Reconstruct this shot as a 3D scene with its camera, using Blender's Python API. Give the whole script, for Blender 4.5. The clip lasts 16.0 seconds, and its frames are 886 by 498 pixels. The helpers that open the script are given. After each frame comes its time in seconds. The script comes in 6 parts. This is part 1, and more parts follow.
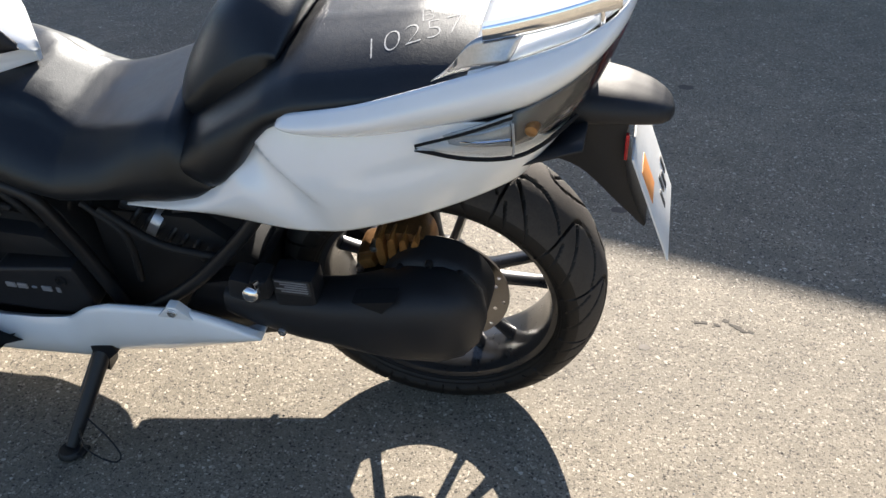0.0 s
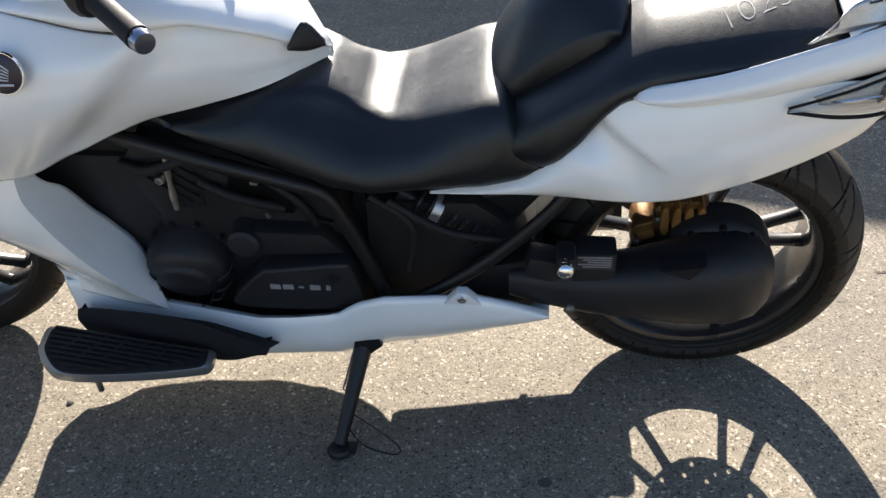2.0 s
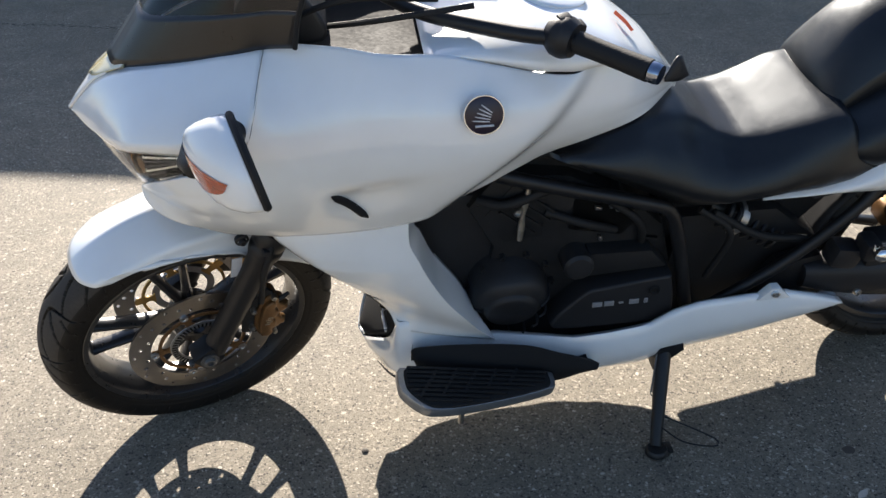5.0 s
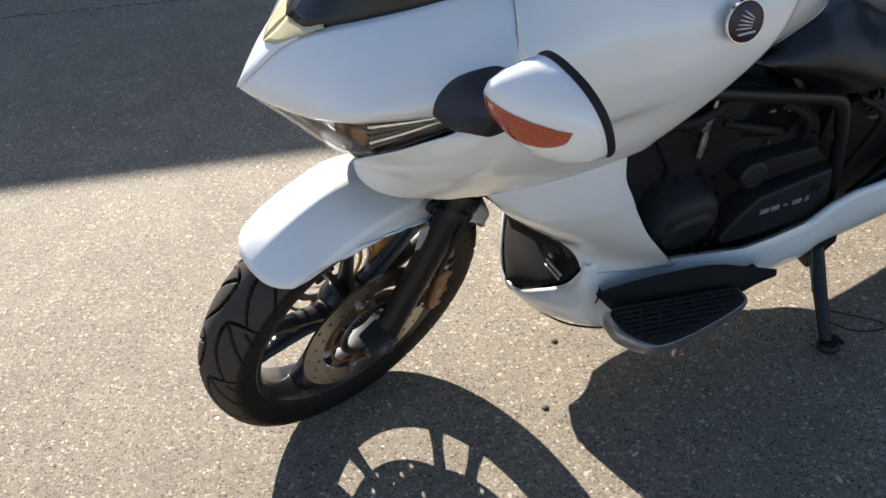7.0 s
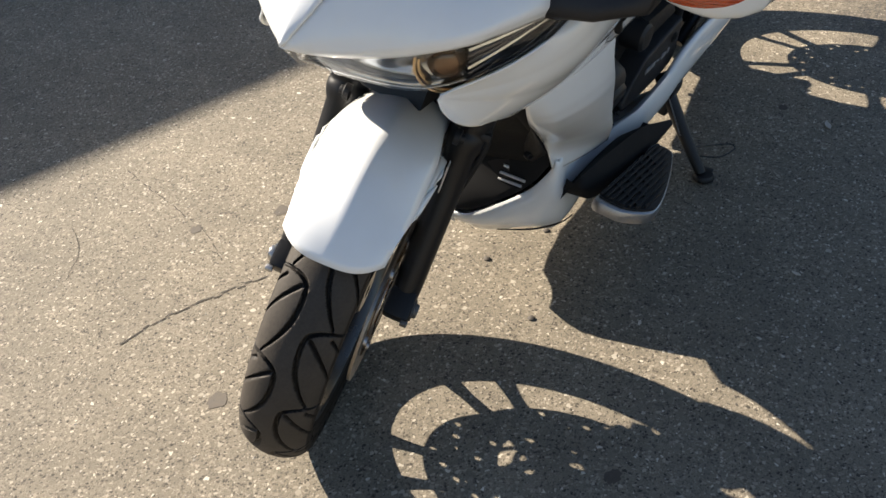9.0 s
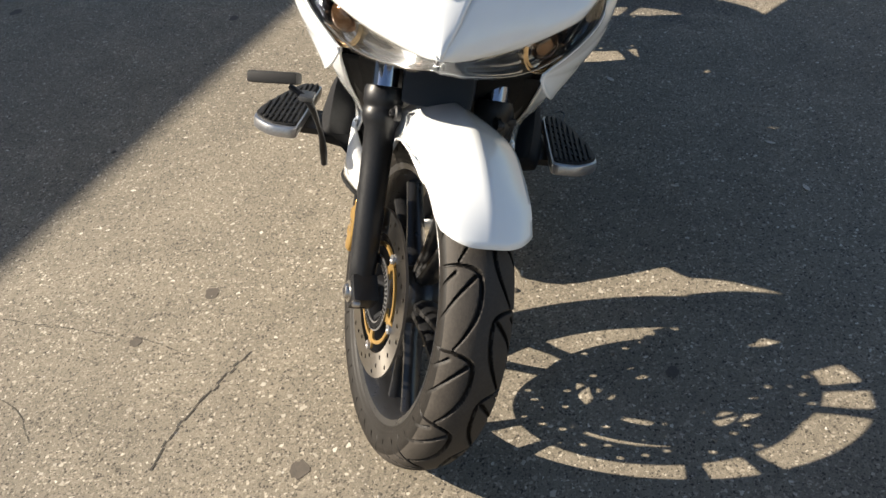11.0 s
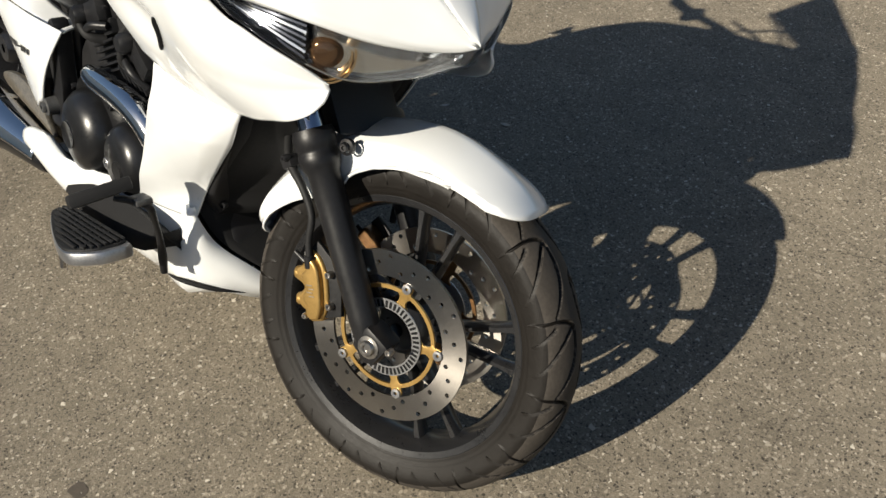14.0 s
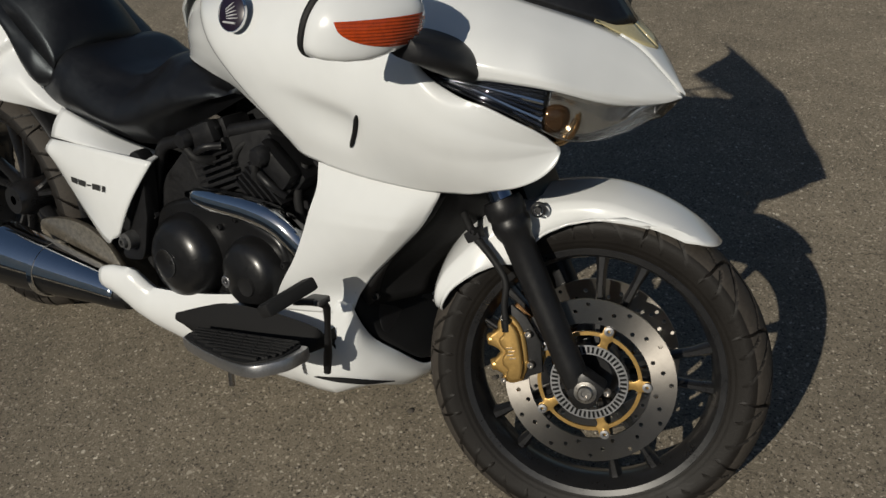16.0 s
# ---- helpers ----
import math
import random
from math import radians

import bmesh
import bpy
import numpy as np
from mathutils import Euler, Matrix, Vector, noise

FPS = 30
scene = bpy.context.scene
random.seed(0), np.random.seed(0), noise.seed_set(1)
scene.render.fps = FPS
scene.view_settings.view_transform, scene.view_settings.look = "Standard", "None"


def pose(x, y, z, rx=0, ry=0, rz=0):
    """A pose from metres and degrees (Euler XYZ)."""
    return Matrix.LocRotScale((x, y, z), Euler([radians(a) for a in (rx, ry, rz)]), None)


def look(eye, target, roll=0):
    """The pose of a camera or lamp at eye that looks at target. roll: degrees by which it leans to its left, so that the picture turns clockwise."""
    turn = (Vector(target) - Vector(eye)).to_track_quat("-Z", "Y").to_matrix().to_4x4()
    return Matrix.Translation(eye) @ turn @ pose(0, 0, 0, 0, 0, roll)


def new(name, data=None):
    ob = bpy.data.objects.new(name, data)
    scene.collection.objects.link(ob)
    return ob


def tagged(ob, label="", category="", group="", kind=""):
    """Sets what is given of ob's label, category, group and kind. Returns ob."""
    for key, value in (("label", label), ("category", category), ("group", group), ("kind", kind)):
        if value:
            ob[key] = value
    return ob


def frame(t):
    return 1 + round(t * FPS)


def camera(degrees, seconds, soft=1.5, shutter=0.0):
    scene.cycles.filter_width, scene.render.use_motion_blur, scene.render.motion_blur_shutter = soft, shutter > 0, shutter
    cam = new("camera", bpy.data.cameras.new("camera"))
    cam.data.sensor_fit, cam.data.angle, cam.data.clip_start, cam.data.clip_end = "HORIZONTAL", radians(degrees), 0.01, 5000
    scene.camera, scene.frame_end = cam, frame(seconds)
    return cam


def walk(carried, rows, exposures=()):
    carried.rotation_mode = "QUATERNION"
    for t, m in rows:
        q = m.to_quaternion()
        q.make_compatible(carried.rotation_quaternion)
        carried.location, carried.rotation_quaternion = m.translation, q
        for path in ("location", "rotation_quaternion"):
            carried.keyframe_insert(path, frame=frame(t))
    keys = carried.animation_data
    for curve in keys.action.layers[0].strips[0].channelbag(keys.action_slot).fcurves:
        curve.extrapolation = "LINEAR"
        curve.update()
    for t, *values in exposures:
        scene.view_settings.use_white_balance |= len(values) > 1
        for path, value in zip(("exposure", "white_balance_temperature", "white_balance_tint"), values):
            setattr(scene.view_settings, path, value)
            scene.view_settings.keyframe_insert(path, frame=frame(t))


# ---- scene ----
cam = camera(52.7, 16.0)
METRES, EYE, TURN = 5.496, 1.247, 12.966
ROWS = [
    (0.0, 0.0, 0.0, 0.0, -0.57, -32.17, 0.91),
    (0.5, -0.0314, -0.0099, 0.0027, -3.05, -31.78, 0.91),
    (1.0, -0.0663, -0.0235, 0.0056, -4.57, -31.48, 1.47),
    (1.5, -0.0917, -0.0184, 0.0019, -5.28, -32.09, 1.44),
    (2.0, -0.1145, 0.0, 0.0015, -7.04, -32.75, 2.34),
    (2.5, -0.1344, 0.0075, 0.0001, -6.6, -33.74, 1.7),
    (3.0, -0.1628, 0.002, 0.0029, -7.62, -32.48, 0.34),
    (3.5, -0.1965, -0.0077, 0.0088, -10.76, -29.44, 0.94),
    (6.0, -0.3412, 0.0296, 0.0098, -26.07, -30.42, 2.57),
    (6.5, -0.3618, 0.0528, 0.0057, -29.88, -32.02, 3.84),
    (7.0, -0.3803, 0.0829, 0.006, -33.96, -33.9, 5.35),
    (7.5, -0.3982, 0.1079, 0.0037, -40.33, -34.63, 4.42),
    (8.0, -0.4278, 0.1393, 0.0054, -48.72, -35.81, 4.59),
    (8.5, -0.4445, 0.1661, -0.0008, -57.06, -37.94, 4.68),
    (9.0, -0.4549, 0.1963, -0.0002, -67.65, -39.49, 4.59),
    (9.5, -0.4681, 0.22, 0.0008, -74.76, -39.45, 4.46),
    (10.0, -0.4959, 0.2534, 0.005, -82.34, -38.03, 4.61),
    (12.5, -0.4874, 0.4111, 0.0103, -121.97, -40.52, 4.67),
    (13.0, -0.4725, 0.4293, 0.0085, -128.74, -40.34, 4.69),
    (13.5, -0.443, 0.4445, 0.0094, -136.98, -40.34, 5.37),
    (14.0, -0.4237, 0.4583, 0.0098, -143.71, -38.63, 4.75),
    (14.5, -0.4064, 0.4908, 0.0142, -150.49, -36.38, 5.11),
    (15.0, -0.3907, 0.5165, 0.016, -153.15, -35.13, 5.11),
    (15.5, -0.3679, 0.5248, 0.0146, -155.31, -34.49, 5.53),
    (16.0, -0.3403, 0.53, 0.0183, -158.83, -33.02, 6.44),
]
EXPOSURES = [(0.0, 2.0, 6120, 12), (1.0, 1.96, 6120, 12), (1.5, 2.02, 6100, 12), (2.5, 1.96, 6350, 12), (3.5, 1.88, 6150, 12), (6.0, 1.88, 6080, 12), (7.5, 1.67, 6300, 12), (9.0, 1.6, 6470, 11), (12.5, 1.13, 6330, 9), (13.5, 0.8, 6260, 8), (14.0, 0.54, 6290, 8), (14.5, 0.15, 6320, 8), (16.0, -0.57, 6120, 8)]
walk(cam, [(t, pose(0.309, -1.396, EYE, 0, 0, TURN) @ pose(METRES * x, METRES * y, METRES * z, 90 + pitch, roll, yaw)) for t, x, y, z, yaw, pitch, roll in ROWS], EXPOSURES)

# ---- world, sun, exposure ----
SUN_EL, SUN_AZ = 32.4, -1.5          # height of the sun; its bearing from +y, towards +x
world = bpy.data.worlds.new("sky")
scene.world = world
world.use_nodes = True
sky = world.node_tree.nodes.new("ShaderNodeTexSky")
sky.sky_type, sky.sun_disc = "NISHITA", False
sky.sun_elevation, sky.sun_rotation = radians(SUN_EL), radians(SUN_AZ)
world.node_tree.links.new(sky.outputs[0], world.node_tree.nodes["Background"].inputs[0])
world.node_tree.nodes["Background"].inputs[1].default_value = 0.052
sun_data = bpy.data.lights.new("sun", "SUN")
sun_data.energy, sun_data.angle, sun_data.color = 5.0, radians(0.53), (1.0, 0.89, 0.73)
sun_dir = Vector((math.sin(radians(SUN_AZ)) * math.cos(radians(SUN_EL)), math.cos(radians(SUN_AZ)) * math.cos(radians(SUN_EL)), math.sin(radians(SUN_EL))))
sun = new("sun", sun_data)
sun.matrix_world = look(sun_dir * 20, (0, 0, 0))
scene.view_settings.exposure = 0.0

# ---- materials ----
from mathutils.bvhtree import BVHTree



def material(name, colour, rough=0.5, metal=0.0, coat=0.0, vary=0.0, scale=30.0, bump=0.0, bump_scale=200.0, spec=0.5):
    """A plain surface with two scales of variation in tone and a fine relief."""
    m = bpy.data.materials.new(name)
    m.use_nodes = True
    t = m.node_tree
    b = t.nodes["Principled BSDF"]
    b.inputs["Base Color"].default_value = (*colour, 1)
    b.inputs["Roughness"].default_value = rough
    b.inputs["Metallic"].default_value = metal
    b.inputs["Specular IOR Level"].default_value = spec
    b.inputs["Coat Weight"].default_value = coat
    b.inputs["Coat Roughness"].default_value = 0.04
    co = t.nodes.new("ShaderNodeTexCoord")
    if vary:
        n1, n2 = t.nodes.new("ShaderNodeTexNoise"), t.nodes.new("ShaderNodeTexNoise")
        n1.inputs["Scale"].default_value, n2.inputs["Scale"].default_value = scale, scale * 7
        n1.inputs["Detail"].default_value = 5
        add = t.nodes.new("ShaderNodeMath")
        add.operation = "ADD"
        rng = t.nodes.new("ShaderNodeMapRange")
        rng.inputs[1].default_value, rng.inputs[2].default_value = 0.6, 1.4
        rng.inputs[3].default_value, rng.inputs[4].default_value = 1 - vary, 1 + vary
        mul = t.nodes.new("ShaderNodeVectorMath")
        mul.operation = "SCALE"
        mul.inputs[0].default_value = colour
        for n in (n1, n2):
            t.links.new(co.outputs["Object"], n.inputs["Vector"])
        t.links.new(n1.outputs[0], add.inputs[0])
        t.links.new(n2.outputs[0], add.inputs[1])
        t.links.new(add.outputs[0], rng.inputs[0])
        t.links.new(rng.outputs[0], mul.inputs["Scale"])
        t.links.new(mul.outputs[0], b.inputs["Base Color"])
        r2 = t.nodes.new("ShaderNodeMapRange")
        r2.inputs[1].default_value, r2.inputs[2].default_value = 0.6, 1.4
        r2.inputs[3].default_value, r2.inputs[4].default_value = rough * (1 - vary * 0.6), min(1, rough * (1 + vary * 0.6))
        t.links.new(add.outputs[0], r2.inputs[0])
        t.links.new(r2.outputs[0], b.inputs["Roughness"])
    if bump:
        n = t.nodes.new("ShaderNodeTexNoise")
        n.inputs["Scale"].default_value, n.inputs["Detail"].default_value = bump_scale, 3
        bp = t.nodes.new("ShaderNodeBump")
        bp.inputs["Strength"].default_value, bp.inputs["Distance"].default_value = bump, 0.002
        t.links.new(co.outputs["Object"], n.inputs["Vector"])
        t.links.new(n.outputs[0], bp.inputs["Height"])
        t.links.new(bp.outputs[0], b.inputs["Normal"])
    return m


def see_through(name, tint):
    """A thin clear or tinted sheet: it lets tinted light straight through and shines at a glance."""
    m = bpy.data.materials.new(name)
    m.use_nodes = True
    t = m.node_tree
    t.nodes.remove(t.nodes["Principled BSDF"])
    a, g, mix, fr = t.nodes.new("ShaderNodeBsdfTransparent"), t.nodes.new("ShaderNodeBsdfGlossy"), t.nodes.new("ShaderNodeMixShader"), t.nodes.new("ShaderNodeFresnel")
    a.inputs[0].default_value = (*tint, 1)
    g.inputs["Roughness"].default_value = 0.03
    fr.inputs["IOR"].default_value = 1.5
    t.links.new(fr.outputs[0], mix.inputs[0])
    t.links.new(a.outputs[0], mix.inputs[1])
    t.links.new(g.outputs[0], mix.inputs[2])
    t.links.new(mix.outputs[0], t.nodes["Material Output"].inputs["Surface"])
    return m


WHITE = material("pearl_white_paint", (0.77, 0.785, 0.785), 0.24, 0, 1.0, 0.03, 3.0)
BLACK_PAINT = material("black_metal_paint", (0.01, 0.01, 0.011), 0.42, 0, 0.0, 0.25, 25.0, 0.05, 400, 0.35)
BLACK_PLASTIC = material("black_plastic", (0.014, 0.014, 0.0155), 0.5, 0, 0, 0.25, 30.0, 0.15, 600, 0.35)
ENGINE_BLACK = material("engine_black", (0.013, 0.013, 0.0138), 0.5, 0.0, 0, 0.35, 18.0, 0.1, 300, 0.3)
VINYL = material("seat_vinyl", (0.008, 0.008, 0.009), 0.38, 0, 0, 0.25, 14.0, 0.16, 420, 0.45)
VINYL.node_tree.nodes["Principled BSDF"].inputs["Specular Tint"].default_value = (0.82, 0.92, 1.0, 1)
RUBBER = material("tyre_rubber", (0.0095, 0.008, 0.0067), 0.56, 0, 0, 0.22, 22.0, 0.2, 420, 0.26)
TREAD = material("dusty_tread_rubber", (0.046, 0.04, 0.034), 0.7, 0, 0, 0.3, 30.0, 0.25, 420, 0.25)
RUBBER_PAD = material("rubber_pad", (0.0105, 0.0105, 0.011), 0.65, 0, 0, 0.25, 40.0, 0.2, 300, 0.3)
DARK = material("matt_black", (0.011, 0.011, 0.0115), 0.8, 0, 0, 0.2, 20.0, 0, 200, 0.2)
ALUMINIUM = material("grey_aluminium", (0.42, 0.42, 0.43), 0.36, 0.9, 0, 0.15, 40.0)
STEEL = material("disc_steel", (0.47, 0.445, 0.415), 0.3, 1.0, 0, 0.3, 60.0)
CHROME = material("chrome", (0.78, 0.79, 0.8), 0.08, 1.0, 0, 0.04, 20.0)
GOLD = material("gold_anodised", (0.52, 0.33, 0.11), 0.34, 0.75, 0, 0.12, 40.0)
# rear caliper's bronze; also the front gold with shade put into its colour
BRONZE_AND_SHADED_GOLD = material("bronze_and_shaded_gold", (0.17, 0.09, 0.035), 0.36, 0.6, 0, 0.4, 40.0)
LENS = see_through("clear_lens", (0.93, 0.95, 0.96))
SMOKE = see_through("smoked_screen", (0.82, 0.82, 0.83))
SMOKE_LENS = material("smoked_glass", (0.16, 0.085, 0.04), 0.12, 0.75, 0.6, 0.3, 60.0)
LAMP_GOLD = material("golden_reflector", (0.72, 0.52, 0.3), 0.14, 0.95, 0.2, 0.2, 40.0)
SMOKE_GLOSS = material("smoked_reflector", (0.045, 0.045, 0.047), 0.16, 0.0, 0.6, 0.3, 40.0)
ENGINE_GLOSS = material("gloss_black_metal", (0.009, 0.009, 0.0095), 0.31, 0.0, 0.15, 0.25, 25.0, 0, 200, 0.45)
CREAM_LENS = material("cream_lens", (0.5, 0.44, 0.25), 0.12, 0, 0.8, 0.15, 40.0)
SILVERED = material("silvered_reflector", (0.82, 0.82, 0.82), 0.2, 0.8, 0.2, 0.1, 30.0)
BRASS = material("worn_brass", (0.5, 0.45, 0.37), 0.35, 0.9, 0, 0.4, 90.0)
COPPER = material("copper_caliper_ribs", (0.4, 0.19, 0.055), 0.34, 0.6, 0, 0.3, 40.0)
DARK_RED = material("dark_red_lens", (0.09, 0.008, 0.007), 0.12, 0, 0.6, 0.25, 60.0)
LAMP_BRIGHT = material("bright_chrome", (0.78, 0.79, 0.81), 0.1, 0.95, 0.1, 0.1, 30.0)
AMBER = material("amber_lens", (0.42, 0.05, 0.004), 0.1, 0, 0.9, 0.3, 90.0)
ribs, rib_bump, rib_place = AMBER.node_tree.nodes.new("ShaderNodeTexWave"), AMBER.node_tree.nodes.new("ShaderNodeBump"), AMBER.node_tree.nodes.new("ShaderNodeTexCoord")
ribs.bands_direction, ribs.inputs["Scale"].default_value = "Z", 75.0
rib_bump.inputs["Strength"].default_value, rib_bump.inputs["Distance"].default_value = 0.6, 0.002
for a, c in ((rib_place.outputs["Object"], ribs.inputs["Vector"]), (ribs.outputs["Fac"], rib_bump.inputs["Height"]), (rib_bump.outputs[0], AMBER.node_tree.nodes["Principled BSDF"].inputs["Normal"])):
    AMBER.node_tree.links.new(a, c)
RED = material("red_lens", (0.45, 0.02, 0.02), 0.15, 0, 0.5, 0.1, 60.0)
MIRROR = material("mirror_glass", (0.3, 0.55, 0.7), 0.02, 1.0)
EMBLEM_DARK = material("emblem_dark", (0.014, 0.008, 0.02), 0.35, 0, 0.0, 0.1, 50.0)
PALE_PRINT = material("pale_print", (0.62, 0.62, 0.63), 0.4, 0.3, 0, 0.1, 60.0)
DARK_PRINT = material("dark_print", (0.03, 0.03, 0.03), 0.5, 0, 0, 0.1, 60.0)
CHALK = material("white_chalk", (0.4, 0.4, 0.39), 0.9, 0, 0, 0.6, 260.0)
PLATE_WHITE = material("plate_white", (0.72, 0.72, 0.7), 0.4, 0, 0, 0.08, 30.0)
STICKER_ORANGE = material("orange_sticker", (0.75, 0.3, 0.08), 0.5, 0, 0, 0.1, 40.0)

RIM = material("satin_black_rim", (0.016, 0.016, 0.017), 0.3, 0.0, 0.35, 0.25, 30.0, 0, 200, 0.5)
LAMP_DARK = material("dark_chrome", (0.075, 0.08, 0.095), 0.12, 0.9, 0.3, 0.2, 40.0)
# chrome with shade and a bluish reflection put into its colour
DARK_CHROME = material("shaded_chrome", (0.3, 0.33, 0.4), 0.1, 1.0, 0.0, 0.05, 20.0)
DULL_GREY = material("dull_grey_metal", (0.1, 0.1, 0.1), 0.45, 0.5, 0, 0.3, 50.0)
LAMP_GREY = material("lamp_grey", (0.42, 0.43, 0.44), 0.2, 0.3, 0.6, 0.2, 60.0)
DISC = material("turned_disc_steel", (0.37, 0.345, 0.315), 0.32, 1.0, 0, 0.07, 60.0)
tangent = DISC.node_tree.nodes.new("ShaderNodeTangent")
tangent.direction_type, tangent.axis = "RADIAL", "Y"
DISC.node_tree.nodes["Principled BSDF"].inputs["Anisotropic"].default_value = 0.75
DISC.node_tree.links.new(tangent.outputs[0], DISC.node_tree.nodes["Principled BSDF"].inputs["Tangent"])
GREY_PRINT = material("grey_print", (0.26, 0.26, 0.27), 0.45, 0.2, 0, 0.2, 80.0)


# ---- mesh tools ----
def spline(points, n):
    """n points along a smooth curve through the given ones, evenly spread along its length."""
    p = np.array(points, float)
    if len(p) == 2:
        return [p[0] + (p[1] - p[0]) * i / (n - 1) for i in range(n)]
    q = np.vstack([2 * p[0] - p[1], p, 2 * p[-1] - p[-2]])
    out = []
    for i in range(1, len(q) - 2):
        a, b, c, d = q[i - 1:i + 3]
        for k in range(16):
            t = k / 16
            out.append(0.5 * (2 * b + (c - a) * t + (2 * a - 5 * b + 4 * c - d) * t * t + (3 * b - a - 3 * c + d) * t ** 3))
    out.append(q[-2])
    out = np.array(out)
    s = np.concatenate([[0], np.cumsum(np.linalg.norm(np.diff(out, axis=0), axis=1))])
    u = np.linspace(0, s[-1], n)
    return [np.array([np.interp(x, s, out[:, j]) for j in range(p.shape[1])]) for x in u]


def smooth(a, b, x):
    t = min(1.0, max(0.0, (x - a) / (b - a)))
    return t * t * (3 - 2 * t)


def grid(rows, close_u=False, close_v=False, caps=False):
    """A mesh from rows of points; u runs along a row, v from row to row."""
    bm = bmesh.new()
    vs = [[bm.verts.new(p) for p in r] for r in rows]
    nv, nu = len(vs), len(vs[0])
    for j in range(nv if close_v else nv - 1):
        for i in range(nu if close_u else nu - 1):
            q = [vs[j][i], vs[j][(i + 1) % nu], vs[(j + 1) % nv][(i + 1) % nu], vs[(j + 1) % nv][i]]
            bm.faces.new(q)
    if caps:
        bm.faces.new(vs[0][::-1])
        bm.faces.new(vs[-1])
    bmesh.ops.remove_doubles(bm, verts=bm.verts, dist=1e-5)
    bmesh.ops.recalc_face_normals(bm, faces=bm.faces)
    return bm


def merge(*bms):
    """Joins bmeshes into the first."""
    out = bms[0]
    for b in bms[1:]:
        me = bpy.data.meshes.new("part")
        b.to_mesh(me)
        out.from_mesh(me)
        b.free()
        bpy.data.meshes.remove(me)
    return out


def mirrored(bm):
    """A copy on the other side of the bike's middle plane."""
    b = bm.copy()
    bmesh.ops.scale(b, vec=(1, -1, 1), verts=b.verts)
    bmesh.ops.reverse_faces(b, faces=b.faces)
    return b


def panel(top, bottom, nu=40, nv=14, bulge=0.0, skew=1.0, extra=None, ease=0):
    """A shell between two curves; bulge swells it outwards (to -y), more towards the top for skew below 1. ease: rounds of
    smoothing along the shell away from its two edges, so that a corner in an edge doesn't run on across it."""
    a, b = np.array(spline(top, nu)), np.array(spline(bottom, nu))
    swell = np.array([bulge(i / (nu - 1)) if callable(bulge) else bulge for i in range(nu)])
    rows = []
    for j in range(nv):
        v = j / (nv - 1)
        row = a * (1 - v) + b * v
        row[:, 1] -= swell * math.sin(math.pi * v ** skew)
        for _ in range(int(ease * min(1.0, 3 * v) * min(1.0, 3 * (1 - v)))):
            row[1:-1] = 0.5 * row[1:-1] + 0.25 * (row[:-2] + row[2:])
        if extra:
            for i in range(nu):
                row[i, 1] += extra(row[i, 0], row[i, 2], i / (nu - 1), v)
        rows.append([tuple(p) for p in row])
    return grid(rows)


def eased(bm, rounds):
    """Evens out a shell's surface, its edges kept."""
    inner = [v for v in bm.verts if not v.is_boundary]
    for _ in range(rounds):
        bmesh.ops.smooth_vert(bm, verts=inner, factor=0.5, use_axis_x=True, use_axis_y=True, use_axis_z=True)
    return bm


def tube(points, radius, n=24, sides=12, caps=True):
    """A round bar along a smooth curve; radius may be a number or a list of numbers along it."""
    c = spline(points, n)
    rr = [radius] * n if not isinstance(radius, (list, tuple)) else [float(r) for r in np.interp(np.linspace(0, 1, n), np.linspace(0, 1, len(radius)), radius)]
    rows, ref = [], None
    for i in range(n):
        d = Vector(c[min(i + 1, n - 1)] - c[max(i - 1, 0)]).normalized()
        if ref is None:
            ref = d.orthogonal().normalized()
        ref = (ref - d * ref.dot(d)).normalized()
        o = d.cross(ref)
        rows.append([Vector(c[i]) + rr[i] * (ref * math.cos(2 * math.pi * k / sides) + o * math.sin(2 * math.pi * k / sides)) for k in range(sides)])
    return grid(rows, close_u=True, caps=caps)


def lathe(profile, centre, axis=(0, 1, 0), seg=48, closed=False):
    """Turns a profile of (radius, along) round an axis through centre."""
    ax = Vector(axis).normalized()
    r0 = ax.orthogonal().normalized() if abs(ax.y) < 0.99 else Vector((1, 0, 0))
    r1 = ax.cross(r0)
    rows = []
    for r, h in profile:
        rows.append([Vector(centre) + ax * h + r * (r0 * math.cos(2 * math.pi * k / seg) + r1 * math.sin(2 * math.pi * k / seg)) for k in range(seg)])
    return grid(rows, close_u=True, close_v=closed)


def prism(outline, y0, y1, edge=0.004, n=0, seg=2):
    """A plate with the given side outline (x, z), from y0 to y1, with rounded edges. n: smooth the outline to n points."""
    pts = list(outline)
    if n:
        pts = [tuple(p) for p in spline(pts + [pts[0]], n + 1)[:-1]]
    bm = bmesh.new()
    f = bm.faces.new([bm.verts.new((x, y0, z)) for x, z in pts])
    r = bmesh.ops.extrude_face_region(bm, geom=[f])
    bmesh.ops.translate(bm, vec=(0, y1 - y0, 0), verts=[v for v in r["geom"] if isinstance(v, bmesh.types.BMVert)])
    bmesh.ops.recalc_face_normals(bm, faces=bm.faces)
    if edge:
        rim = [e for e in bm.edges if abs(e.verts[0].co.y - e.verts[1].co.y) < 1e-6]
        bmesh.ops.bevel(bm, geom=rim, offset=edge, segments=seg, profile=0.6, affect="EDGES", clamp_overlap=True)
    return bm


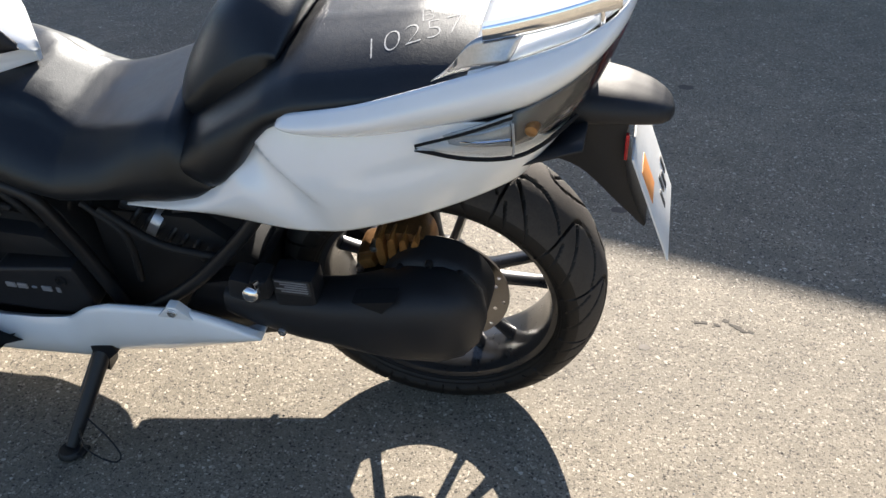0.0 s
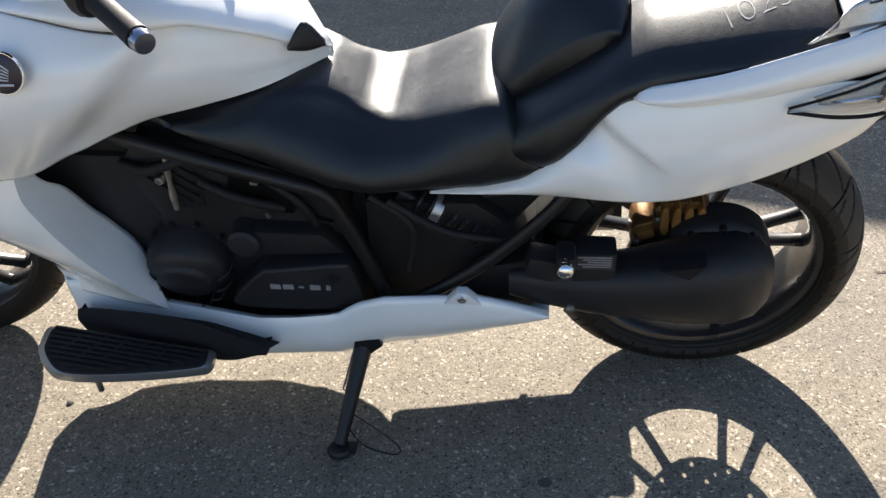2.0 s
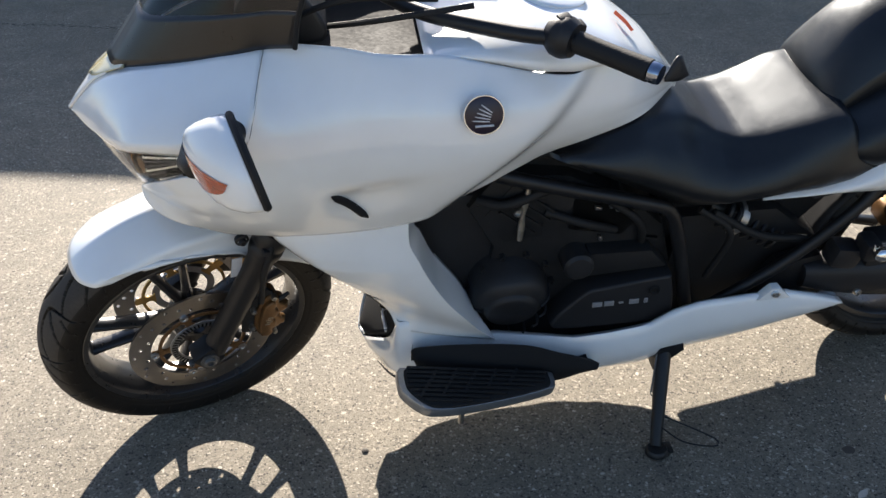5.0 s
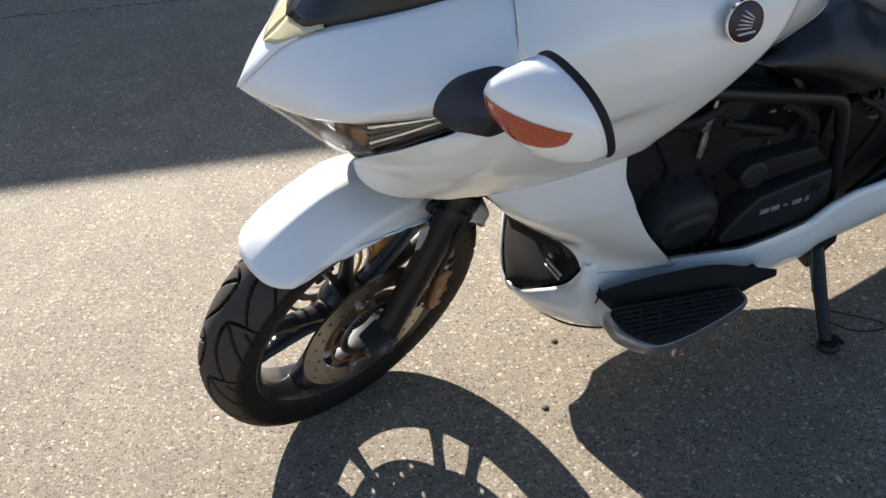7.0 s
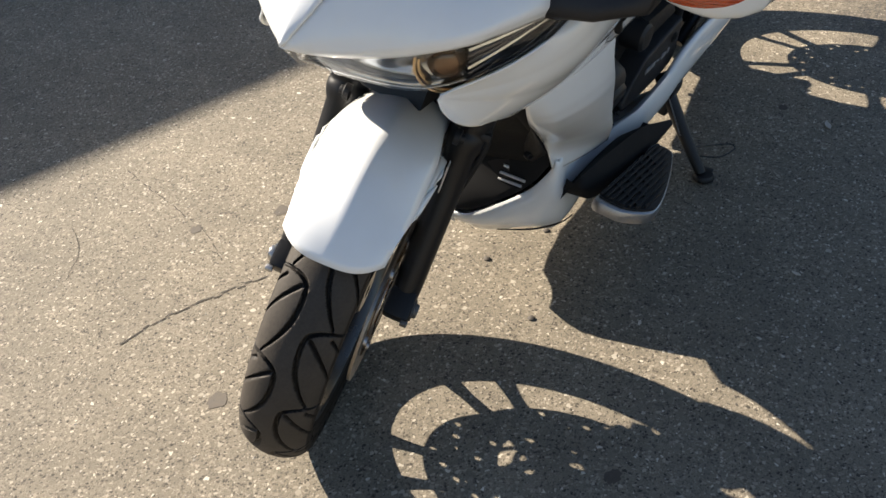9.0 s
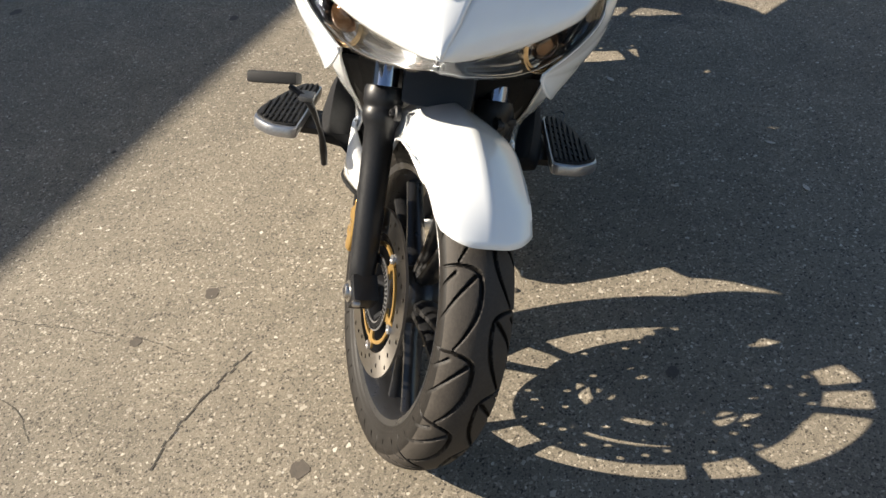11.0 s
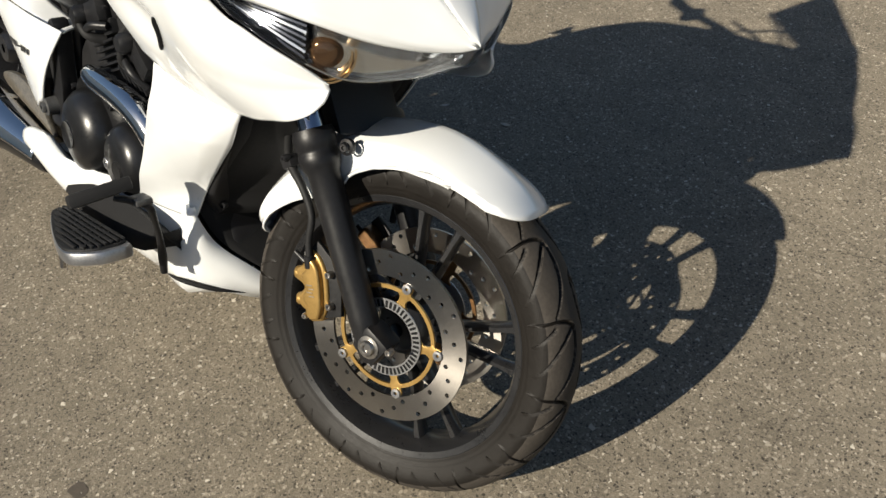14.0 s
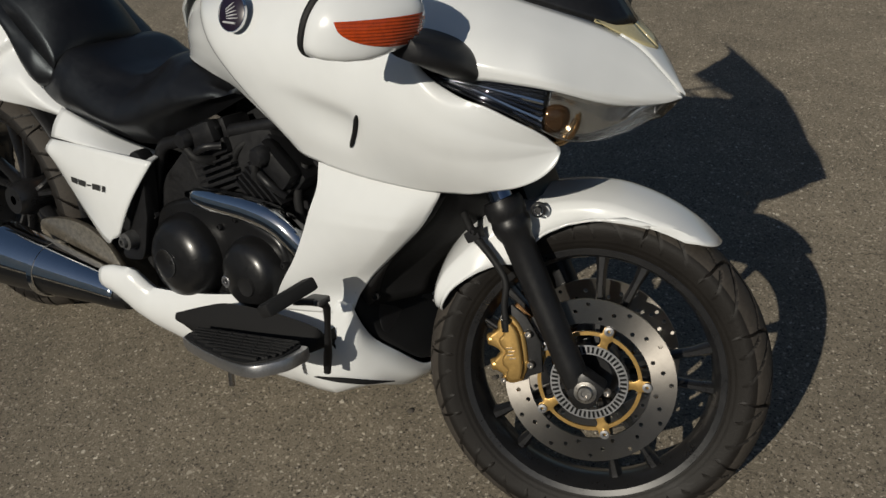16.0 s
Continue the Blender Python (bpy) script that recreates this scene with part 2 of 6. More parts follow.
def box(centre, size, edge=0.003, turn=(0, 0, 0)):
    bm = bmesh.new()
    bmesh.ops.create_cube(bm, size=1)
    bmesh.ops.scale(bm, vec=size, verts=bm.verts)
    if edge:
        bmesh.ops.bevel(bm, geom=bm.edges[:], offset=edge, segments=2, profile=0.6, affect="EDGES", clamp_overlap=True)
    bm.transform(pose(*centre, *turn))
    return bm


def bolt(centre, r=0.007, h=0.006, axis=(0, -1, 0)):
    """A hexagon-socket bolt head that looks along axis."""
    return lathe([(0.0001, h * 0.5), (r * 0.45, h * 0.5), (r * 0.5, h), (r * 0.85, h), (r, h * 0.7), (r, -h)], centre, axis, 12)


def part(name, bm, mat, parent, label="", thick=0.0, flat=False, angle=40):
    """Links a bmesh as ONE mesh under a thing or under a part."""
    me = bpy.data.meshes.new(name)
    bm.to_mesh(me)
    bm.free()
    me.materials.append(mat)
    ob = new(name, me)
    ob.parent = parent
    if not flat:
        me.polygons.foreach_set("use_smooth", [True] * len(me.polygons))
        me.set_sharp_from_angle(angle=radians(angle))
    if thick:
        s = ob.modifiers.new("thickness", "SOLIDIFY")
        s.thickness, s.offset = abs(thick), -1 if thick > 0 else 1
        s.use_even_offset = False
    if label:
        tagged(ob, label=label)
    return ob

# ---- the motorcycle: x runs to its tail, y to its right-hand side, z up; it leans on its stand ----
BIKE_LEAN = 11.9
bike = new("motorcycle")
bike.matrix_world = pose(0, 0, 0, BIKE_LEAN, 0, 0)
tagged(bike, "pearl-white cruiser motorcycle with black seat, leaning on its side stand", "motorcycle")

REAR_AXLE, FRONT_AXLE = Vector((-0.008, 0.03, 0.305)), Vector((-1.61, 0.006, 0.2915))
RAKE, STEER = radians(28.5), radians(20.8)
STEM = Vector((math.sin(RAKE), 0, math.cos(RAKE)))
STEM_FOOT = FRONT_AXLE + 0.045 * Vector((math.cos(RAKE), 0, -math.sin(RAKE)))
STEERED = Matrix.Translation(STEM_FOOT) @ Matrix.Rotation(STEER, 4, STEM) @ Matrix.Translation(-STEM_FOOT)


def steered(bm):
    bm.transform(STEERED)
    return bm


# ---- wheels ----
def gap(p, a, b):
    """Distance from p to the stretch a-b."""
    d = (b[0] - a[0], b[1] - a[1])
    f = ((p[0] - a[0]) * d[0] + (p[1] - a[1]) * d[1]) / (d[0] * d[0] + d[1] * d[1])
    f = min(1.0, max(0.0, f))
    return math.hypot(p[0] - a[0] - f * d[0], p[1] - a[1] - f * d[1]), f


# one repeat of the tread on half the tyre: (along, across), both 0 to 1; then half the groove's width at either end
ARCH = [tuple(p) for p in spline([(-0.02, 0.97), (-0.01, 0.7), (0.0, 0.42), (0.04, 0.22), (0.12, 0.12), (0.32, 0.1), (0.55, 0.15), (0.78, 0.29), (0.95, 0.44)], 30)]
CUTS = [([(0.08, 0.5), (0.17, 0.68), (0.3, 0.95)], 0.0023, 0.0017), ([(0.13, 0.19), (0.35, 0.46), (0.55, 0.7), (0.72, 0.95)], 0.0025, 0.0018)]


def tread_depth(s, w, length, width):
    """Depth of the tread, 0 to 1: an arch from the shoulder over towards the middle and back, and two slanting cuts under it."""
    s = s % 1.0
    deep = 0.0
    for turn in (-1, 0, 1):
        p = ((s + turn) * length, w * width)
        for line, h0, h1 in [(ARCH, 0.0011, 0.0025)] + CUTS:
            n = len(line) - 1
            for i in range(n):
                d, f = gap(p, (line[i][0] * length, line[i][1] * width), (line[i + 1][0] * length, line[i + 1][1] * width))
                half = (h0 + (h1 - h0) * min(1.0, 1.6 * (i + f) / n)) * (1 - 0.55 * smooth(0.72, 1.0, (i + f) / n))
                deep = max(deep, 1 - smooth(half * 0.6, half * 1.4 + 0.0006, d))
    return deep


def tyre_mesh(centre, radius, half, count, way, seg=960, rings=116):
    """A tyre with its tread grooves cut in; half is half its width; way is the direction in which the grooves sweep."""
    rim_r = 0.225
    prof = []                       # (radius, y) across the tread, bead to bead
    for k in range(rings + 1):
        a = -1 + 2 * k / rings
        ang = a * radians(124)
        if abs(ang) < math.pi / 2:
            prof.append((radius - half * 0.66 * (1 - math.cos(ang)), half * math.sin(ang)))
        else:
            f = (abs(ang) - math.pi / 2) / radians(34)
            prof.append((radius - half * 0.66 - f * (radius - half * 0.66 - rim_r), math.copysign(half * (1 - 0.2 * f ** 1.6), a)))
    table = {}
    verts, faces = [], []
    per = seg // count
    seg = per * count
    for i in range(seg):
        th = 2 * math.pi * i / seg
        for k, (r, y) in enumerate(prof):
            a = (-1 + 2 * k / rings) * 124 / 104
            d = 0.0
            if abs(a) < 0.99:
                key = (i % per, k)
                if key not in table:
                    u = way * (i % per) / per + (0.0 if a > 0 else 0.5)
                    table[key] = 0.007 * tread_depth(u, abs(a), 2 * math.pi * radius / count, half * 1.72)
                d = table[key]
            elif 1.04 < abs(a) < 1.065 or 1.12 < abs(a) < 1.14:
                d = 0.0012
            verts.append(centre + Vector(((r - d) * math.cos(th), y, (r - d) * math.sin(th))))
    n = rings + 1
    for i in range(seg):
        m = (i + 1) % seg
        faces += [(i * n + k, i * n + k + 1, m * n + k + 1, m * n + k) for k in range(rings)]
    me = bpy.data.meshes.new("tread")
    me.from_pydata(verts, [], faces)
    bm = bmesh.new()
    bm.from_mesh(me)
    bpy.data.meshes.remove(me)
    bmesh.ops.recalc_face_normals(bm, faces=bm.faces)
    worn = []                       # 1 where the dusty running face is, 0 on the flanks and in the grooves
    for i in range(seg):
        for k in range(rings):
            across = abs(-1 + 2 * (k + 0.5) / rings) * 124 / 104
            worn.append(int(across < 0.7 and max(table.get((a % per, c), 0) for a in (i, i + 1) for c in (k, k + 1)) < 0.0052))
    return bm, worn


def rim_mesh(centre, half):
    """A cast rim's barrel, open in the middle."""
    k = 1.015
    prof = [(0.222, -half), (0.228, -half + 0.004), (0.226, -half + 0.012), (0.212, -half + 0.026), (0.206, 0), (0.212, half - 0.026), (0.226, half - 0.012), (0.228, half - 0.004), (0.222, half), (0.212, half - 0.003), (0.207, half - 0.012), (0.203, half - 0.03), (0.198, 0), (0.203, -half + 0.03), (0.207, -half + 0.012), (0.212, -half + 0.003)]
    prof = [(r * k, y) for r, y in prof]
    return lathe(prof, centre, (0, 1, 0), 96, closed=True)


def spoke_mesh(centre, angle, hub_r=0.05, rim_r=0.206, spread=0.085, half=0.016):
    """One of the twin spokes: a tapered bar from hub to rim."""
    a0, a1 = angle, angle + spread
    p0 = Vector((math.cos(a0), 0, math.sin(a0))) * hub_r
    p1 = Vector((math.cos(a1), 0, math.sin(a1))) * rim_r
    d = (p1 - p0).normalized()
    w = Vector((-d.z, 0, d.x))
    rows = []
    for t, wid, dep in ((0, 0.013, half * 1.5), (0.35, 0.009, half * 1.1), (0.8, 0.0085, half), (1.0, 0.013, half)):
        c = centre + p0.lerp(p1, t)
        ring = []
        for k in range(8):
            f = 2 * math.pi * (k + 0.5) / 8
            ring.append(c + w * wid * math.cos(f) + Vector((0, 1, 0)) * dep * math.sin(f))
        rows.append(ring)
    return grid(rows, close_u=True, caps=True)


def disc_mesh(centre, y, r_in=0.1035, r_out=0.1455, holes=36):
    """A drilled brake rotor: a flat ring with rows of holes through it."""
    bm = bmesh.new()
    seg = holes * 2
    radii = [r_in, r_in + 0.0035] + [r_in + 0.0035 + (r_out - r_in - 0.007) * k / 3 for k in (1, 2)] + [r_out - 0.0035, r_out]
    thick = 0.0025
    layers = []
    for s in (-1, 1):
        layers.append([[bm.verts.new(centre + Vector((r * math.cos(2 * math.pi * k / seg), y + s * thick, r * math.sin(2 * math.pi * k / seg)))) for k in range(seg)] for r in radii])
    for j in range(5):
        for k in range(seg):
            hole = k % 2 == 0 and j == (1, 2, 3)[(k // 2) % 3]
            n = (k + 1) % seg
            quad = [(j, k), (j, n), (j + 1, n), (j + 1, k)]
            if hole:
                for s in (0, 1):
                    corner = [layers[s][a][b] for a, b in quad]
                    mid = sum((v.co for v in corner), Vector()) / 4
                    ring = []
                    for q in range(8):
                        a = corner[q // 2].co if q % 2 == 0 else (corner[q // 2].co + corner[(q // 2 + 1) % 4].co) / 2
                        ring.append(bm.verts.new(mid + (a - mid).normalized() * 0.0041))
                    for q in range(4):
                        bm.faces.new([corner[q], corner[(q + 1) % 4], ring[(2 * q + 2) % 8], ring[2 * q + 1], ring[2 * q]])
                    if s == 0:
                        first = ring
                    else:
                        for q in range(8):
                            bm.faces.new([first[q], first[(q + 1) % 8], ring[(q + 1) % 8], ring[q]])
            else:
                for s in (0, 1):
                    bm.faces.new([layers[s][a][b] for a, b in quad])
    for j in (0, 5):
        for k in range(seg):
            n = (k + 1) % seg
            bm.faces.new([layers[0][j][k], layers[0][j][n], layers[1][j][n], layers[1][j][k]])
    bmesh.ops.recalc_face_normals(bm, faces=bm.faces)
    return bm


def carrier_ring(centre, y):
    return lathe([(0.0825, -0.002), (0.089, -0.002), (0.089, 0.002), (0.0825, 0.002)], centre + Vector((0, y, 0)), (0, 1, 0), 60, closed=True)


def carrier_arm(centre, y, side, a):
    """One lug of the gold carrier, from its foot at the hub flange out to its button."""
    arm = prism([(0.06, -0.014), (0.068, -0.0075), (0.077, -0.0075), (0.084, -0.013), (0.0895, -0.0095), (0.1, -0.009), (0.1045, 0.0), (0.1, 0.009), (0.0895, 0.0095), (0.084, 0.013), (0.077, 0.0075), (0.068, 0.0075), (0.06, 0.014)], -0.0022, 0.0022, 0.001, 40)
    arm.transform(Matrix.Translation(centre + Vector((0, y, 0))) @ Matrix.Rotation(-a, 4, "Y"))
    return arm


def wheel(name, centre, radius, half, rim_half, turn, put, grooves, slope):
    hub = lathe([(0.012, -rim_half * 0.9), (0.036, -rim_half * 0.9), (0.044, -rim_half * 0.7), (0.05, -0.02), (0.05, 0.02), (0.044, rim_half * 0.7), (0.036, rim_half * 0.9), (0.012, rim_half * 0.9)], centre, (0, 1, 0), 40)
    w = part(name, put(merge(rim_mesh(centre, rim_half), hub)), RIM, bike, "black cast rim with five pairs of spokes")
    bm, worn = tyre_mesh(centre, radius, half, grooves, slope)
    tyre = part("tyre", put(bm), RUBBER, w, "black road tyre with sweeping tread grooves", angle=38)
    tyre.data.materials.append(TREAD)
    tyre.data.polygons.foreach_set("material_index", worn)
    for k in range(5):
        for s in (-1, 1):
            part("spoke", put(spoke_mesh(centre, turn + 2 * math.pi * k / 5 + s * 0.13, spread=s * 0.05)), RIM, w)
    return w


def as_is(bm):
    return bm


front_wheel = wheel("front_wheel", FRONT_AXLE, 0.299, 0.057, 0.047, 0.45, steered, 14, 1)
rear_wheel = wheel("rear_wheel", REAR_AXLE + Vector((0, 0.018, -0.003)), 0.307, 0.092, 0.072, 0.2, as_is, 14, -1)

for side in (-1, 1):
    y = 0.07 * side
    d = part("brake_disc", steered(disc_mesh(FRONT_AXLE, y)), DISC, front_wheel, "drilled steel brake disc", flat=True)
    # left carrier takes the darker gold, its shade painted into the colour
    part("disc_carrier", steered(carrier_ring(FRONT_AXLE, y)), GOLD if side > 0 else BRONZE_AND_SHADED_GOLD, front_wheel, "gold anodised disc carrier")
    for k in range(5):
        part("carrier_arm", steered(carrier_arm(FRONT_AXLE, y + side * 0.0005, side, 0.546 + 2 * math.pi * k / 5)), GOLD if side > 0 else BRONZE_AND_SHADED_GOLD, front_wheel)
    for k in range(5):
        a = 0.546 + 2 * math.pi * k / 5
        c = FRONT_AXLE + Vector((0.097 * math.cos(a), y + side * 0.003, 0.097 * math.sin(a)))
        part("disc_button", steered(lathe([(0.0025, 0.003), (0.004, 0.0045), (0.008, 0.004), (0.009, -0.004)], c, (0, side, 0), 16)), ALUMINIUM, front_wheel)
    ring = lathe([(0.05, 0.0), (0.066, 0.0), (0.066, 0.002), (0.05, 0.002)], FRONT_AXLE + Vector((0, y + side * 0.004, 0)), (0, 1, 0), 60, closed=True)
    part("sensor_ring", steered(ring), ALUMINIUM, front_wheel, "slotted bright sensor ring")
    teeth = None
    for k in range(48):
        b = box((0.058, 0, 0), (0.011, 0.0012, 0.0038), 0)
        b.transform(Matrix.Translation(FRONT_AXLE + Vector((0, y + side * 0.0068, 0))) @ Matrix.Rotation(2 * math.pi * k / 48, 4, "Y"))
        teeth = merge(teeth, b) if teeth else b
    part("sensor_slot", steered(teeth), DARK, front_wheel, flat=True)

# ---- front fork, fender ----
UP = STEM
for side in (-1, 1):
    y = 0.1 * side
    base = FRONT_AXLE + Vector((0.012, y, -0.004))
    def along(h, off=0.0):
        return base + UP * h + Vector((math.cos(RAKE), 0, -math.sin(RAKE))) * off
    leg = lathe([(0.0, -0.03), (0.018, -0.03), (0.0225, -0.02), (0.024, 0.05), (0.025, 0.2), (0.0262, 0.275), (0.031, 0.286), (0.033, 0.296), (0.033, 0.305), (0.0315, 0.308), (0.0315, 0.314), (0.0335, 0.317), (0.034, 0.335), (0.031, 0.345), (0.0, 0.347)], base, UP, 28)
    foot = box(tuple(FRONT_AXLE + Vector((0, y, 0))), (0.05, 0.046, 0.05), 0.008, (0, -28, 0))
    f = part("fork_leg", steered(merge(leg, foot)), BLACK_PAINT, bike, "black fork slider")
    part("fork_tube", steered(tube([along(0.33), along(0.62)], 0.0215, 6, 20)), DARK_CHROME, bike, "polished upper fork tube")
    part("axle_bolt", steered(merge(bolt(FRONT_AXLE + Vector((0, y + side * 0.024, 0)), 0.013, 0.008, (0, side, 0)), lathe([(0.019, 0.0), (0.019, 0.003), (0.012, 0.004)], FRONT_AXLE + Vector((0, y + side * 0.022, 0)), (0, side, 0), 20))), STEEL if side > 0 else DULL_GREY, f, "axle bolt")
    part("fork_bolt", steered(bolt(FRONT_AXLE + Vector((-0.035, y + side * 0.018, 0.004)), 0.006, 0.006, (0, side, 0))), STEEL if side > 0 else DULL_GREY, f)


def fender_mesh():
    rows = []
    n = 56
    for i in range(n):
        u = i / (n - 1)
        r = np.interp(u, [0, 0.08, 0.3, 0.6, 0.85, 1.0], [0.316, 0.324, 0.339, 0.343, 0.33, 0.31])
        rear = math.sqrt(max(0.0, 1 - ((u - 0.88) / 0.12) ** 2)) if u > 0.88 else 1.0
        wide = (0.07 + 0.014 * (1 - smooth(0.28, 0.52, u)) + 0.004 * smooth(0.6, 0.75, u)) * max(0.04, rear) * (0.9 + 0.1 * smooth(0.0, 0.15, u))
        crease = 0.017 * smooth(0.0, 0.18, u) * (1 - smooth(0.72, 0.95, u))
        edge = sum(float(np.interp(u + d, [0, 0.1, 0.3, 0.42, 0.47, 0.53, 0.57, 0.7, 0.83, 0.93, 1.0], [0.006, 0.008, 0.038, 0.052, 0.068, 0.088, 0.078, 0.05, 0.026, 0.008, 0.0])) for d in (-0.03, -0.015, 0, 0.015, 0.03)) / 5
        skirt = max(0.003, edge - crease) * max(0.02, rear)
        row = []
        for k in range(31):
            w = -1 + 2 * k / 30
            t = abs(w)
            start = 125 - 25 * t ** 3       # the front edge is a round tongue
            a = radians(start + (13 - start) * u)
            if t < 0.6:
                y, drop = wide * 0.97 * math.copysign((t / 0.6) ** 0.95, w), (0.006 + crease) * t / 0.6 + 0.009 * (t / 0.6) ** 3
            else:
                f = (t - 0.6) / 0.4
                y, drop = math.copysign(wide * (0.97 + 0.1 * f), w), 0.015 + crease + 0.01 * min(1, f * 3) + skirt * f
            row.append(FRONT_AXLE + Vector(((r - drop) * math.cos(a), y, (r - drop) * math.sin(a))))
        rows.append(row)
    return grid(rows)


fender = part("front_fender", steered(fender_mesh()), WHITE, bike, "pearl-white front mudguard", thick=0.004, angle=60)
for side in (-1, 1):
    c = FRONT_AXLE + Vector((0.115, side * 0.085, 0.287))
    part("fender_bolt", steered(merge(lathe([(0.013, 0), (0.013, 0.008), (0.009, 0.01)], c, (0, side, 0), 16), bolt(c + Vector((0, side * 0.01, 0)), 0.007, 0.006, (0, side, 0)))), BLACK_PLASTIC, fender)

# front calipers behind the fork legs
def caliper_mesh(side):
    """A cast body with a lug on top and four piston housings that swell out to the rear."""
    ol = [(-0.006, -0.062), (0.016, -0.066), (0.03, -0.058), (0.032, -0.046), (0.044, -0.036), (0.046, -0.02), (0.036, -0.01), (0.03, -0.002), (0.036, 0.006), (0.048, 0.014), (0.048, 0.03), (0.036, 0.038), (0.028, 0.044), (0.026, 0.056), (0.012, 0.07), (-0.002, 0.066), (-0.014, 0.05), (-0.022, 0.02), (-0.02, -0.03)]
    bm = prism(ol, -0.024, 0.02, 0.006, 90, 3)
    face = [(-0.004, -0.056), (0.014, -0.058), (0.022, -0.046), (0.018, -0.034), (0.026, -0.024), (0.024, -0.01), (0.016, 0.0), (0.024, 0.012), (0.026, 0.026), (0.016, 0.036), (0.018, 0.046), (0.012, 0.058), (-0.002, 0.054), (-0.012, 0.03), (-0.012, -0.03)]
    bm = merge(bm, prism(face, 0.012, 0.032, 0.006, 70, 3))
    for zz in (-0.028, 0.022):
        bm = merge(bm, lathe([(0.0, 0.016), (0.009, 0.016), (0.012, 0.012), (0.013, -0.012)], (0.038, 0.006, zz), (0.85, 0.3, 0), 18))
    bm.transform(Matrix.Diagonal((1, side, 1, 1)))
    if side < 0:
        bmesh.ops.reverse_faces(bm, faces=bm.faces)
    bm.transform(CALIPER[side])
    return bm


CALIPER = {k: Matrix.Translation(FRONT_AXLE + Vector((0.128, k * 0.078, 0.042))) @ pose(0, 0, 0, 0, 14, 0) @ Matrix.Scale(0.9, 4) for k in (-1, 1)}
# both are gold; the left one has its shade painted in
for side, mat in ((-1, BRONZE_AND_SHADED_GOLD), (1, GOLD)):
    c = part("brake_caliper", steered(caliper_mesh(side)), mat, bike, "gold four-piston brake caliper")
    for k in range(4):
        b = box((0.004 + 0.004 * (k % 2), side * 0.0325, -0.012 + 0.007 * k), (0.012, 0.0012, 0.0022), 0)
        b.transform(CALIPER[side])
        part("caliper_mark", steered(b), BRASS, c)
    for xx, zz, rr in ((0.03, -0.056, 0.006), (0.012, 0.066, 0.007), (-0.03, 0.03, 0.007), (-0.026, -0.03, 0.007)):
        b = bolt((xx, side * 0.02, zz), rr, 0.007, (0, side, 0))
        b.transform(CALIPER[side])
        part("caliper_bolt", steered(b), STEEL, c)
    br = prism([(-0.045, -0.05), (-0.01, -0.058), (0.0, -0.03), (0.0, 0.05), (0.012, 0.075), (-0.004, 0.088), (-0.03, 0.06), (-0.05, 0.01)], side * 0.004, side * 0.014, 0.003)
    br.transform(CALIPER[side])
    part("caliper_bracket", steered(br), ENGINE_BLACK, bike, "dull black caliper bracket")
    part("bleed_nipple", steered(tube([tuple(CALIPER[side] @ Vector((0.03, side * 0.01, 0.045))), tuple(CALIPER[side] @ Vector((0.05, side * 0.012, 0.062)))], [0.006, 0.004], 6, 10)), BLACK_PAINT, c)

# ---- white front bodywork ----
def both(name, bm, mat, label="", thick=0.004, angle=40, parent=None):
    """A part and its twin on the other side."""
    other = mirrored(bm)
    a = part(name, bm, mat, parent or bike, label, thick, angle=angle)
    b = part(name, other, mat, parent or bike, label, thick, angle=angle)
    return a, b


BEAK = [(-1.717, 0.0, 0.793), (-1.7, -0.025, 0.787), (-1.67, -0.068, 0.787), (-1.64, -0.12, 0.798), (-1.6, -0.18, 0.82), (-1.56, -0.203, 0.827), (-1.52, -0.219, 0.831), (-1.48, -0.229, 0.832), (-1.43, -0.235, 0.83)]
LENS_LOW = [(-1.688, 0.0, 0.758), (-1.68, -0.012, 0.755), (-1.65, -0.045, 0.738), (-1.62, -0.1, 0.731), (-1.6, -0.141, 0.738), (-1.58, -0.178, 0.757), (-1.55, -0.21, 0.782), (-1.52, -0.226, 0.797), (-1.48, -0.232, 0.808), (-1.43, -0.236, 0.822)]
CREST = [(-1.717, 0.0, 0.797), (-1.69, -0.018, 0.83), (-1.652, -0.035, 0.868), (-1.6, -0.062, 0.898), (-1.5, -0.108, 0.932), (-1.43, -0.135, 0.955), (-1.366, -0.157, 0.972)]
seam_low = [(-1.43, -0.235, 0.83), (-1.405, -0.244, 0.85), (-1.385, -0.24, 0.88)]
def nose_fold(x, z, u, v):
    """A fold along the nose's lower edge: the band above the headlight turns under."""
    return -0.011 * (max(0.0, v - 0.35) / 0.47 if v < 0.82 else (1 - v) / 0.18) * smooth(0.02, 0.2, u)


crest_front = spline(CREST, 40)[:13]
part("nose_bridge", grid([[(p[0], p[1] * w, p[2] - 0.002 + 0.004 * (1 - w * w)) for w in np.linspace(-1, 1, 9)] for p in crest_front]), WHITE, bike, "pearl-white nose ridge", thick=0.004)
both("nose_cowl", panel(CREST, BEAK[:-1] + seam_low[1:2], 44, 18, lambda u: 0.004 + 0.03 * min(1, u * 2.2), 0.85, nose_fold), WHITE, "pearl-white beaked nose cowl", angle=60)


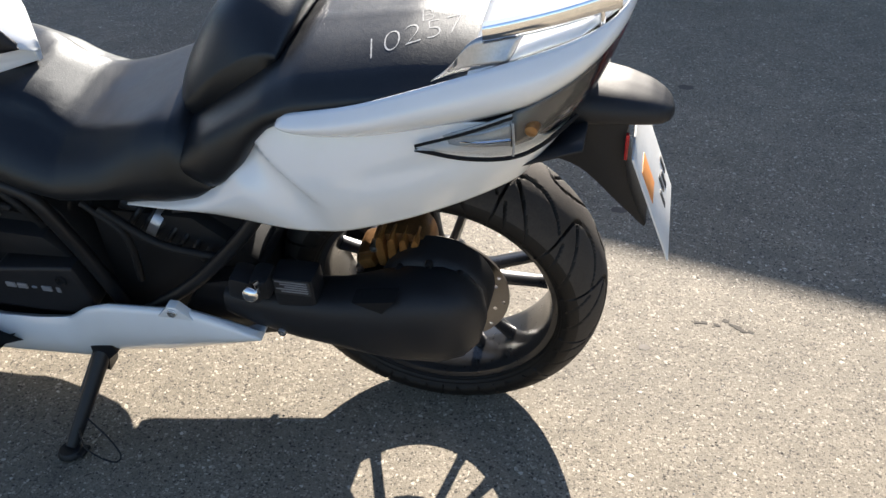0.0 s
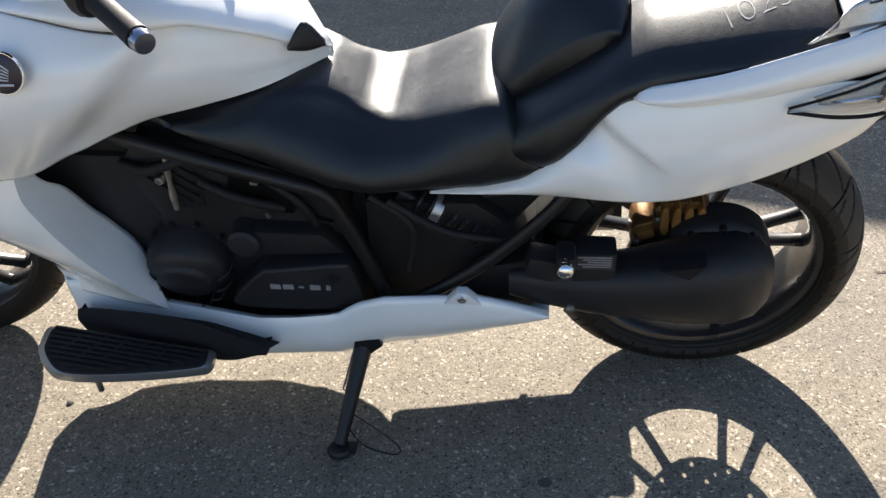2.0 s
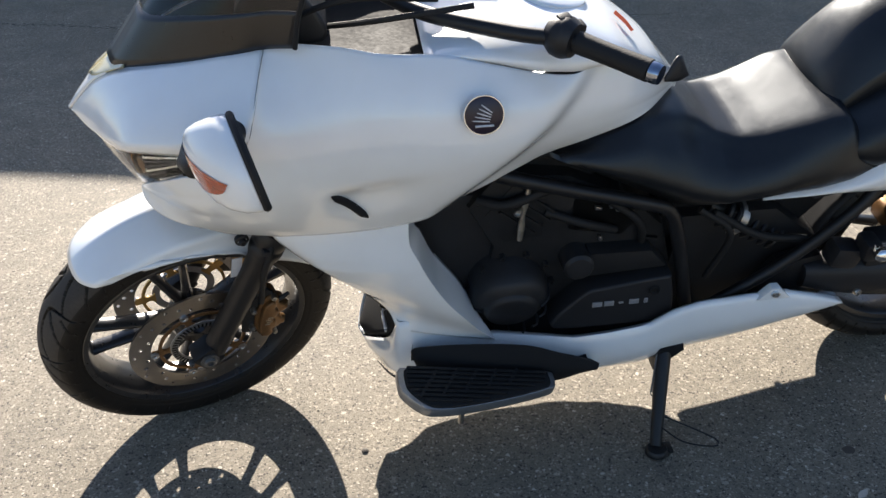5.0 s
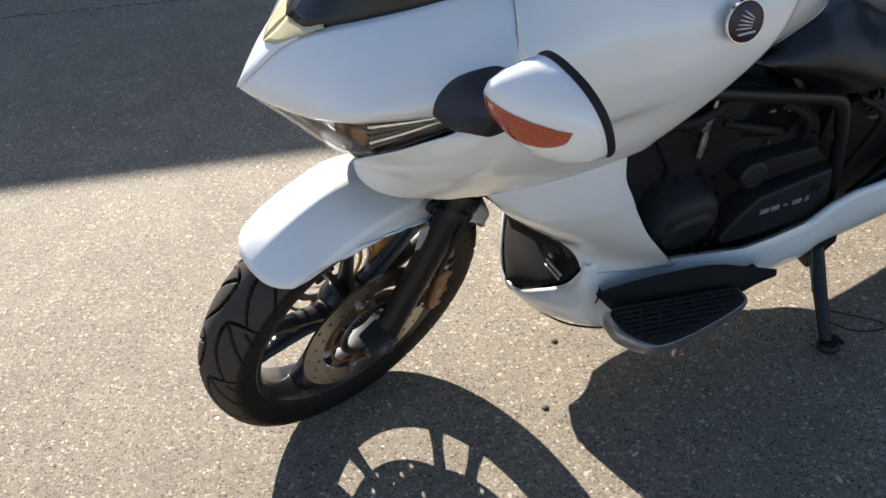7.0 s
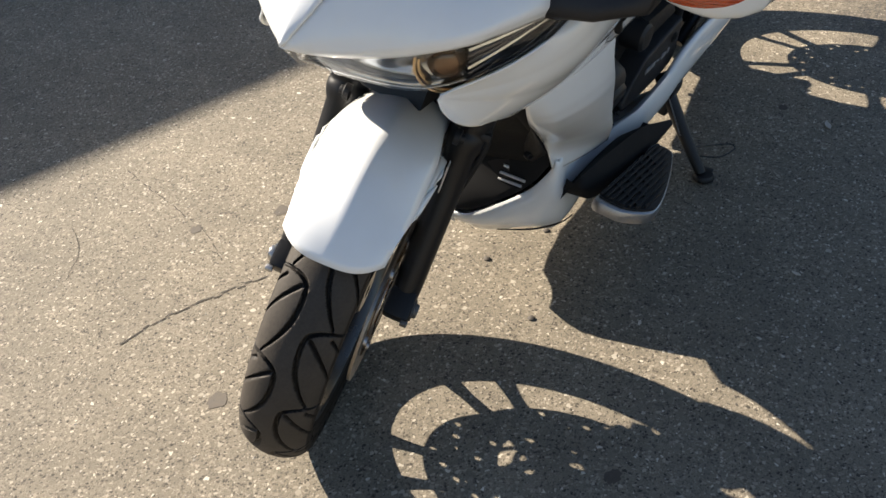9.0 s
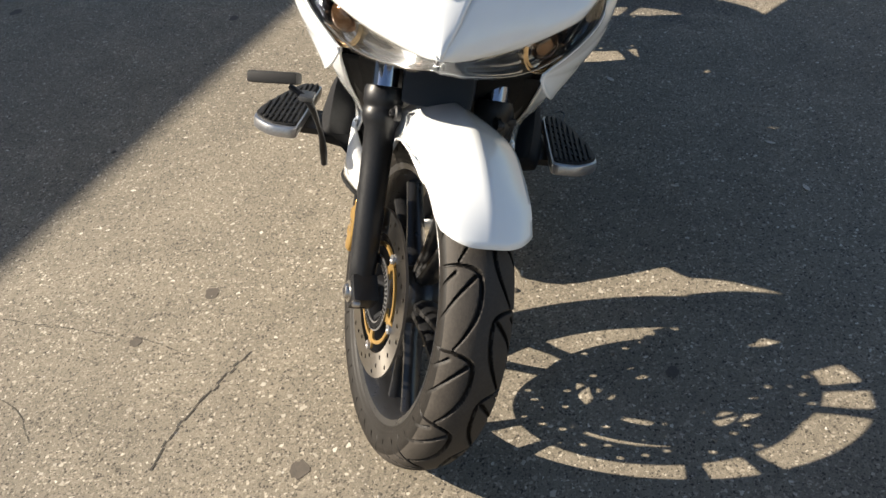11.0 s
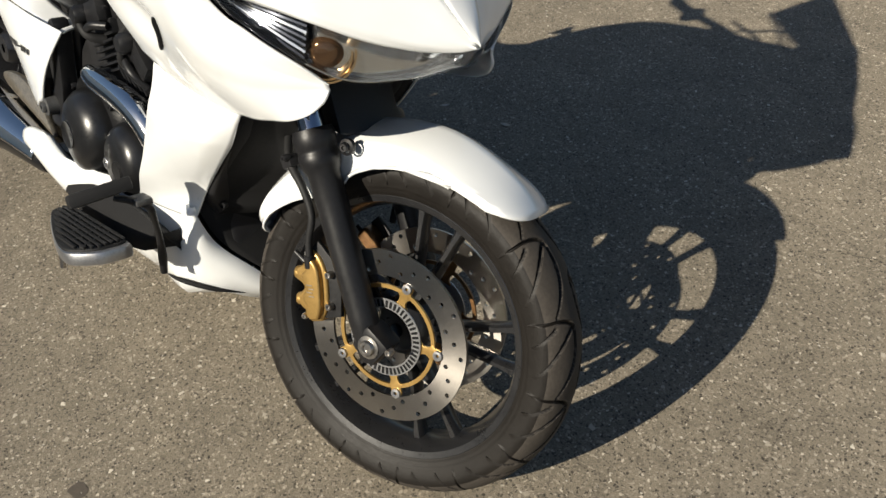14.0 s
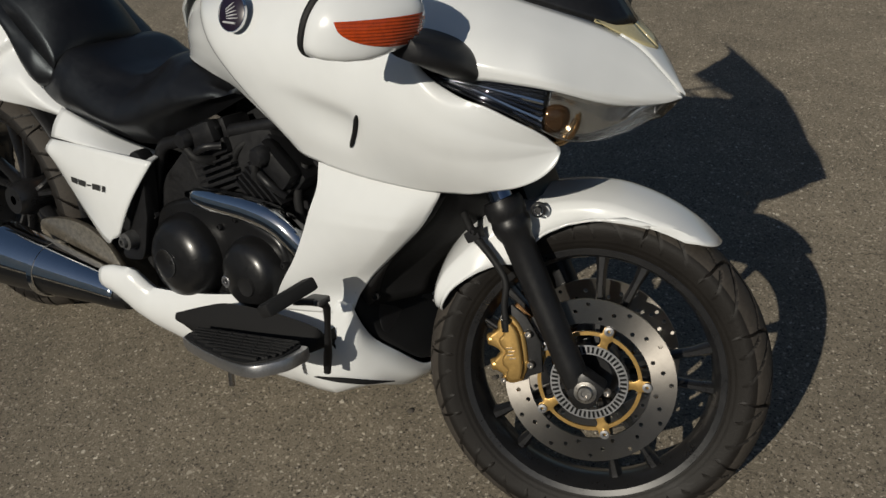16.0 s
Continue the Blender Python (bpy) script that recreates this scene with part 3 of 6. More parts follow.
def groove(x, z, u, v):
    """The hollow sweep that parts the fairing's cheek from the tank's flank, and the crease on the cheek."""
    line = (x + 1.11) * 0.92 - (z - 0.68)         # grows towards the tail
    hollow = 0.034 * smooth(-0.015, 0.045, line) * smooth(-1.2, -1.05, x) * (1 - 0.55 * smooth(0.05, 0.28, line))
    crease = z - (0.752 + 0.2 * (x + 1.29))
    vent = x - (-1.29 + 0.42 * (0.751 - z))
    step = 0.012 * smooth(-0.003, 0.01, -crease) * (1 - smooth(0.03, 0.085, -crease)) * smooth(-0.005, 0.005, vent) * (1 - smooth(-1.24, -1.1, x))
    return hollow + step


side_top = [(-1.596, -0.15, 0.732), (-1.57, -0.19, 0.762), (-1.52, -0.227, 0.793), (-1.47, -0.235, 0.808), (-1.42, -0.243, 0.836), (-1.397, -0.252, 0.874), (-1.386, -0.235, 0.911), (-1.374, -0.197, 0.948), (-1.364, -0.158, 0.972), (-1.27, -0.178, 0.975), (-1.19, -0.186, 0.96), (-1.11, -0.19, 0.955), (-1.03, -0.193, 0.935), (-0.95, -0.188, 0.91), (-0.89, -0.176, 0.897), (-0.82, -0.15, 0.893), (-0.74, -0.105, 0.85), (-0.69, -0.06, 0.805), (-0.65, -0.01, 0.768)]
side_low = [(-1.597, -0.15, 0.726), (-1.594, -0.158, 0.708), (-1.576, -0.169, 0.686), (-1.543, -0.178, 0.667), (-1.5, -0.183, 0.653), (-1.47, -0.188, 0.645), (-1.44, -0.19, 0.64), (-1.41, -0.192, 0.636), (-1.37, -0.196, 0.634), (-1.29, -0.203, 0.636), (-1.22, -0.206, 0.641), (-1.16, -0.208, 0.65), (-1.1, -0.212, 0.664), (-1.04, -0.212, 0.688), (-0.98, -0.2, 0.713), (-0.92, -0.182, 0.732), (-0.84, -0.158, 0.745), (-0.74, -0.112, 0.757), (-0.65, -0.012, 0.752)]


def cheek(u):
    """How far the fairing's cheek swells, without corners."""
    flat = sum(float(np.interp(u + d, [0, 0.08, 0.2, 0.35, 0.55, 0.68, 0.82, 1.0], [0.0, 0.02, 0.05, 0.066, 0.066, 0.056, 0.03, 0.0])) for d in np.linspace(-0.07, 0.07, 11)) / 11
    return flat * smooth(-0.02, 0.1, u) * (1 - smooth(0.93, 1.0, u))


fairings = both("side_fairing", eased(panel(side_top, side_low, 150, 64, cheek, 0.85, groove, 260), 14), WHITE, "pearl-white side fairing with round badge", angle=60)
# vent slits in the fairings
def drape(bm, target, way, lift, trim=False):
    """Lays a flat bmesh onto a target mesh along a direction, lifted by a little; trim drops what misses it."""
    tree = BVHTree.FromPolygons([v.co for v in target.data.vertices], [tuple(p.vertices) for p in target.data.polygons])
    way = Vector(way).normalized()
    missed = []
    for v in bm.verts:
        hit = tree.ray_cast(v.co - way * 0.3, way)
        if hit[0] is not None:
            v.co = hit[0] - way * lift
        elif trim:
            missed.append(v)
    if missed:
        bmesh.ops.delete(bm, geom=missed, context="VERTS")
    return bm


for side, f in zip((-1, 1), fairings):
    c = spline([(-1.287, 0.75), (-1.26, 0.719), (-1.233, 0.685)] if side < 0 else [(-1.298, 0.755), (-1.283, 0.726), (-1.264, 0.694)], 16)
    rows = []
    for i, p in enumerate(c):
        w = 0.0062 * max(0.25, 1 - abs(2 * i / 15 - 1) ** 6)
        wx, wz = (w * 0.55, w * 0.85) if side < 0 else (w * 0.95, w * 0.3)
        rows.append([(p[0] - wx * 0.2, side * 0.26, p[1] - wz * 0.2), (p[0] + wx * 0.2, side * 0.26, p[1] + wz * 0.2)])
    flat = drape(grid([[r[0], r[1]] for r in rows]), f, (0, -side, 0), 0.003)
    co = [v.co.copy() for v in flat.verts]
    slot = [tuple((co[2 * k] + co[2 * k + 1]) / 2) for k in range(0, len(rows), 3)]
    part("vent_slit", tube(slot, [0.002] + [0.0068 if side < 0 else 0.004] * 6 + [0.002], 16, 10), DARK, f, "dark vent slit")


for side, f in zip((-1, 1), fairings):
    part("panel_seam", tube([(x, -side * (y - 0.0012), z + 0.0005) for x, y, z in side_top[4:9]], 0.0004, 30, 6), DARK_PRINT, f, "thin dark panel joint")


def ribbon(points, width, lift=0.0):
    """A thin flat strip along a curve on the bodywork, facing outwards."""
    c = spline(points, 24)
    rows = []
    for i, p in enumerate(c):
        d = c[min(i + 1, 23)] - c[max(i - 1, 0)]
        d = d / np.linalg.norm(d)
        w = np.array([-d[2], 0, d[0]]) * width / 2
        rows.append([p + w + [0, lift, 0], p - w + [0, lift, 0]])
    return grid(rows)


# tank cover over the middle
def tank_mesh():
    rows = []
    xs = [-1.13, -1.03, -0.95, -0.89, -0.82, -0.74, -0.69, -0.648]
    for x in np.linspace(-1.13, -0.648, 34):
        half = np.interp(x, xs, [0.187, 0.191, 0.186, 0.174, 0.148, 0.103, 0.058, 0.004])
        edge = np.interp(x, xs, [0.956, 0.936, 0.911, 0.899, 0.895, 0.852, 0.807, 0.769])
        top = np.interp(x, [-1.13, -1.05, -0.95, -0.87, -0.8, -0.72, -0.648], [0.95, 0.965, 0.962, 0.95, 0.917, 0.86, 0.774])
        rows.append([(x, half * math.sin(math.pi / 2 * w), edge + (top - edge) * math.cos(math.pi / 2 * w) ** 0.75) for w in np.linspace(-1, 1, 29)])
    return grid(rows)


tank = part("tank_cover", tank_mesh(), WHITE, bike, "pearl-white tank cover with a red mark", thick=0.004, angle=60)
part("tank_corner", panel([(-0.702, -0.07, 0.812), (-0.674, -0.055, 0.846), (-0.648, -0.04, 0.806)], [(-0.7, -0.072, 0.805), (-0.672, -0.064, 0.8), (-0.646, -0.045, 0.798)], 12, 6, 0.004), BLACK_PLASTIC, tank, "black triangular tank trim", 0.004)
part("tank_mark", ribbon([(-0.79, -0.02, 0.919), (-0.775, -0.035, 0.908), (-0.765, -0.05, 0.898)], 0.008, -0.003), material("red_mark", (0.7, 0.12, 0.05), 0.5), tank)
part("fuel_lid", lathe([(0.0, 0.006), (0.055, 0.005), (0.062, 0.002), (0.064, -0.004)], (-0.9, 0.0, 0.953), (0.22, 0, 1), 40), WHITE, tank, "pearl-white fuel lid")

# leg shields
cowl_front = [(-1.405, -0.172, 0.645), (-1.396, -0.175, 0.615), (-1.36, -0.167, 0.56), (-1.32, -0.163, 0.515), (-1.28, -0.157, 0.473), (-1.24, -0.15, 0.431), (-1.207, -0.15, 0.385), (-1.194, -0.162, 0.345)]
cowl_ridge = [(-1.165, -0.198, 0.645), (-1.165, -0.204, 0.6), (-1.15, -0.206, 0.56), (-1.13, -0.206, 0.51), (-1.1, -0.204, 0.45), (-1.06, -0.2, 0.39), (-1.03, -0.19, 0.345), (-1.0, -0.181, 0.31)]
cowl_rear = [(-1.155, -0.17, 0.645), (-1.15, -0.15, 0.6), (-1.138, -0.12, 0.56), (-1.118, -0.102, 0.496), (-1.098, -0.092, 0.455), (-1.058, -0.095, 0.392), (-1.03, -0.135, 0.345), (-1.0, -0.178, 0.308)]
def shield():
    """A band tucked under the fairing, a shoulder below it, a broad face that falls in towards the foot; the front edge rolls over, a rear band turns in."""
    a, b, c = (np.array(spline(e, 60)) for e in (cowl_front, cowl_ridge, cowl_rear))
    out = np.interp(np.linspace(0, 1, 60), [0, 0.1, 0.2, 0.28, 0.4, 0.6, 0.8, 1.0], [0.0, 0.008, 0.018, 0.022, 0.018, 0.01, 0.004, 0.0])
    rows = []
    for v in np.linspace(0, 1, 34):
        row = a * (1 - v) + b * v
        row[:, 1] -= out * math.sqrt(smooth(0.0, 0.2, v)) * (1 - 0.8 * v ** 3) + 0.004 * math.sin(math.pi * v)
        rows.append([tuple(p) for p in row])
    rows += [[tuple(p) for p in b * (1 - v) + c * v + np.outer(out, (0, -0.2 * (1 - v), 0))] for v in np.linspace(0.08, 1, 10)]
    return grid(rows)
both("leg_shield", shield(), WHITE, "pearl-white leg shield", angle=14)
both("leg_shield_lining", panel([(a + 0.012, b + 0.012, c) for a, b, c in cowl_front], [(a - 0.07, 0.0, c) for a, b, c in cowl_front], 20, 6, 0.0), DARK, "dark duct lining", 0.003)

# belly pan: a boat open to the front; its left side runs out into a point behind the stand, its right side stops at the silencer
def belly_mesh(side):
    xs = [-1.15, -1.1, -1.02, -0.917, -0.834, -0.76, -0.682, -0.638, -0.585, -0.484, -0.41, -0.35, -0.285]
    if side < 0:
        top = [0.36, 0.345, 0.315, 0.297, 0.279, 0.283, 0.296, 0.33, 0.351, 0.362, 0.366, 0.349, 0.326]
        low = [0.165, 0.155, 0.145, 0.147, 0.157, 0.163, 0.17, 0.195, 0.212, 0.238, 0.262, 0.288, 0.322]
        end = -0.287
    else:
        top = [0.36, 0.352, 0.342, 0.314, 0.294, 0.281, 0.276, 0.312, 0.31, 0.28, 0.28, 0.28, 0.28]
        low = [0.165, 0.155, 0.145, 0.145, 0.15, 0.162, 0.182, 0.203, 0.245, 0.276, 0.276, 0.276, 0.276]
        end = -0.556
    half = [0.164, 0.168, 0.172, 0.176, 0.178, 0.178, 0.179, 0.181, 0.184, 0.187, 0.188, 0.188, 0.188] if side < 0 else [0.164, 0.168, 0.176, 0.19, 0.2, 0.21, 0.224, 0.236, 0.246, 0.25, 0.25, 0.25, 0.25]
    lip = [(-1.194, -0.16, 0.372), (-1.198, -0.158, 0.35), (-1.212, -0.13, 0.292), (-1.242, -0.08, 0.243), (-1.262, -0.035, 0.205), (-1.268, 0.0, 0.195)]
    swell = [(-1.188, -0.166, 0.368), (-1.188, -0.17, 0.335), (-1.192, -0.172, 0.255), (-1.217, -0.125, 0.195), (-1.238, -0.06, 0.163), (-1.246, 0.0, 0.154)]
    rows = [[(p[0], -side * p[1], p[2]) for p in spline(c, 24)] for c in (lip, [tuple((np.array(a) + b) / 2 + np.array((-0.003, 0, -0.002))) for a, b in zip(lip, swell)], swell)]
    for x in np.linspace(-1.15, end, 56):
        t, l, h = np.interp(x, xs, top), np.interp(x, xs, low), np.interp(x, xs, half)
        under = np.interp(x, [-1.15, -1.05, -0.7, -0.6, -0.285], [0.0, 0.0, 0.06, 0.15, 0.184])
        flare = 0.022 * (1 - smooth(-1.15, -1.0, x))
        k = min(1.0, (t - l) / 0.09)
        prof = [(h - 0.018, t - 0.002 * k), (h - 0.006 * k, t), (h + 0.004 * k, t - 0.22 * (t - l)), (h + 0.006 * k + flare * 0.5, t - 0.5 * (t - l)), (h - 0.004 * k + flare, l + 0.2 * (t - l)), (h - 0.022 * k + flare, l), (h - 0.03 * k - 0.008, l - 0.006 * k), (min(under, h - 0.05), l - 0.006 * k)]
        rows.append([(x, side * p[0], p[1]) for p in spline(prof, 24)])
    return grid(rows)


bellies = [part("belly_pan", belly_mesh(s), WHITE, bike, "pearl-white belly pan", thick=0.004 * -s, angle=60) for s in (-1, 1)]
part("belly_lug", merge(prism([(-0.475, 0.355), (-0.45, 0.385), (-0.433, 0.385), (-0.405, 0.355)], -0.19, -0.17, 0.004), bolt((-0.441, -0.19, 0.373), 0.009, 0.004)), WHITE, bellies[0])
part("belly_bolt", bolt((-0.441, -0.192, 0.373), 0.008, 0.004), STEEL, bellies[0])
for s, b in zip((-1, 1), bellies):
    part("belly_slot", tube([(-1.236, s * 0.09, 0.18), (-1.208, s * 0.15, 0.198), (-1.165, s * 0.187, 0.207), (-1.12, s * 0.192, 0.2)], [0.001, 0.005 if s > 0 else 0.002, 0.005 if s > 0 else 0.002, 0.001], 12, 8), DARK, b, "dark drain slot")
for side in (-1, 1):
    # outer upper edge, and lower edge under the footboard; the right one stands out a little further
    out = 0.0 if side < 0 else 0.018
    edge = [(-1.17, 0.2, 0.318), (-1.156, 0.205, 0.334), (-1.06, 0.213, 0.338), (-0.95, 0.221, 0.328), (-0.88, 0.228, 0.304), (-0.8, 0.236, 0.271)]
    foot = [(-1.17, 0.202, 0.305), (-1.15, 0.222, 0.282), (-1.08, 0.236, 0.268), (-0.97, 0.238, 0.246), (-0.885, 0.236, 0.232), (-0.812, 0.232, 0.252)]
    if side > 0:
        edge[-1], foot[-1] = (-0.8, 0.232, 0.268), (-0.81, 0.226, 0.245)
    edge, foot = [(x, y + out, z) for x, y, z in edge], [(x, y + out, z) for x, y, z in foot]
    e, f = spline(edge, 40), spline(foot, 40)
    rows = [[(p[0], side * 0.178, p[2] - 0.05) for p in e], [(p[0], side * (p[1] - 0.004), p[2] - 0.003) for p in e]]
    rows += [[(p[0] * (1 - v) + q[0] * v, side * (p[1] * (1 - v) + q[1] * v + 0.01 * math.sin(math.pi * v)), p[2] * (1 - v) + q[2] * v) for p, q in zip(e, f)] for v in np.linspace(0, 1, 9)]
    rows.append([(q[0], side * 0.178, q[2] - 0.01) for q in f])
    rows = [[(r[0][0] + 0.004, side * 0.178, r[0][2])] + r for r in rows]
    part("belly_insert", grid(rows), DARK, bike, "matt black lower insert", angle=50)
part("air_box", prism([(-1.12, 0.5), (-0.86, 0.5), (-0.8, 0.62), (-0.84, 0.715), (-1.0, 0.715), (-1.14, 0.64)], -0.07, 0.06, 0.012), ENGINE_BLACK, bike, "black air box under the tank")
part("bellypan_middle", box((-0.8, 0, 0.205), (0.56, 0.2, 0.06), 0.02), ENGINE_BLACK, bike, "black sump")
# radiator and its shroud between the shields
radiator = part("radiator", prism([(-1.37, 0.61), (-1.33, 0.545), (-1.27, 0.47), (-1.215, 0.4), (-1.2, 0.35), (-1.222, 0.275), (-1.232, 0.24), (-1.19, 0.2), (-1.0, 0.2), (-0.98, 0.6)], -0.085, 0.1, 0.012), BLACK_PLASTIC, bike, "black radiator shroud behind the front wheel")
for k in range(12):
    part("fin", box((-1.345 + 0.0145 * k, 0.0, 0.57 - 0.018 * k), (0.01, 0.15, 0.004), 0.0, (0, 40, 0)), DARK, radiator)
both("duct_side", panel([(-1.385, -0.16, 0.6), (-1.3, -0.152, 0.495), (-1.205, -0.145, 0.385)], [(-1.3, -0.09, 0.56), (-1.23, -0.09, 0.45), (-1.19, -0.09, 0.3)], 14, 6, 0.0), BLACK_PLASTIC, "black duct side", 0.003)
# pale bars painted for the sunlit ground that shows through the left slits
for side in (-1, 1):
    for k, (y0, z0, y1, z1) in enumerate(((0.071, 0.323, 0.08, 0.32), (0.066, 0.303, 0.118, 0.307), (0.064, 0.287, 0.113, 0.291), (0.064, 0.268, 0.098, 0.27))):
        if side < 0:
            part("lit_slit", tube([(-1.2175, side * y0, z0), (-1.214, side * y1, z1)], 0.0028, 4, 8), PALE_PRINT, radiator)
    part("shroud_bolt", bolt((-1.215, side * 0.115, 0.37), 0.008, 0.005, (-0.5, side, 0)), BLACK_PAINT, radiator)

shroud_edge = cowl_front[1:6] + [(-1.194, -0.155, 0.372), (-1.197, -0.15, 0.345), (-1.21, -0.125, 0.29), (-1.24, -0.078, 0.243), (-1.258, -0.034, 0.207), (-1.262, -0.004, 0.2)]
part("radiator_cover", grid([[(p[0] + 0.001 - 0.008 * (1 - w * w), abs(p[1]) * w * 0.998, p[2] + 0.006) for w in np.linspace(-1, 1, 13)] for p in spline(shroud_edge, 40)]), DARK, radiator, "black plastic radiator cover", thick=0.003)

# footboards
def footboard(side, out):
    ol = [(-1.2, 0.25), (-1.13, 0.248), (-1.05, 0.247), (-0.97, 0.246), (-0.903, 0.246), (-0.895, 0.255), (-0.894, 0.275), (-0.905, 0.29), (-0.98, 0.316), (-1.07, 0.34), (-1.13, 0.35), (-1.165, 0.345), (-1.2, 0.31), (-1.206, 0.28), (-1.206, 0.258)]
    tilt = Matrix.Translation((-1.05, side * 0.3 + out, 0.306)) @ pose(0, 0, 0, 0, 11.5, 0)
    def plate(z0, z1, inset, edge):
        cx, cy = -1.05, 0.305
        pts = [((x - cx) * inset, (y - cy) * inset + 0.005) for x, y in ol]
        b = prism(pts, z0, z1, edge, 72)
        b.transform(Matrix(((1, 0, 0, 0), (0, 0, side, 0), (0, 1, 0, 0), (0, 0, 0, 1))))
        bmesh.ops.recalc_face_normals(b, faces=b.faces)
        b.transform(tilt)
        return b
    base = part("footboard", plate(-0.024, 0.0, 1.0, 0.006), ALUMINIUM, bike, "grey aluminium footboard with ribbed rubber pad")
    part("rubber_pad", plate(-0.002, 0.004, 0.92, 0.002), RUBBER_PAD, base, "ribbed black rubber pad")
    for k in range(8):
        y = -0.043 + 0.0108 * k
        x0, x1 = np.interp(y, [-0.045, 0.0, 0.02, 0.04], [-0.138, -0.14, -0.13, -0.1]), np.interp(y, [-0.045, -0.02, 0.0, 0.04], [0.138, 0.13, 0.085, -0.045])
        b = box(((x0 + x1) / 2, side * y, 0.006), (x1 - x0, 0.006, 0.006), 0.0015)
        b.transform(tilt)
        part("rib", b, RUBBER_PAD, base)
    for k in range(5):
        b = box((-0.1 + 0.042 * k, side * (-0.006 - 0.006 * k), 0.0055), (0.006, 0.075 - 0.007 * k, 0.0055), 0.001, (0, 0, 30 * side))
        b.transform(tilt)
        part("rib", b, RUBBER_PAD, base)
    part("bracket", prism([(-1.1, 0.28), (-0.98, 0.256), (-0.98, 0.243), (-1.1, 0.265)], side * 0.17, side * 0.27 + out, 0.003), BLACK_PAINT, base, "black mounting bracket")
    part("feeler", tube([(-1.09, side * 0.335 + out, 0.3), (-1.092, side * 0.337 + out, 0.262)], 0.006, 4, 10), STEEL, base)


footboard(-1, 0.0)
footboard(1, 0.034)

# ---- seat ----
def seat_front():
    rows = []
    for x in np.linspace(-0.935, -0.3, 60):
        low = np.interp(x, [-0.935, -0.9, -0.85, -0.8, -0.75, -0.7, -0.65, -0.58, -0.49, -0.4, -0.34, -0.3], [0.715, 0.7, 0.673, 0.646, 0.619, 0.592, 0.567, 0.56, 0.573, 0.588, 0.606, 0.635])
        wl = np.interp(x, [-0.935, -0.9, -0.7, -0.49, -0.4, -0.3], [0.12, 0.128, 0.128, 0.137, 0.145, 0.15])
        ridge = np.interp(x, [-0.935, -0.85, -0.7, -0.655, -0.62, -0.59, -0.55, -0.5, -0.45, -0.4, -0.365, -0.3], [0.72, 0.742, 0.758, 0.748, 0.726, 0.706, 0.696, 0.708, 0.725, 0.742, 0.745, 0.68])
        wt = np.interp(x, [-0.935, -0.86, -0.75, -0.68, -0.63, -0.58, -0.5, -0.42, -0.3], [0.11, 0.125, 0.13, 0.108, 0.095, 0.11, 0.13, 0.14, 0.145])
        sh = np.interp(x, [-0.935, -0.86, -0.75, -0.68, -0.63, -0.58, -0.5, -0.42, -0.365, -0.3], [0.715, 0.735, 0.75, 0.74, 0.715, 0.692, 0.7, 0.729, 0.736, 0.655])
        bow = wl + np.interp(x, [-0.935, -0.85, -0.7, -0.5, -0.4, -0.3], [0.01, 0.035, 0.05, 0.045, 0.03, 0.004])
        half = spline([(0.0, ridge), (wt * 0.5, ridge * 0.95 + sh * 0.05), (wt * 0.85, ridge * 0.5 + sh * 0.5), (wt * 1.02, sh - 0.012), (wt * 0.35 + bow * 0.65, sh * 0.72 + low * 0.28), (bow, sh * 0.4 + low * 0.6), (wl + 0.012, low + 0.02), (wl - 0.012, low - 0.002)], 24)
        rows.append([(x, -p[0], p[1]) for p in half[::-1]] + [(x, p[0], p[1]) for p in half[1:]])
    return grid(rows, caps=True)


seat = part("seat", seat_front(), VINYL, bike, "black vinyl rider's seat", angle=70)


def seat_rear():
    rows = []
    for x in np.linspace(0, 1, 52) ** 1.25 * 0.545 - 0.385:
        low = np.interp(x, [-0.385, -0.375, -0.35, -0.31, -0.28, -0.25, -0.219, -0.19, -0.079, 0.05, 0.16], [0.69, 0.672, 0.66, 0.652, 0.664, 0.695, 0.742, 0.772, 0.8, 0.832, 0.85])
        ridge = np.interp(x, [-0.385, -0.375, -0.34, -0.25, -0.2, -0.15, 0.0, 0.16], [0.702, 0.712, 0.73, 0.79, 0.826, 0.848, 0.868, 0.868])
        wl = np.interp(x, [-0.385, -0.375, -0.35, -0.3, -0.2, 0.0, 0.16], [0.1, 0.135, 0.152, 0.166, 0.16, 0.152, 0.136])
        half = spline([(0.0, ridge + 0.012), (wl * 0.45, ridge + 0.006), (wl * 0.8, ridge - 0.008), (wl * 0.97, ridge - 0.024), (wl + 0.008, low + 0.35 * (ridge - low)), (wl, low), (wl - 0.03, low - 0.006)], 22)
        rows.append([(x, -p[0], p[1]) for p in half[::-1]] + [(x, p[0], p[1]) for p in half[1:]])
    return grid(rows, caps=True)


pillion = part("pillion_seat", seat_rear(), VINYL, bike, "black vinyl pillion seat with chalk writing", angle=70)


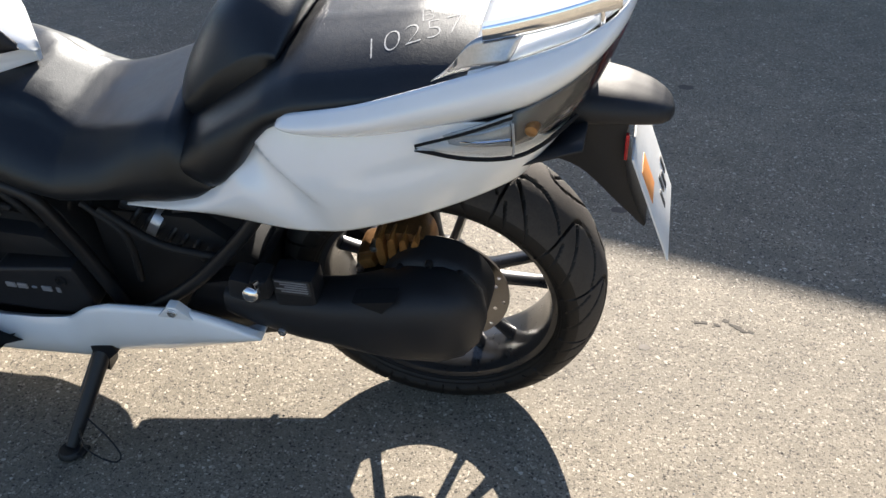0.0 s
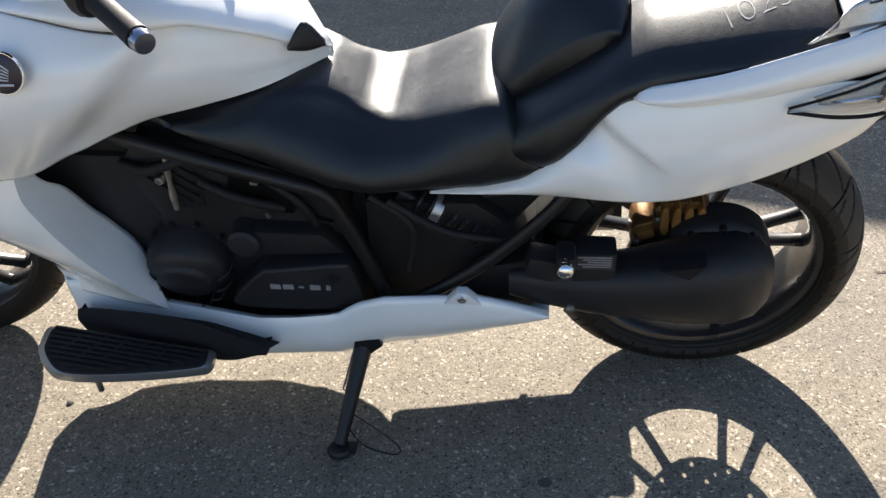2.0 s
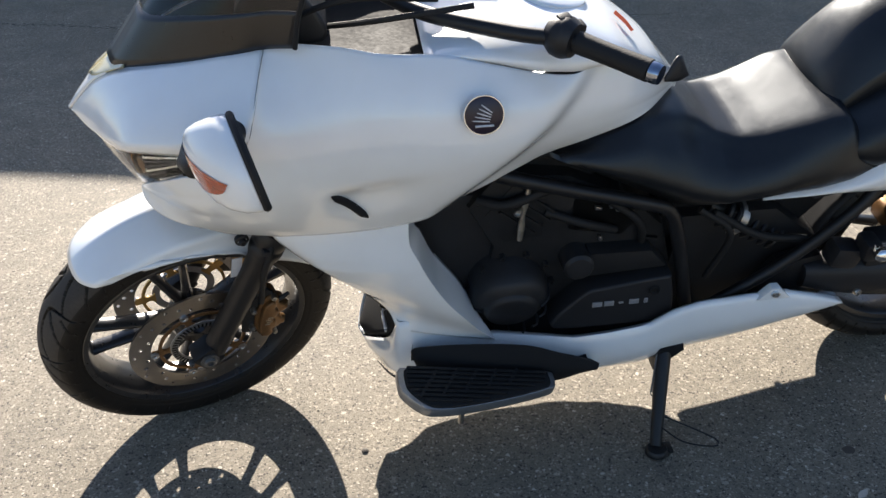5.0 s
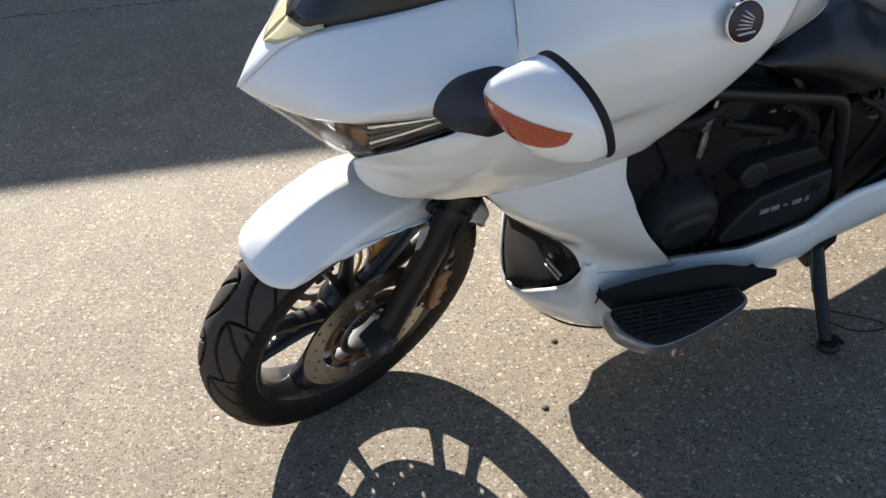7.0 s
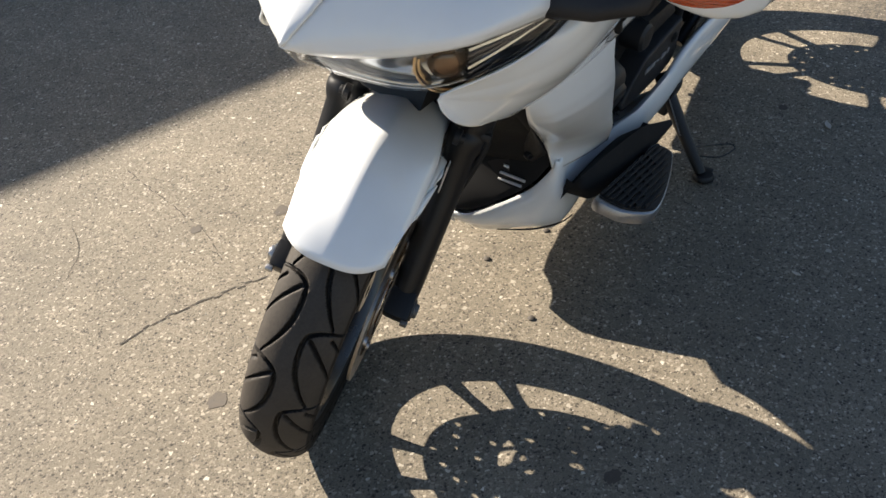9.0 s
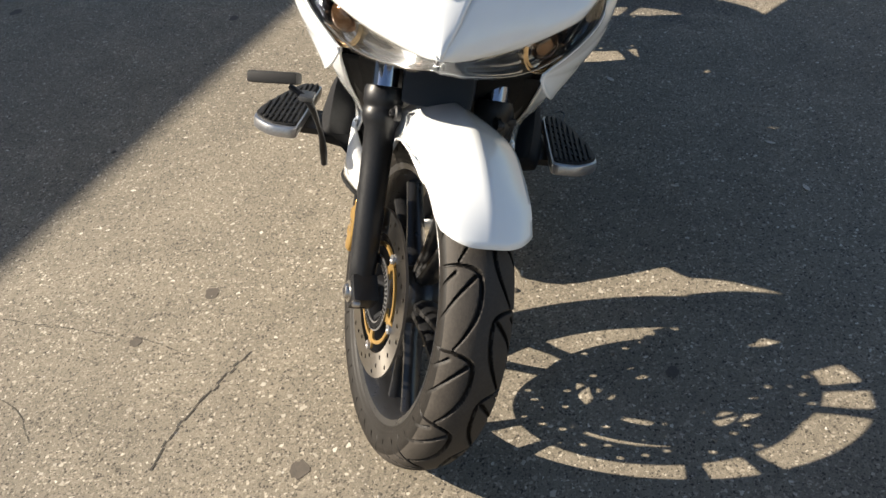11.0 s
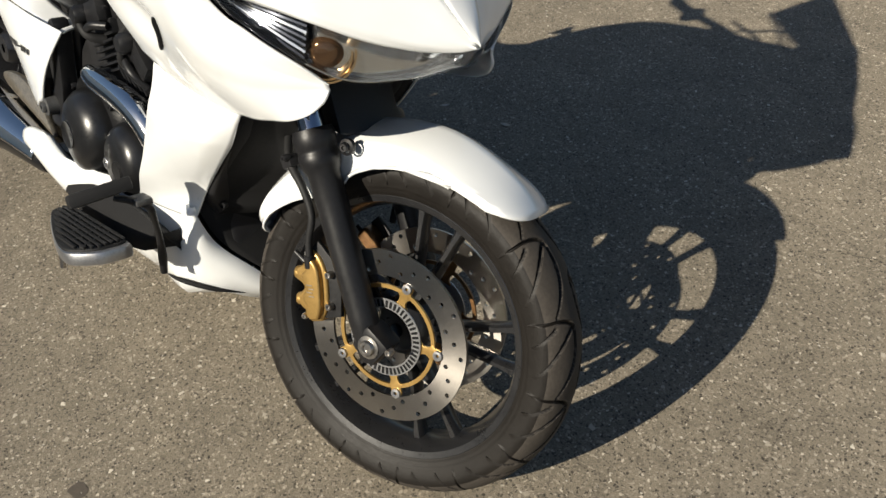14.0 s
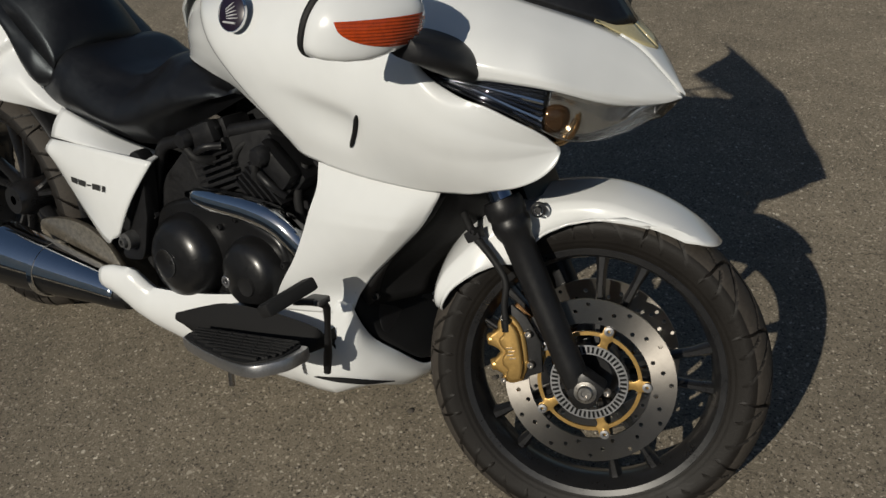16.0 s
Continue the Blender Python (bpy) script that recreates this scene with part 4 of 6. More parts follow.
def backrest():
    """A padded bolster on the front of the pillion seat: a broad front face that arches over, and flanks that sweep back to a blunt heel."""
    middle = [(-0.36, 0.69), (-0.392, 0.745), (-0.362, 0.81), (-0.318, 0.866), (-0.265, 0.897), (-0.205, 0.887), (-0.178, 0.86), (-0.215, 0.79), (-0.3, 0.71)]
    end = [(-0.366, 0.702), (-0.372, 0.725), (-0.352, 0.758), (-0.305, 0.8), (-0.255, 0.833), (-0.208, 0.852), (-0.193, 0.838), (-0.235, 0.797), (-0.31, 0.74)]
    rows = []
    for w in np.linspace(-1, 1, 61):
        f = abs(w) ** 2.3
        rows.append([(p[0], 0.038 + 0.122 * w, p[1] - 0.008 * f) for p in spline([tuple(np.array(a) * (1 - f) + np.array(b) * f) for a, b in zip(middle + middle[:1], end + end[:1])], 49)[:-1]])
    return grid(rows, close_u=True, caps=True)


part("backrest", backrest(), VINYL, bike, "black padded rider's backrest", angle=80)

# chalk writing on the pillion seat
def writing(text, size, mat, name, m, parent, depth=0.0006, slant=0.2):
    c = bpy.data.curves.new(name, "FONT")
    c.body, c.size, c.extrude, c.shear, c.align_x, c.align_y = text, size, depth, slant, "CENTER", "CENTER"
    c.offset, c.space_character = -0.03 * size, 1.0
    tmp = bpy.data.objects.new(name, c)
    scene.collection.objects.link(tmp)
    me = bpy.data.meshes.new_from_object(tmp)
    bpy.data.objects.remove(tmp)
    bm = bmesh.new()
    bm.from_mesh(me)
    bpy.data.meshes.remove(me)
    bm.transform(m)
    return part(name, bm, mat, parent, flat=True)


for text, size, at, name in (("10257", 0.06, (0.002, -0.062), "chalk_number"), ("B", 0.042, (0.014, -0.016), "chalk_letter")):
    ob = writing(text, size, CHALK, name, Matrix.Translation((*at, 0.95)) @ pose(0, 0, 0, 0, 0, 27), pillion, 0.0, 0.25)
    bm = bmesh.new()
    bm.from_mesh(ob.data)
    bmesh.ops.subdivide_edges(bm, edges=bm.edges, cuts=1)
    drape(bm, pillion, (0, 0, -1), 0.0005)
    bm.to_mesh(ob.data)
    bm.free()

# ---- tail ----
up_top = [(-0.177, -0.15, 0.785), (-0.158, -0.165, 0.803), (-0.058, -0.17, 0.828), (0.053, -0.168, 0.867), (0.156, -0.158, 0.903), (0.24, -0.135, 0.93), (0.285, -0.1, 0.948), (0.305, -0.05, 0.958), (0.31, 0.0, 0.96)]
up_low = [(-0.177, -0.15, 0.783), (-0.156, -0.17, 0.777), (-0.098, -0.175, 0.775), (0.001, -0.176, 0.793), (0.155, -0.17, 0.835), (0.225, -0.152, 0.868), (0.27, -0.11, 0.895), (0.295, -0.05, 0.912), (0.30, 0.0, 0.915)]
both("tail_rail", panel(up_top, up_low, 40, 12, 0.018), WHITE, "pearl-white upper tail panel", angle=60)
part("tail_deck", grid([[(x, y * np.interp(x, [0.1, 0.24, 0.3], [0.155, 0.13, 0.07]), np.interp(x, [0.1, 0.156, 0.24, 0.3], [0.878, 0.9, 0.93, 0.955]) + 0.012 * (1 - y * y)) for x in np.linspace(0.1, 0.303, 14)] for y in np.linspace(-1, 1, 13)]), WHITE, bike, "pearl-white tail deck", thick=0.004)
lo_top = [(-0.49, -0.13, 0.572), (-0.4, -0.142, 0.598), (-0.33, -0.152, 0.63), (-0.285, -0.158, 0.67), (-0.235, -0.16, 0.725), (-0.19, -0.155, 0.775), (-0.1, -0.17, 0.779), (0.0, -0.172, 0.797), (0.05, -0.171, 0.81), (0.15, -0.168, 0.815), (0.2, -0.155, 0.79), (0.238, -0.122, 0.8)]
lo_low = [(-0.49, -0.13, 0.567), (-0.42, -0.142, 0.577), (-0.35, -0.155, 0.588), (-0.27, -0.172, 0.6), (-0.18, -0.188, 0.605), (-0.1, -0.19, 0.612), (-0.006, -0.184, 0.64), (0.07, -0.168, 0.665), (0.13, -0.15, 0.688), (0.165, -0.138, 0.706), (0.183, -0.13, 0.725), (0.215, -0.112, 0.765)]


def tail_fold(x, z, u, v):
    """The hollow that runs back from the seat along the tail cowl."""
    line = z - (0.725 - 0.67 * (x + 0.2))
    return 0.016 * smooth(-0.008, 0.008, -line) * (1 - smooth(0.02, 0.09, -line)) * smooth(-0.36, -0.27, x) * (1 - smooth(-0.17, -0.1, x)) + 0.005 * math.exp(-((z - 0.735 - 0.3 * x) / 0.02) ** 2) * smooth(-0.1, 0.0, x)


both("tail_cowl", panel(lo_top, lo_low, 90, 44, lambda u: 0.004 + 0.018 * math.sin(math.pi * u), 1.0, tail_fold), WHITE, "pearl-white tail cowl with a folded flank", angle=60)
both("tail_filler", panel([(-0.1, -0.155, 0.778), (0.16, -0.15, 0.85), (0.27, -0.09, 0.9), (0.28, 0, 0.9)], [(-0.1, -0.15, 0.70), (0.1, -0.14, 0.72), (0.2, -0.11, 0.76), (0.25, 0, 0.78)], 20, 6, 0.0), BLACK_PLASTIC, "", 0.003)
part("tail_underside", grid([[(x, y, np.interp(x, [-0.4, -0.1, 0.1, 0.25], [0.58, 0.64, 0.71, 0.77]) - 0.02 * (1 - (y / 0.15) ** 2)) for x in np.linspace(-0.4, 0.25, 12)] for y in np.linspace(-0.15, 0.15, 9)]), BLACK_PLASTIC, bike, "black underside of the tail", thick=0.004)
la_top = [(0.032, -0.187, 0.785), (0.1, -0.188, 0.812), (0.163, -0.181, 0.838), (0.225, -0.158, 0.868), (0.268, -0.115, 0.892), (0.293, -0.05, 0.908), (0.298, 0.0, 0.911)]
la_low = [(0.032, -0.187, 0.783), (0.1, -0.19, 0.777), (0.16, -0.18, 0.777), (0.2, -0.158, 0.787), (0.24, -0.12, 0.81), (0.268, -0.05, 0.83), (0.272, 0.0, 0.832)]


def shifted(pts, dx, dy, dz):
    return [(a + dx, b + dy * min(1, -b / 0.1), c + dz) for a, b, c in pts]


lamps = both("tail_lamp", panel(la_top, la_low, 36, 10, 0.012), LENS, "clear tail lamp lens", 0)
for side, l in zip((-1, 1), lamps):
    l.visible_shadow = False
    def half(bm):
        return bm if side < 0 else mirrored(bm)
    part("lamp_bowl", half(panel(shifted(la_top[:3], 0, 0.012, -0.004), shifted(la_low[:3], 0, 0.012, 0.004), 20, 8, 0.0)), LAMP_GREY, l, "pale ribbed reflector", 0.002)
    part("lamp_smoke", half(panel(shifted(la_top[2:], -0.003, 0.012, -0.003), shifted(la_low[2:], -0.003, 0.012, 0.003), 24, 8, 0.004)), SMOKE_GLOSS, l, "dark smoked reflector", 0.002)
    part("lamp_rib", half(ribbon([(0.163, -0.186, 0.83), (0.165, -0.19, 0.8), (0.163, -0.186, 0.775)], 0.0035)), LAMP_GREY, l, thick=0.001)
    for k in (1, 4):
        f = (k + 0.5) / 6
        part("lamp_rib", half(tube([(0.05 + 0.01 * k * (k < 3), -0.172, 0.785 + 0.002 * k), (0.11, -0.178, 0.782 + 0.026 * f), (0.158, -0.174, 0.783 + 0.048 * f)], [0.001, 0.0022, 0.0026], 8, 6)), CHROME if k % 2 else LAMP_GREY, l)
    part("amber_bulb", half(lathe([(0.0, 0.018), (0.008, 0.015), (0.011, 0.0), (0.008, -0.01)], (0.185, -0.158, 0.81), (0, -1, 0), 14)), COPPER, l)
    part("trim_line", half(tube([(a, b - 0.006, c - 0.002) for a, b, c in la_low[:5]], 0.003, 30, 6)), DARK, l)
    part("trim_line", half(tube([(a, b - 0.005, c + 0.001) for a, b, c in la_top[:3]], 0.0022, 30, 6)), DARK, l)
part("stop_lamp", panel([(0.268, -0.105, 0.89), (0.29, -0.05, 0.9), (0.294, 0.0, 0.902)], [(0.25, -0.1, 0.83), (0.268, -0.05, 0.838), (0.27, 0.0, 0.84)], 12, 6, 0), DARK_RED, bike, "dark red stop lamp", thick=0.003)
# grab rails: flat polished bars on short stays
for side in (-1, 1):
    path = spline([(0.118, side * 0.13, 0.925), (0.16, side * 0.128, 0.936), (0.22, side * 0.12, 0.952), (0.286, side * 0.1, 0.969)], 20)
    rows = [[(p[0], p[1] + side * y, p[2] + z) for y, z in ((-0.007, -0.012), (0.007, -0.012), (0.009, -0.008), (0.009, 0.008), (0.006, 0.012), (-0.006, 0.012), (-0.009, 0.008), (-0.009, -0.008))] for p in path]
    rail = part("grab_rail", grid(rows, close_u=True, caps=True), CHROME, bike, "polished grab rail")
    part("rail_stay", panel([(0.075, side * 0.145, 0.882), (0.11, side * 0.135, 0.92), (0.17, side * 0.13, 0.928)], [(0.05, side * 0.152, 0.862), (0.085, side * 0.148, 0.875), (0.15, side * 0.15, 0.895)], 14, 6, 0.0), ALUMINIUM, rail, "brushed rail stay", thick=0.006)
    part("rail_bolt", tube([(0.262, side * 0.112, 0.96), (0.264, side * 0.113, 0.93)], 0.004, 4, 10), CHROME, rail)

# rear mudguard with number plate
def mudguard():
    xs = [0.15, 0.2, 0.25, 0.3, 0.335, 0.354, 0.365, 0.37]
    top = [0.802, 0.799, 0.793, 0.784, 0.774, 0.765, 0.756, 0.746]
    deep = [0.055, 0.052, 0.047, 0.04, 0.034, 0.028, 0.02, 0.01]
    half = [0.07, 0.069, 0.066, 0.058, 0.047, 0.036, 0.023, 0.008]
    rows = []
    for x, t, h, d in zip(*(np.interp(np.linspace(0, 1, 30) ** 0.8, np.linspace(0, 1, 8), c) for c in (xs, top, half, deep))):
        prof = [(0.0, t), (h * 0.5, t - 0.05 * d), (h * 0.82, t - 0.2 * d), (h * 0.97, t - 0.5 * d), (h, t - 0.7 * d), (h * 0.97, t - 0.92 * d), (h * 0.8, t - d), (0, t - d)]
        q = spline(prof, 22)
        rows.append([(x, -p[0], p[1]) for p in q[::-1]] + [(x, p[0], p[1]) for p in q[1:]])
    return grid(rows, caps=True)


guard = part("rear_mudguard", mudguard(), BLACK_PLASTIC, bike, "matt black rear mudguard")
part("plate_arm", prism([(0.17, 0.68), (0.2, 0.745), (0.3, 0.755), (0.305, 0.707), (0.314, 0.64), (0.335, 0.58), (0.35, 0.55), (0.343, 0.55), (0.3, 0.595), (0.24, 0.655)], -0.045, 0.045, 0.012, 50), BLACK_PLASTIC, guard, "matt black plate carrier")
PL = Matrix.Translation((0.352, 0.0, 0.618)) @ pose(0, 0, 0, 0, -20, 0)
def plate_piece(name, size, at, mat, label=""):
    b = box(at, size, 0.0008 if size[0] < 0.003 else 0.001)
    b.transform(PL)
    return part(name, b, mat, guard, label)
plate_piece("number_plate", (0.003, 0.18, 0.2), (0, 0, 0), PLATE_WHITE, "white number plate with plain dark bars")
for k in range(4):
    plate_piece("plate_bar", (0.0012, 0.012, 0.03), (0.0022, 0.0 + 0.024 * k, -0.05 + 0.012 * (k % 2)), DARK_PRINT)
plate_piece("plate_sticker", (0.0012, 0.05, 0.06), (0.0022, -0.045, 0.03), STICKER_ORANGE, "orange sticker")
plate_piece("plate_rim", (0.006, 0.012, 0.012), (-0.003, -0.05, -0.02), CHROME)
part("plate_reflector", box((0.308, -0.05, 0.705), (0.006, 0.008, 0.045), 0.002), RED, guard, "red side reflector")

# ---- engine, left side ----
engine = part("engine_block", prism([(-1.03, 0.26), (-1.0, 0.48), (-1.05, 0.58), (-0.99, 0.66), (-0.86, 0.64), (-0.74, 0.58), (-0.66, 0.5), (-0.63, 0.4), (-0.62, 0.26), (-0.7, 0.2), (-0.95, 0.2)], -0.1, 0.14, 0.02), ENGINE_BLACK, bike, "black engine block")
part("crank_cover", prism([(-0.885, 0.305), (-0.86, 0.34), (-0.81, 0.389), (-0.79, 0.392), (-0.66, 0.41), (-0.645, 0.4), (-0.632, 0.33), (-0.64, 0.3), (-0.7, 0.286), (-0.86, 0.287)], -0.152, -0.09, 0.012, 70, 3), BLACK_PLASTIC, engine, "black crankcase cover with plain pale marks")
part("cover_plug", lathe([(0.0, -0.001), (0.006, -0.001), (0.007, 0.002), (0.01, 0.003), (0.012, 0.0)], (-0.678, -0.1535, 0.378), (0, -1, 0), 20), DARK, engine)
part("generator_cover", lathe([(0.0, 0.07), (0.045, 0.07), (0.052, 0.066), (0.055, 0.058), (0.07, 0.05), (0.077, 0.04), (0.08, 0.02), (0.083, -0.03)], (-0.965, -0.09, 0.372), (0.0, -1, -0.3), 48), BLACK_PLASTIC, engine, "round black generator cover")
for k in range(16):
    a = 2 * math.pi * k / 16
    part("cover_rib", tube([(-0.965 + 0.06 * math.cos(a), -0.147 + 0.017 * math.sin(a), 0.355 + 0.058 * math.sin(a)), (-0.965 + 0.079 * math.cos(a), -0.128 + 0.023 * math.sin(a), 0.36 + 0.076 * math.sin(a)), (-0.965 + 0.083 * math.cos(a), -0.09 + 0.024 * math.sin(a), 0.372 + 0.08 * math.sin(a))], 0.0025, 8, 6), BLACK_PLASTIC, engine)
for k in range(10):
    a = 2 * math.pi * k / 10
    part("cover_bolt", bolt((-0.955 + 0.078 * math.cos(a), -0.105, 0.385 + 0.078 * math.sin(a)), 0.006, 0.008), ENGINE_BLACK, engine)
part("starter_cover", lathe([(0.0, 0.05), (0.024, 0.048), (0.03, 0.042), (0.032, 0.0)], (-0.835, -0.1, 0.445), (0, -1, 0.05), 28), BLACK_PLASTIC, engine)
part("gearbox_cover", prism([(-0.82, 0.41), (-0.815, 0.472), (-0.69, 0.468), (-0.65, 0.42)], -0.135, -0.08, 0.012), ENGINE_BLACK, engine)
part("cylinder", prism([(-1.02, 0.56), (-0.96, 0.64), (-0.9, 0.6), (-0.9, 0.5), (-0.98, 0.49)], -0.105, 0.1, 0.015), ENGINE_BLACK, engine, "black front cylinder")
part("cylinder", prism([(-0.87, 0.5), (-0.86, 0.6), (-0.76, 0.6), (-0.7, 0.52), (-0.74, 0.47)], -0.1, 0.1, 0.015), ENGINE_BLACK, engine, "black rear cylinder")
for k in range(4):
    part("cylinder_fin", box((-0.955 + 0.014 * k, -0.105, 0.545 + 0.014 * k), (0.09, 0.012, 0.005), 0.001, (0, 40, 0)), ENGINE_BLACK, engine)
link = part("shift_link", tube([(-0.938, -0.115, 0.632), (-0.946, -0.115, 0.57), (-0.95, -0.115, 0.508)], [0.004, 0.007, 0.004, 0.0075, 0.005], 16, 10), BRASS, engine, "worn brass linkage")
part("link_joint", tube([(-0.962, -0.115, 0.642), (-0.928, -0.115, 0.64)], 0.006, 6, 10), BRASS, link)
part("link_joint", bolt((-0.958, -0.118, 0.582), 0.009, 0.01), STEEL, link)
# small steel bars added for glints on the engine; the last is gloss black
for x, z, w, turn in ((-0.748, 0.552, 0.036, 12), (-0.776, 0.566, 0.012, 80), (-0.8, 0.563, 0.014, 10), (-0.789, 0.488, 0.012, 75), (-0.688, 0.476, 0.03, 10)):
    part("glint_bar", box((x, -0.106, z), (w, 0.008, 0.007), 0.002, (0, turn, 0)), STEEL if w < 0.03 or z > 0.5 else ENGINE_GLOSS, engine)
for a, b, c, r in (((-0.9, -0.1, 0.56), (-0.83, -0.12, 0.54), (-0.76, -0.1, 0.5), 0.009), ((-0.78, -0.11, 0.58), (-0.72, -0.12, 0.53), (-0.7, -0.1, 0.45), 0.008), ((-0.6, -0.11, 0.54), (-0.53, -0.12, 0.48), (-0.55, -0.1, 0.35), 0.007), ((-0.57, -0.11, 0.53), (-0.47, -0.12, 0.47), (-0.36, -0.11, 0.44), 0.008), ((-1.03, -0.1, 0.6), (-0.98, -0.12, 0.6), (-0.9, -0.11, 0.62), 0.01)):
    part("hose", tube([a, b, c], r, 16, 10), RUBBER_PAD, engine)
both("frame_tube", tube([(-1.02, -0.11, 0.675), (-0.987, -0.12, 0.665), (-0.863, -0.13, 0.63), (-0.718, -0.135, 0.588), (-0.673, -0.135, 0.566), (-0.645, -0.132, 0.5), (-0.618, -0.125, 0.404), (-0.592, -0.12, 0.3)], 0.014, 44, 12), BLACK_PAINT, "black frame tube", 0)
part("frame_tube", tube([(-0.55, -0.13, 0.29), (-0.417, -0.135, 0.395), (-0.3, -0.135, 0.52), (-0.24, -0.12, 0.6)], 0.0125, 24, 12), BLACK_PAINT, bike, "black rear frame tube")
part("frame_core", prism([(-0.68, 0.26), (-0.64, 0.54), (-0.45, 0.56), (-0.25, 0.62), (0.05, 0.72), (0.05, 0.66), (-0.22, 0.585), (-0.3, 0.5), (-0.45, 0.3)], -0.05, 0.05, 0.01), DARK, bike, "dark frame behind the covers")
part("rear_frame", prism([(-0.64, 0.2), (-0.62, 0.5), (-0.42, 0.5), (-0.3, 0.4), (-0.33, 0.24), (-0.45, 0.2)], -0.08, 0.1, 0.02), ENGINE_BLACK, bike, "black swing-arm pivot housing")
part("pivot_plate", prism([(-0.47, 0.3), (-0.41, 0.39), (-0.33, 0.41), (-0.29, 0.36), (-0.33, 0.3)], -0.13, -0.09, 0.008), BLACK_PAINT, bike, "black pivot plate")
# rear shock
shock = part("rear_shock", tube([(-0.56, -0.055, 0.505), (-0.39, -0.055, 0.405)], 0.017, 6, 16), BLACK_PAINT, bike, "black rear shock absorber with coil spring")
coil = []
for k in range(121):
    t, a = k / 120, 2 * math.pi * 7 * k / 120
    base = Vector((-0.545, -0.055, 0.496)).lerp(Vector((-0.405, -0.055, 0.414)), t)
    coil.append(base + 0.031 * (Vector((0.5, 0, 0.86)) * math.cos(a) + Vector((0, 1, 0)) * math.sin(a)))
part("coil_spring", tube(coil, 0.0055, 240, 8), BLACK_PAINT, shock, "black coil spring")
part("shock_collar", tube([(-0.505, -0.055, 0.473), (-0.49, -0.055, 0.464)], 0.038, 4, 20), ALUMINIUM, shock, "bright collar")

# ---- swing arm with shaft drive ----
def swing():
    rows = []
    for x, c, h, d, yc in ((-0.36, 0.36, 0.03, 0.03, -0.12), (-0.3, 0.36, 0.042, 0.04, -0.125), (-0.22, 0.358, 0.053, 0.048, -0.128), (-0.14, 0.362, 0.06, 0.056, -0.13), (-0.08, 0.37, 0.073, 0.064, -0.13), (-0.03, 0.378, 0.083, 0.068, -0.13), (0.03, 0.381, 0.085, 0.066, -0.128), (0.07, 0.378, 0.074, 0.055, -0.122), (0.094, 0.373, 0.05, 0.035, -0.115), (0.103, 0.37, 0.014, 0.01, -0.11)):
        rows.append([(x, yc + d * math.copysign(abs(math.cos(a)) ** 0.7, math.cos(a)), c + h * math.copysign(abs(math.sin(a)) ** 0.8, math.sin(a))) for a in np.linspace(0, 2 * math.pi, 32, endpoint=False)])
    return grid(rows, close_u=True, caps=True)


arm = part("swingarm", swing(), BLACK_PLASTIC, bike, "matt black shaft-drive swing arm", angle=60)
part("arm_plate", prism([(-0.105, 0.447), (-0.03, 0.462), (-0.055, 0.428)], -0.186, -0.15, 0.004), DARK, arm)
part("arm_label", box((-0.213, -0.166, 0.448), (0.064, 0.004, 0.034), 0.001, (0, 0, 0)), DARK_PRINT, arm, "dark label with pale lines")
for k in range(5):
    part("label_line", box((-0.213 + 0.004 * (k % 3), -0.1685, 0.461 - 0.0055 * k), (0.056 - 0.008 * (k % 3), 0.0012, 0.0024), 0), GREY_PRINT, arm)
part("arm_block", box((-0.213, -0.14, 0.43), (0.075, 0.05, 0.07), 0.008), BLACK_PLASTIC, arm)
part("pivot_bolt", lathe([(0.0, 0.004), (0.009, 0.003), (0.0135, -0.001), (0.015, -0.008), (0.012, -0.016), (0.009, -0.03), (0.009, -0.07)], (-0.263, -0.218, 0.475), (0, -1, 0.25), 24), CHROME, arm, "polished round pivot cap")
part("arm_neck", merge(box((-0.3, -0.15, 0.43), (0.06, 0.05, 0.05), 0.012, (0, 12, 0)), box((-0.262, -0.165, 0.455), (0.034, 0.05, 0.044), 0.01)), BLACK_PLASTIC, arm)
part("drive_flange", lathe([(0.04, 0.03), (0.082, 0.028), (0.093, 0.02), (0.098, 0.006), (0.1, -0.035)], (0.006, -0.07, 0.374), (0, -1, 0), 48), BLACK_PLASTIC, arm, "black final-drive flange")
for k in range(5):
    a = radians(20 + 35 * k)
    part("flange_bolt", bolt((0.006 + 0.09 * math.cos(a), -0.096, 0.374 + 0.09 * math.sin(a)), 0.007, 0.006), BLACK_PAINT, arm)
part("drain_bolt", bolt((-0.25, -0.17, 0.335), 0.008, 0.006), STEEL, arm)
# rear disc and caliper on the far side of the drive
part("brake_disc", disc_mesh(REAR_AXLE, -0.03, 0.09, 0.134), DISC, rear_wheel, "drilled steel brake disc", flat=True)
part("disc_carrier", lathe([(0.04, -0.002), (0.092, -0.002), (0.092, 0.002), (0.04, 0.002)], REAR_AXLE + Vector((0, -0.03, 0)), (0, 1, 0), 48, closed=True), BLACK_PAINT, rear_wheel)
cal = part("brake_caliper", prism([(-0.143, 0.385), (-0.138, 0.42), (-0.105, 0.436), (-0.098, 0.47), (-0.02, 0.478), (-0.004, 0.42), (-0.05, 0.4)], -0.045, 0.02, 0.006, 50), BRONZE_AND_SHADED_GOLD, bike, "bronze rear brake caliper")
for k in range(4):
    part("caliper_rib", prism([(-0.092 + 0.021 * k, 0.415), (-0.096 + 0.021 * k, 0.44), (-0.094 + 0.021 * k, 0.474), (-0.084 + 0.021 * k, 0.479), (-0.08 + 0.021 * k, 0.44), (-0.079 + 0.021 * k, 0.415)], -0.062, -0.02, 0.003, 24), COPPER, cal)
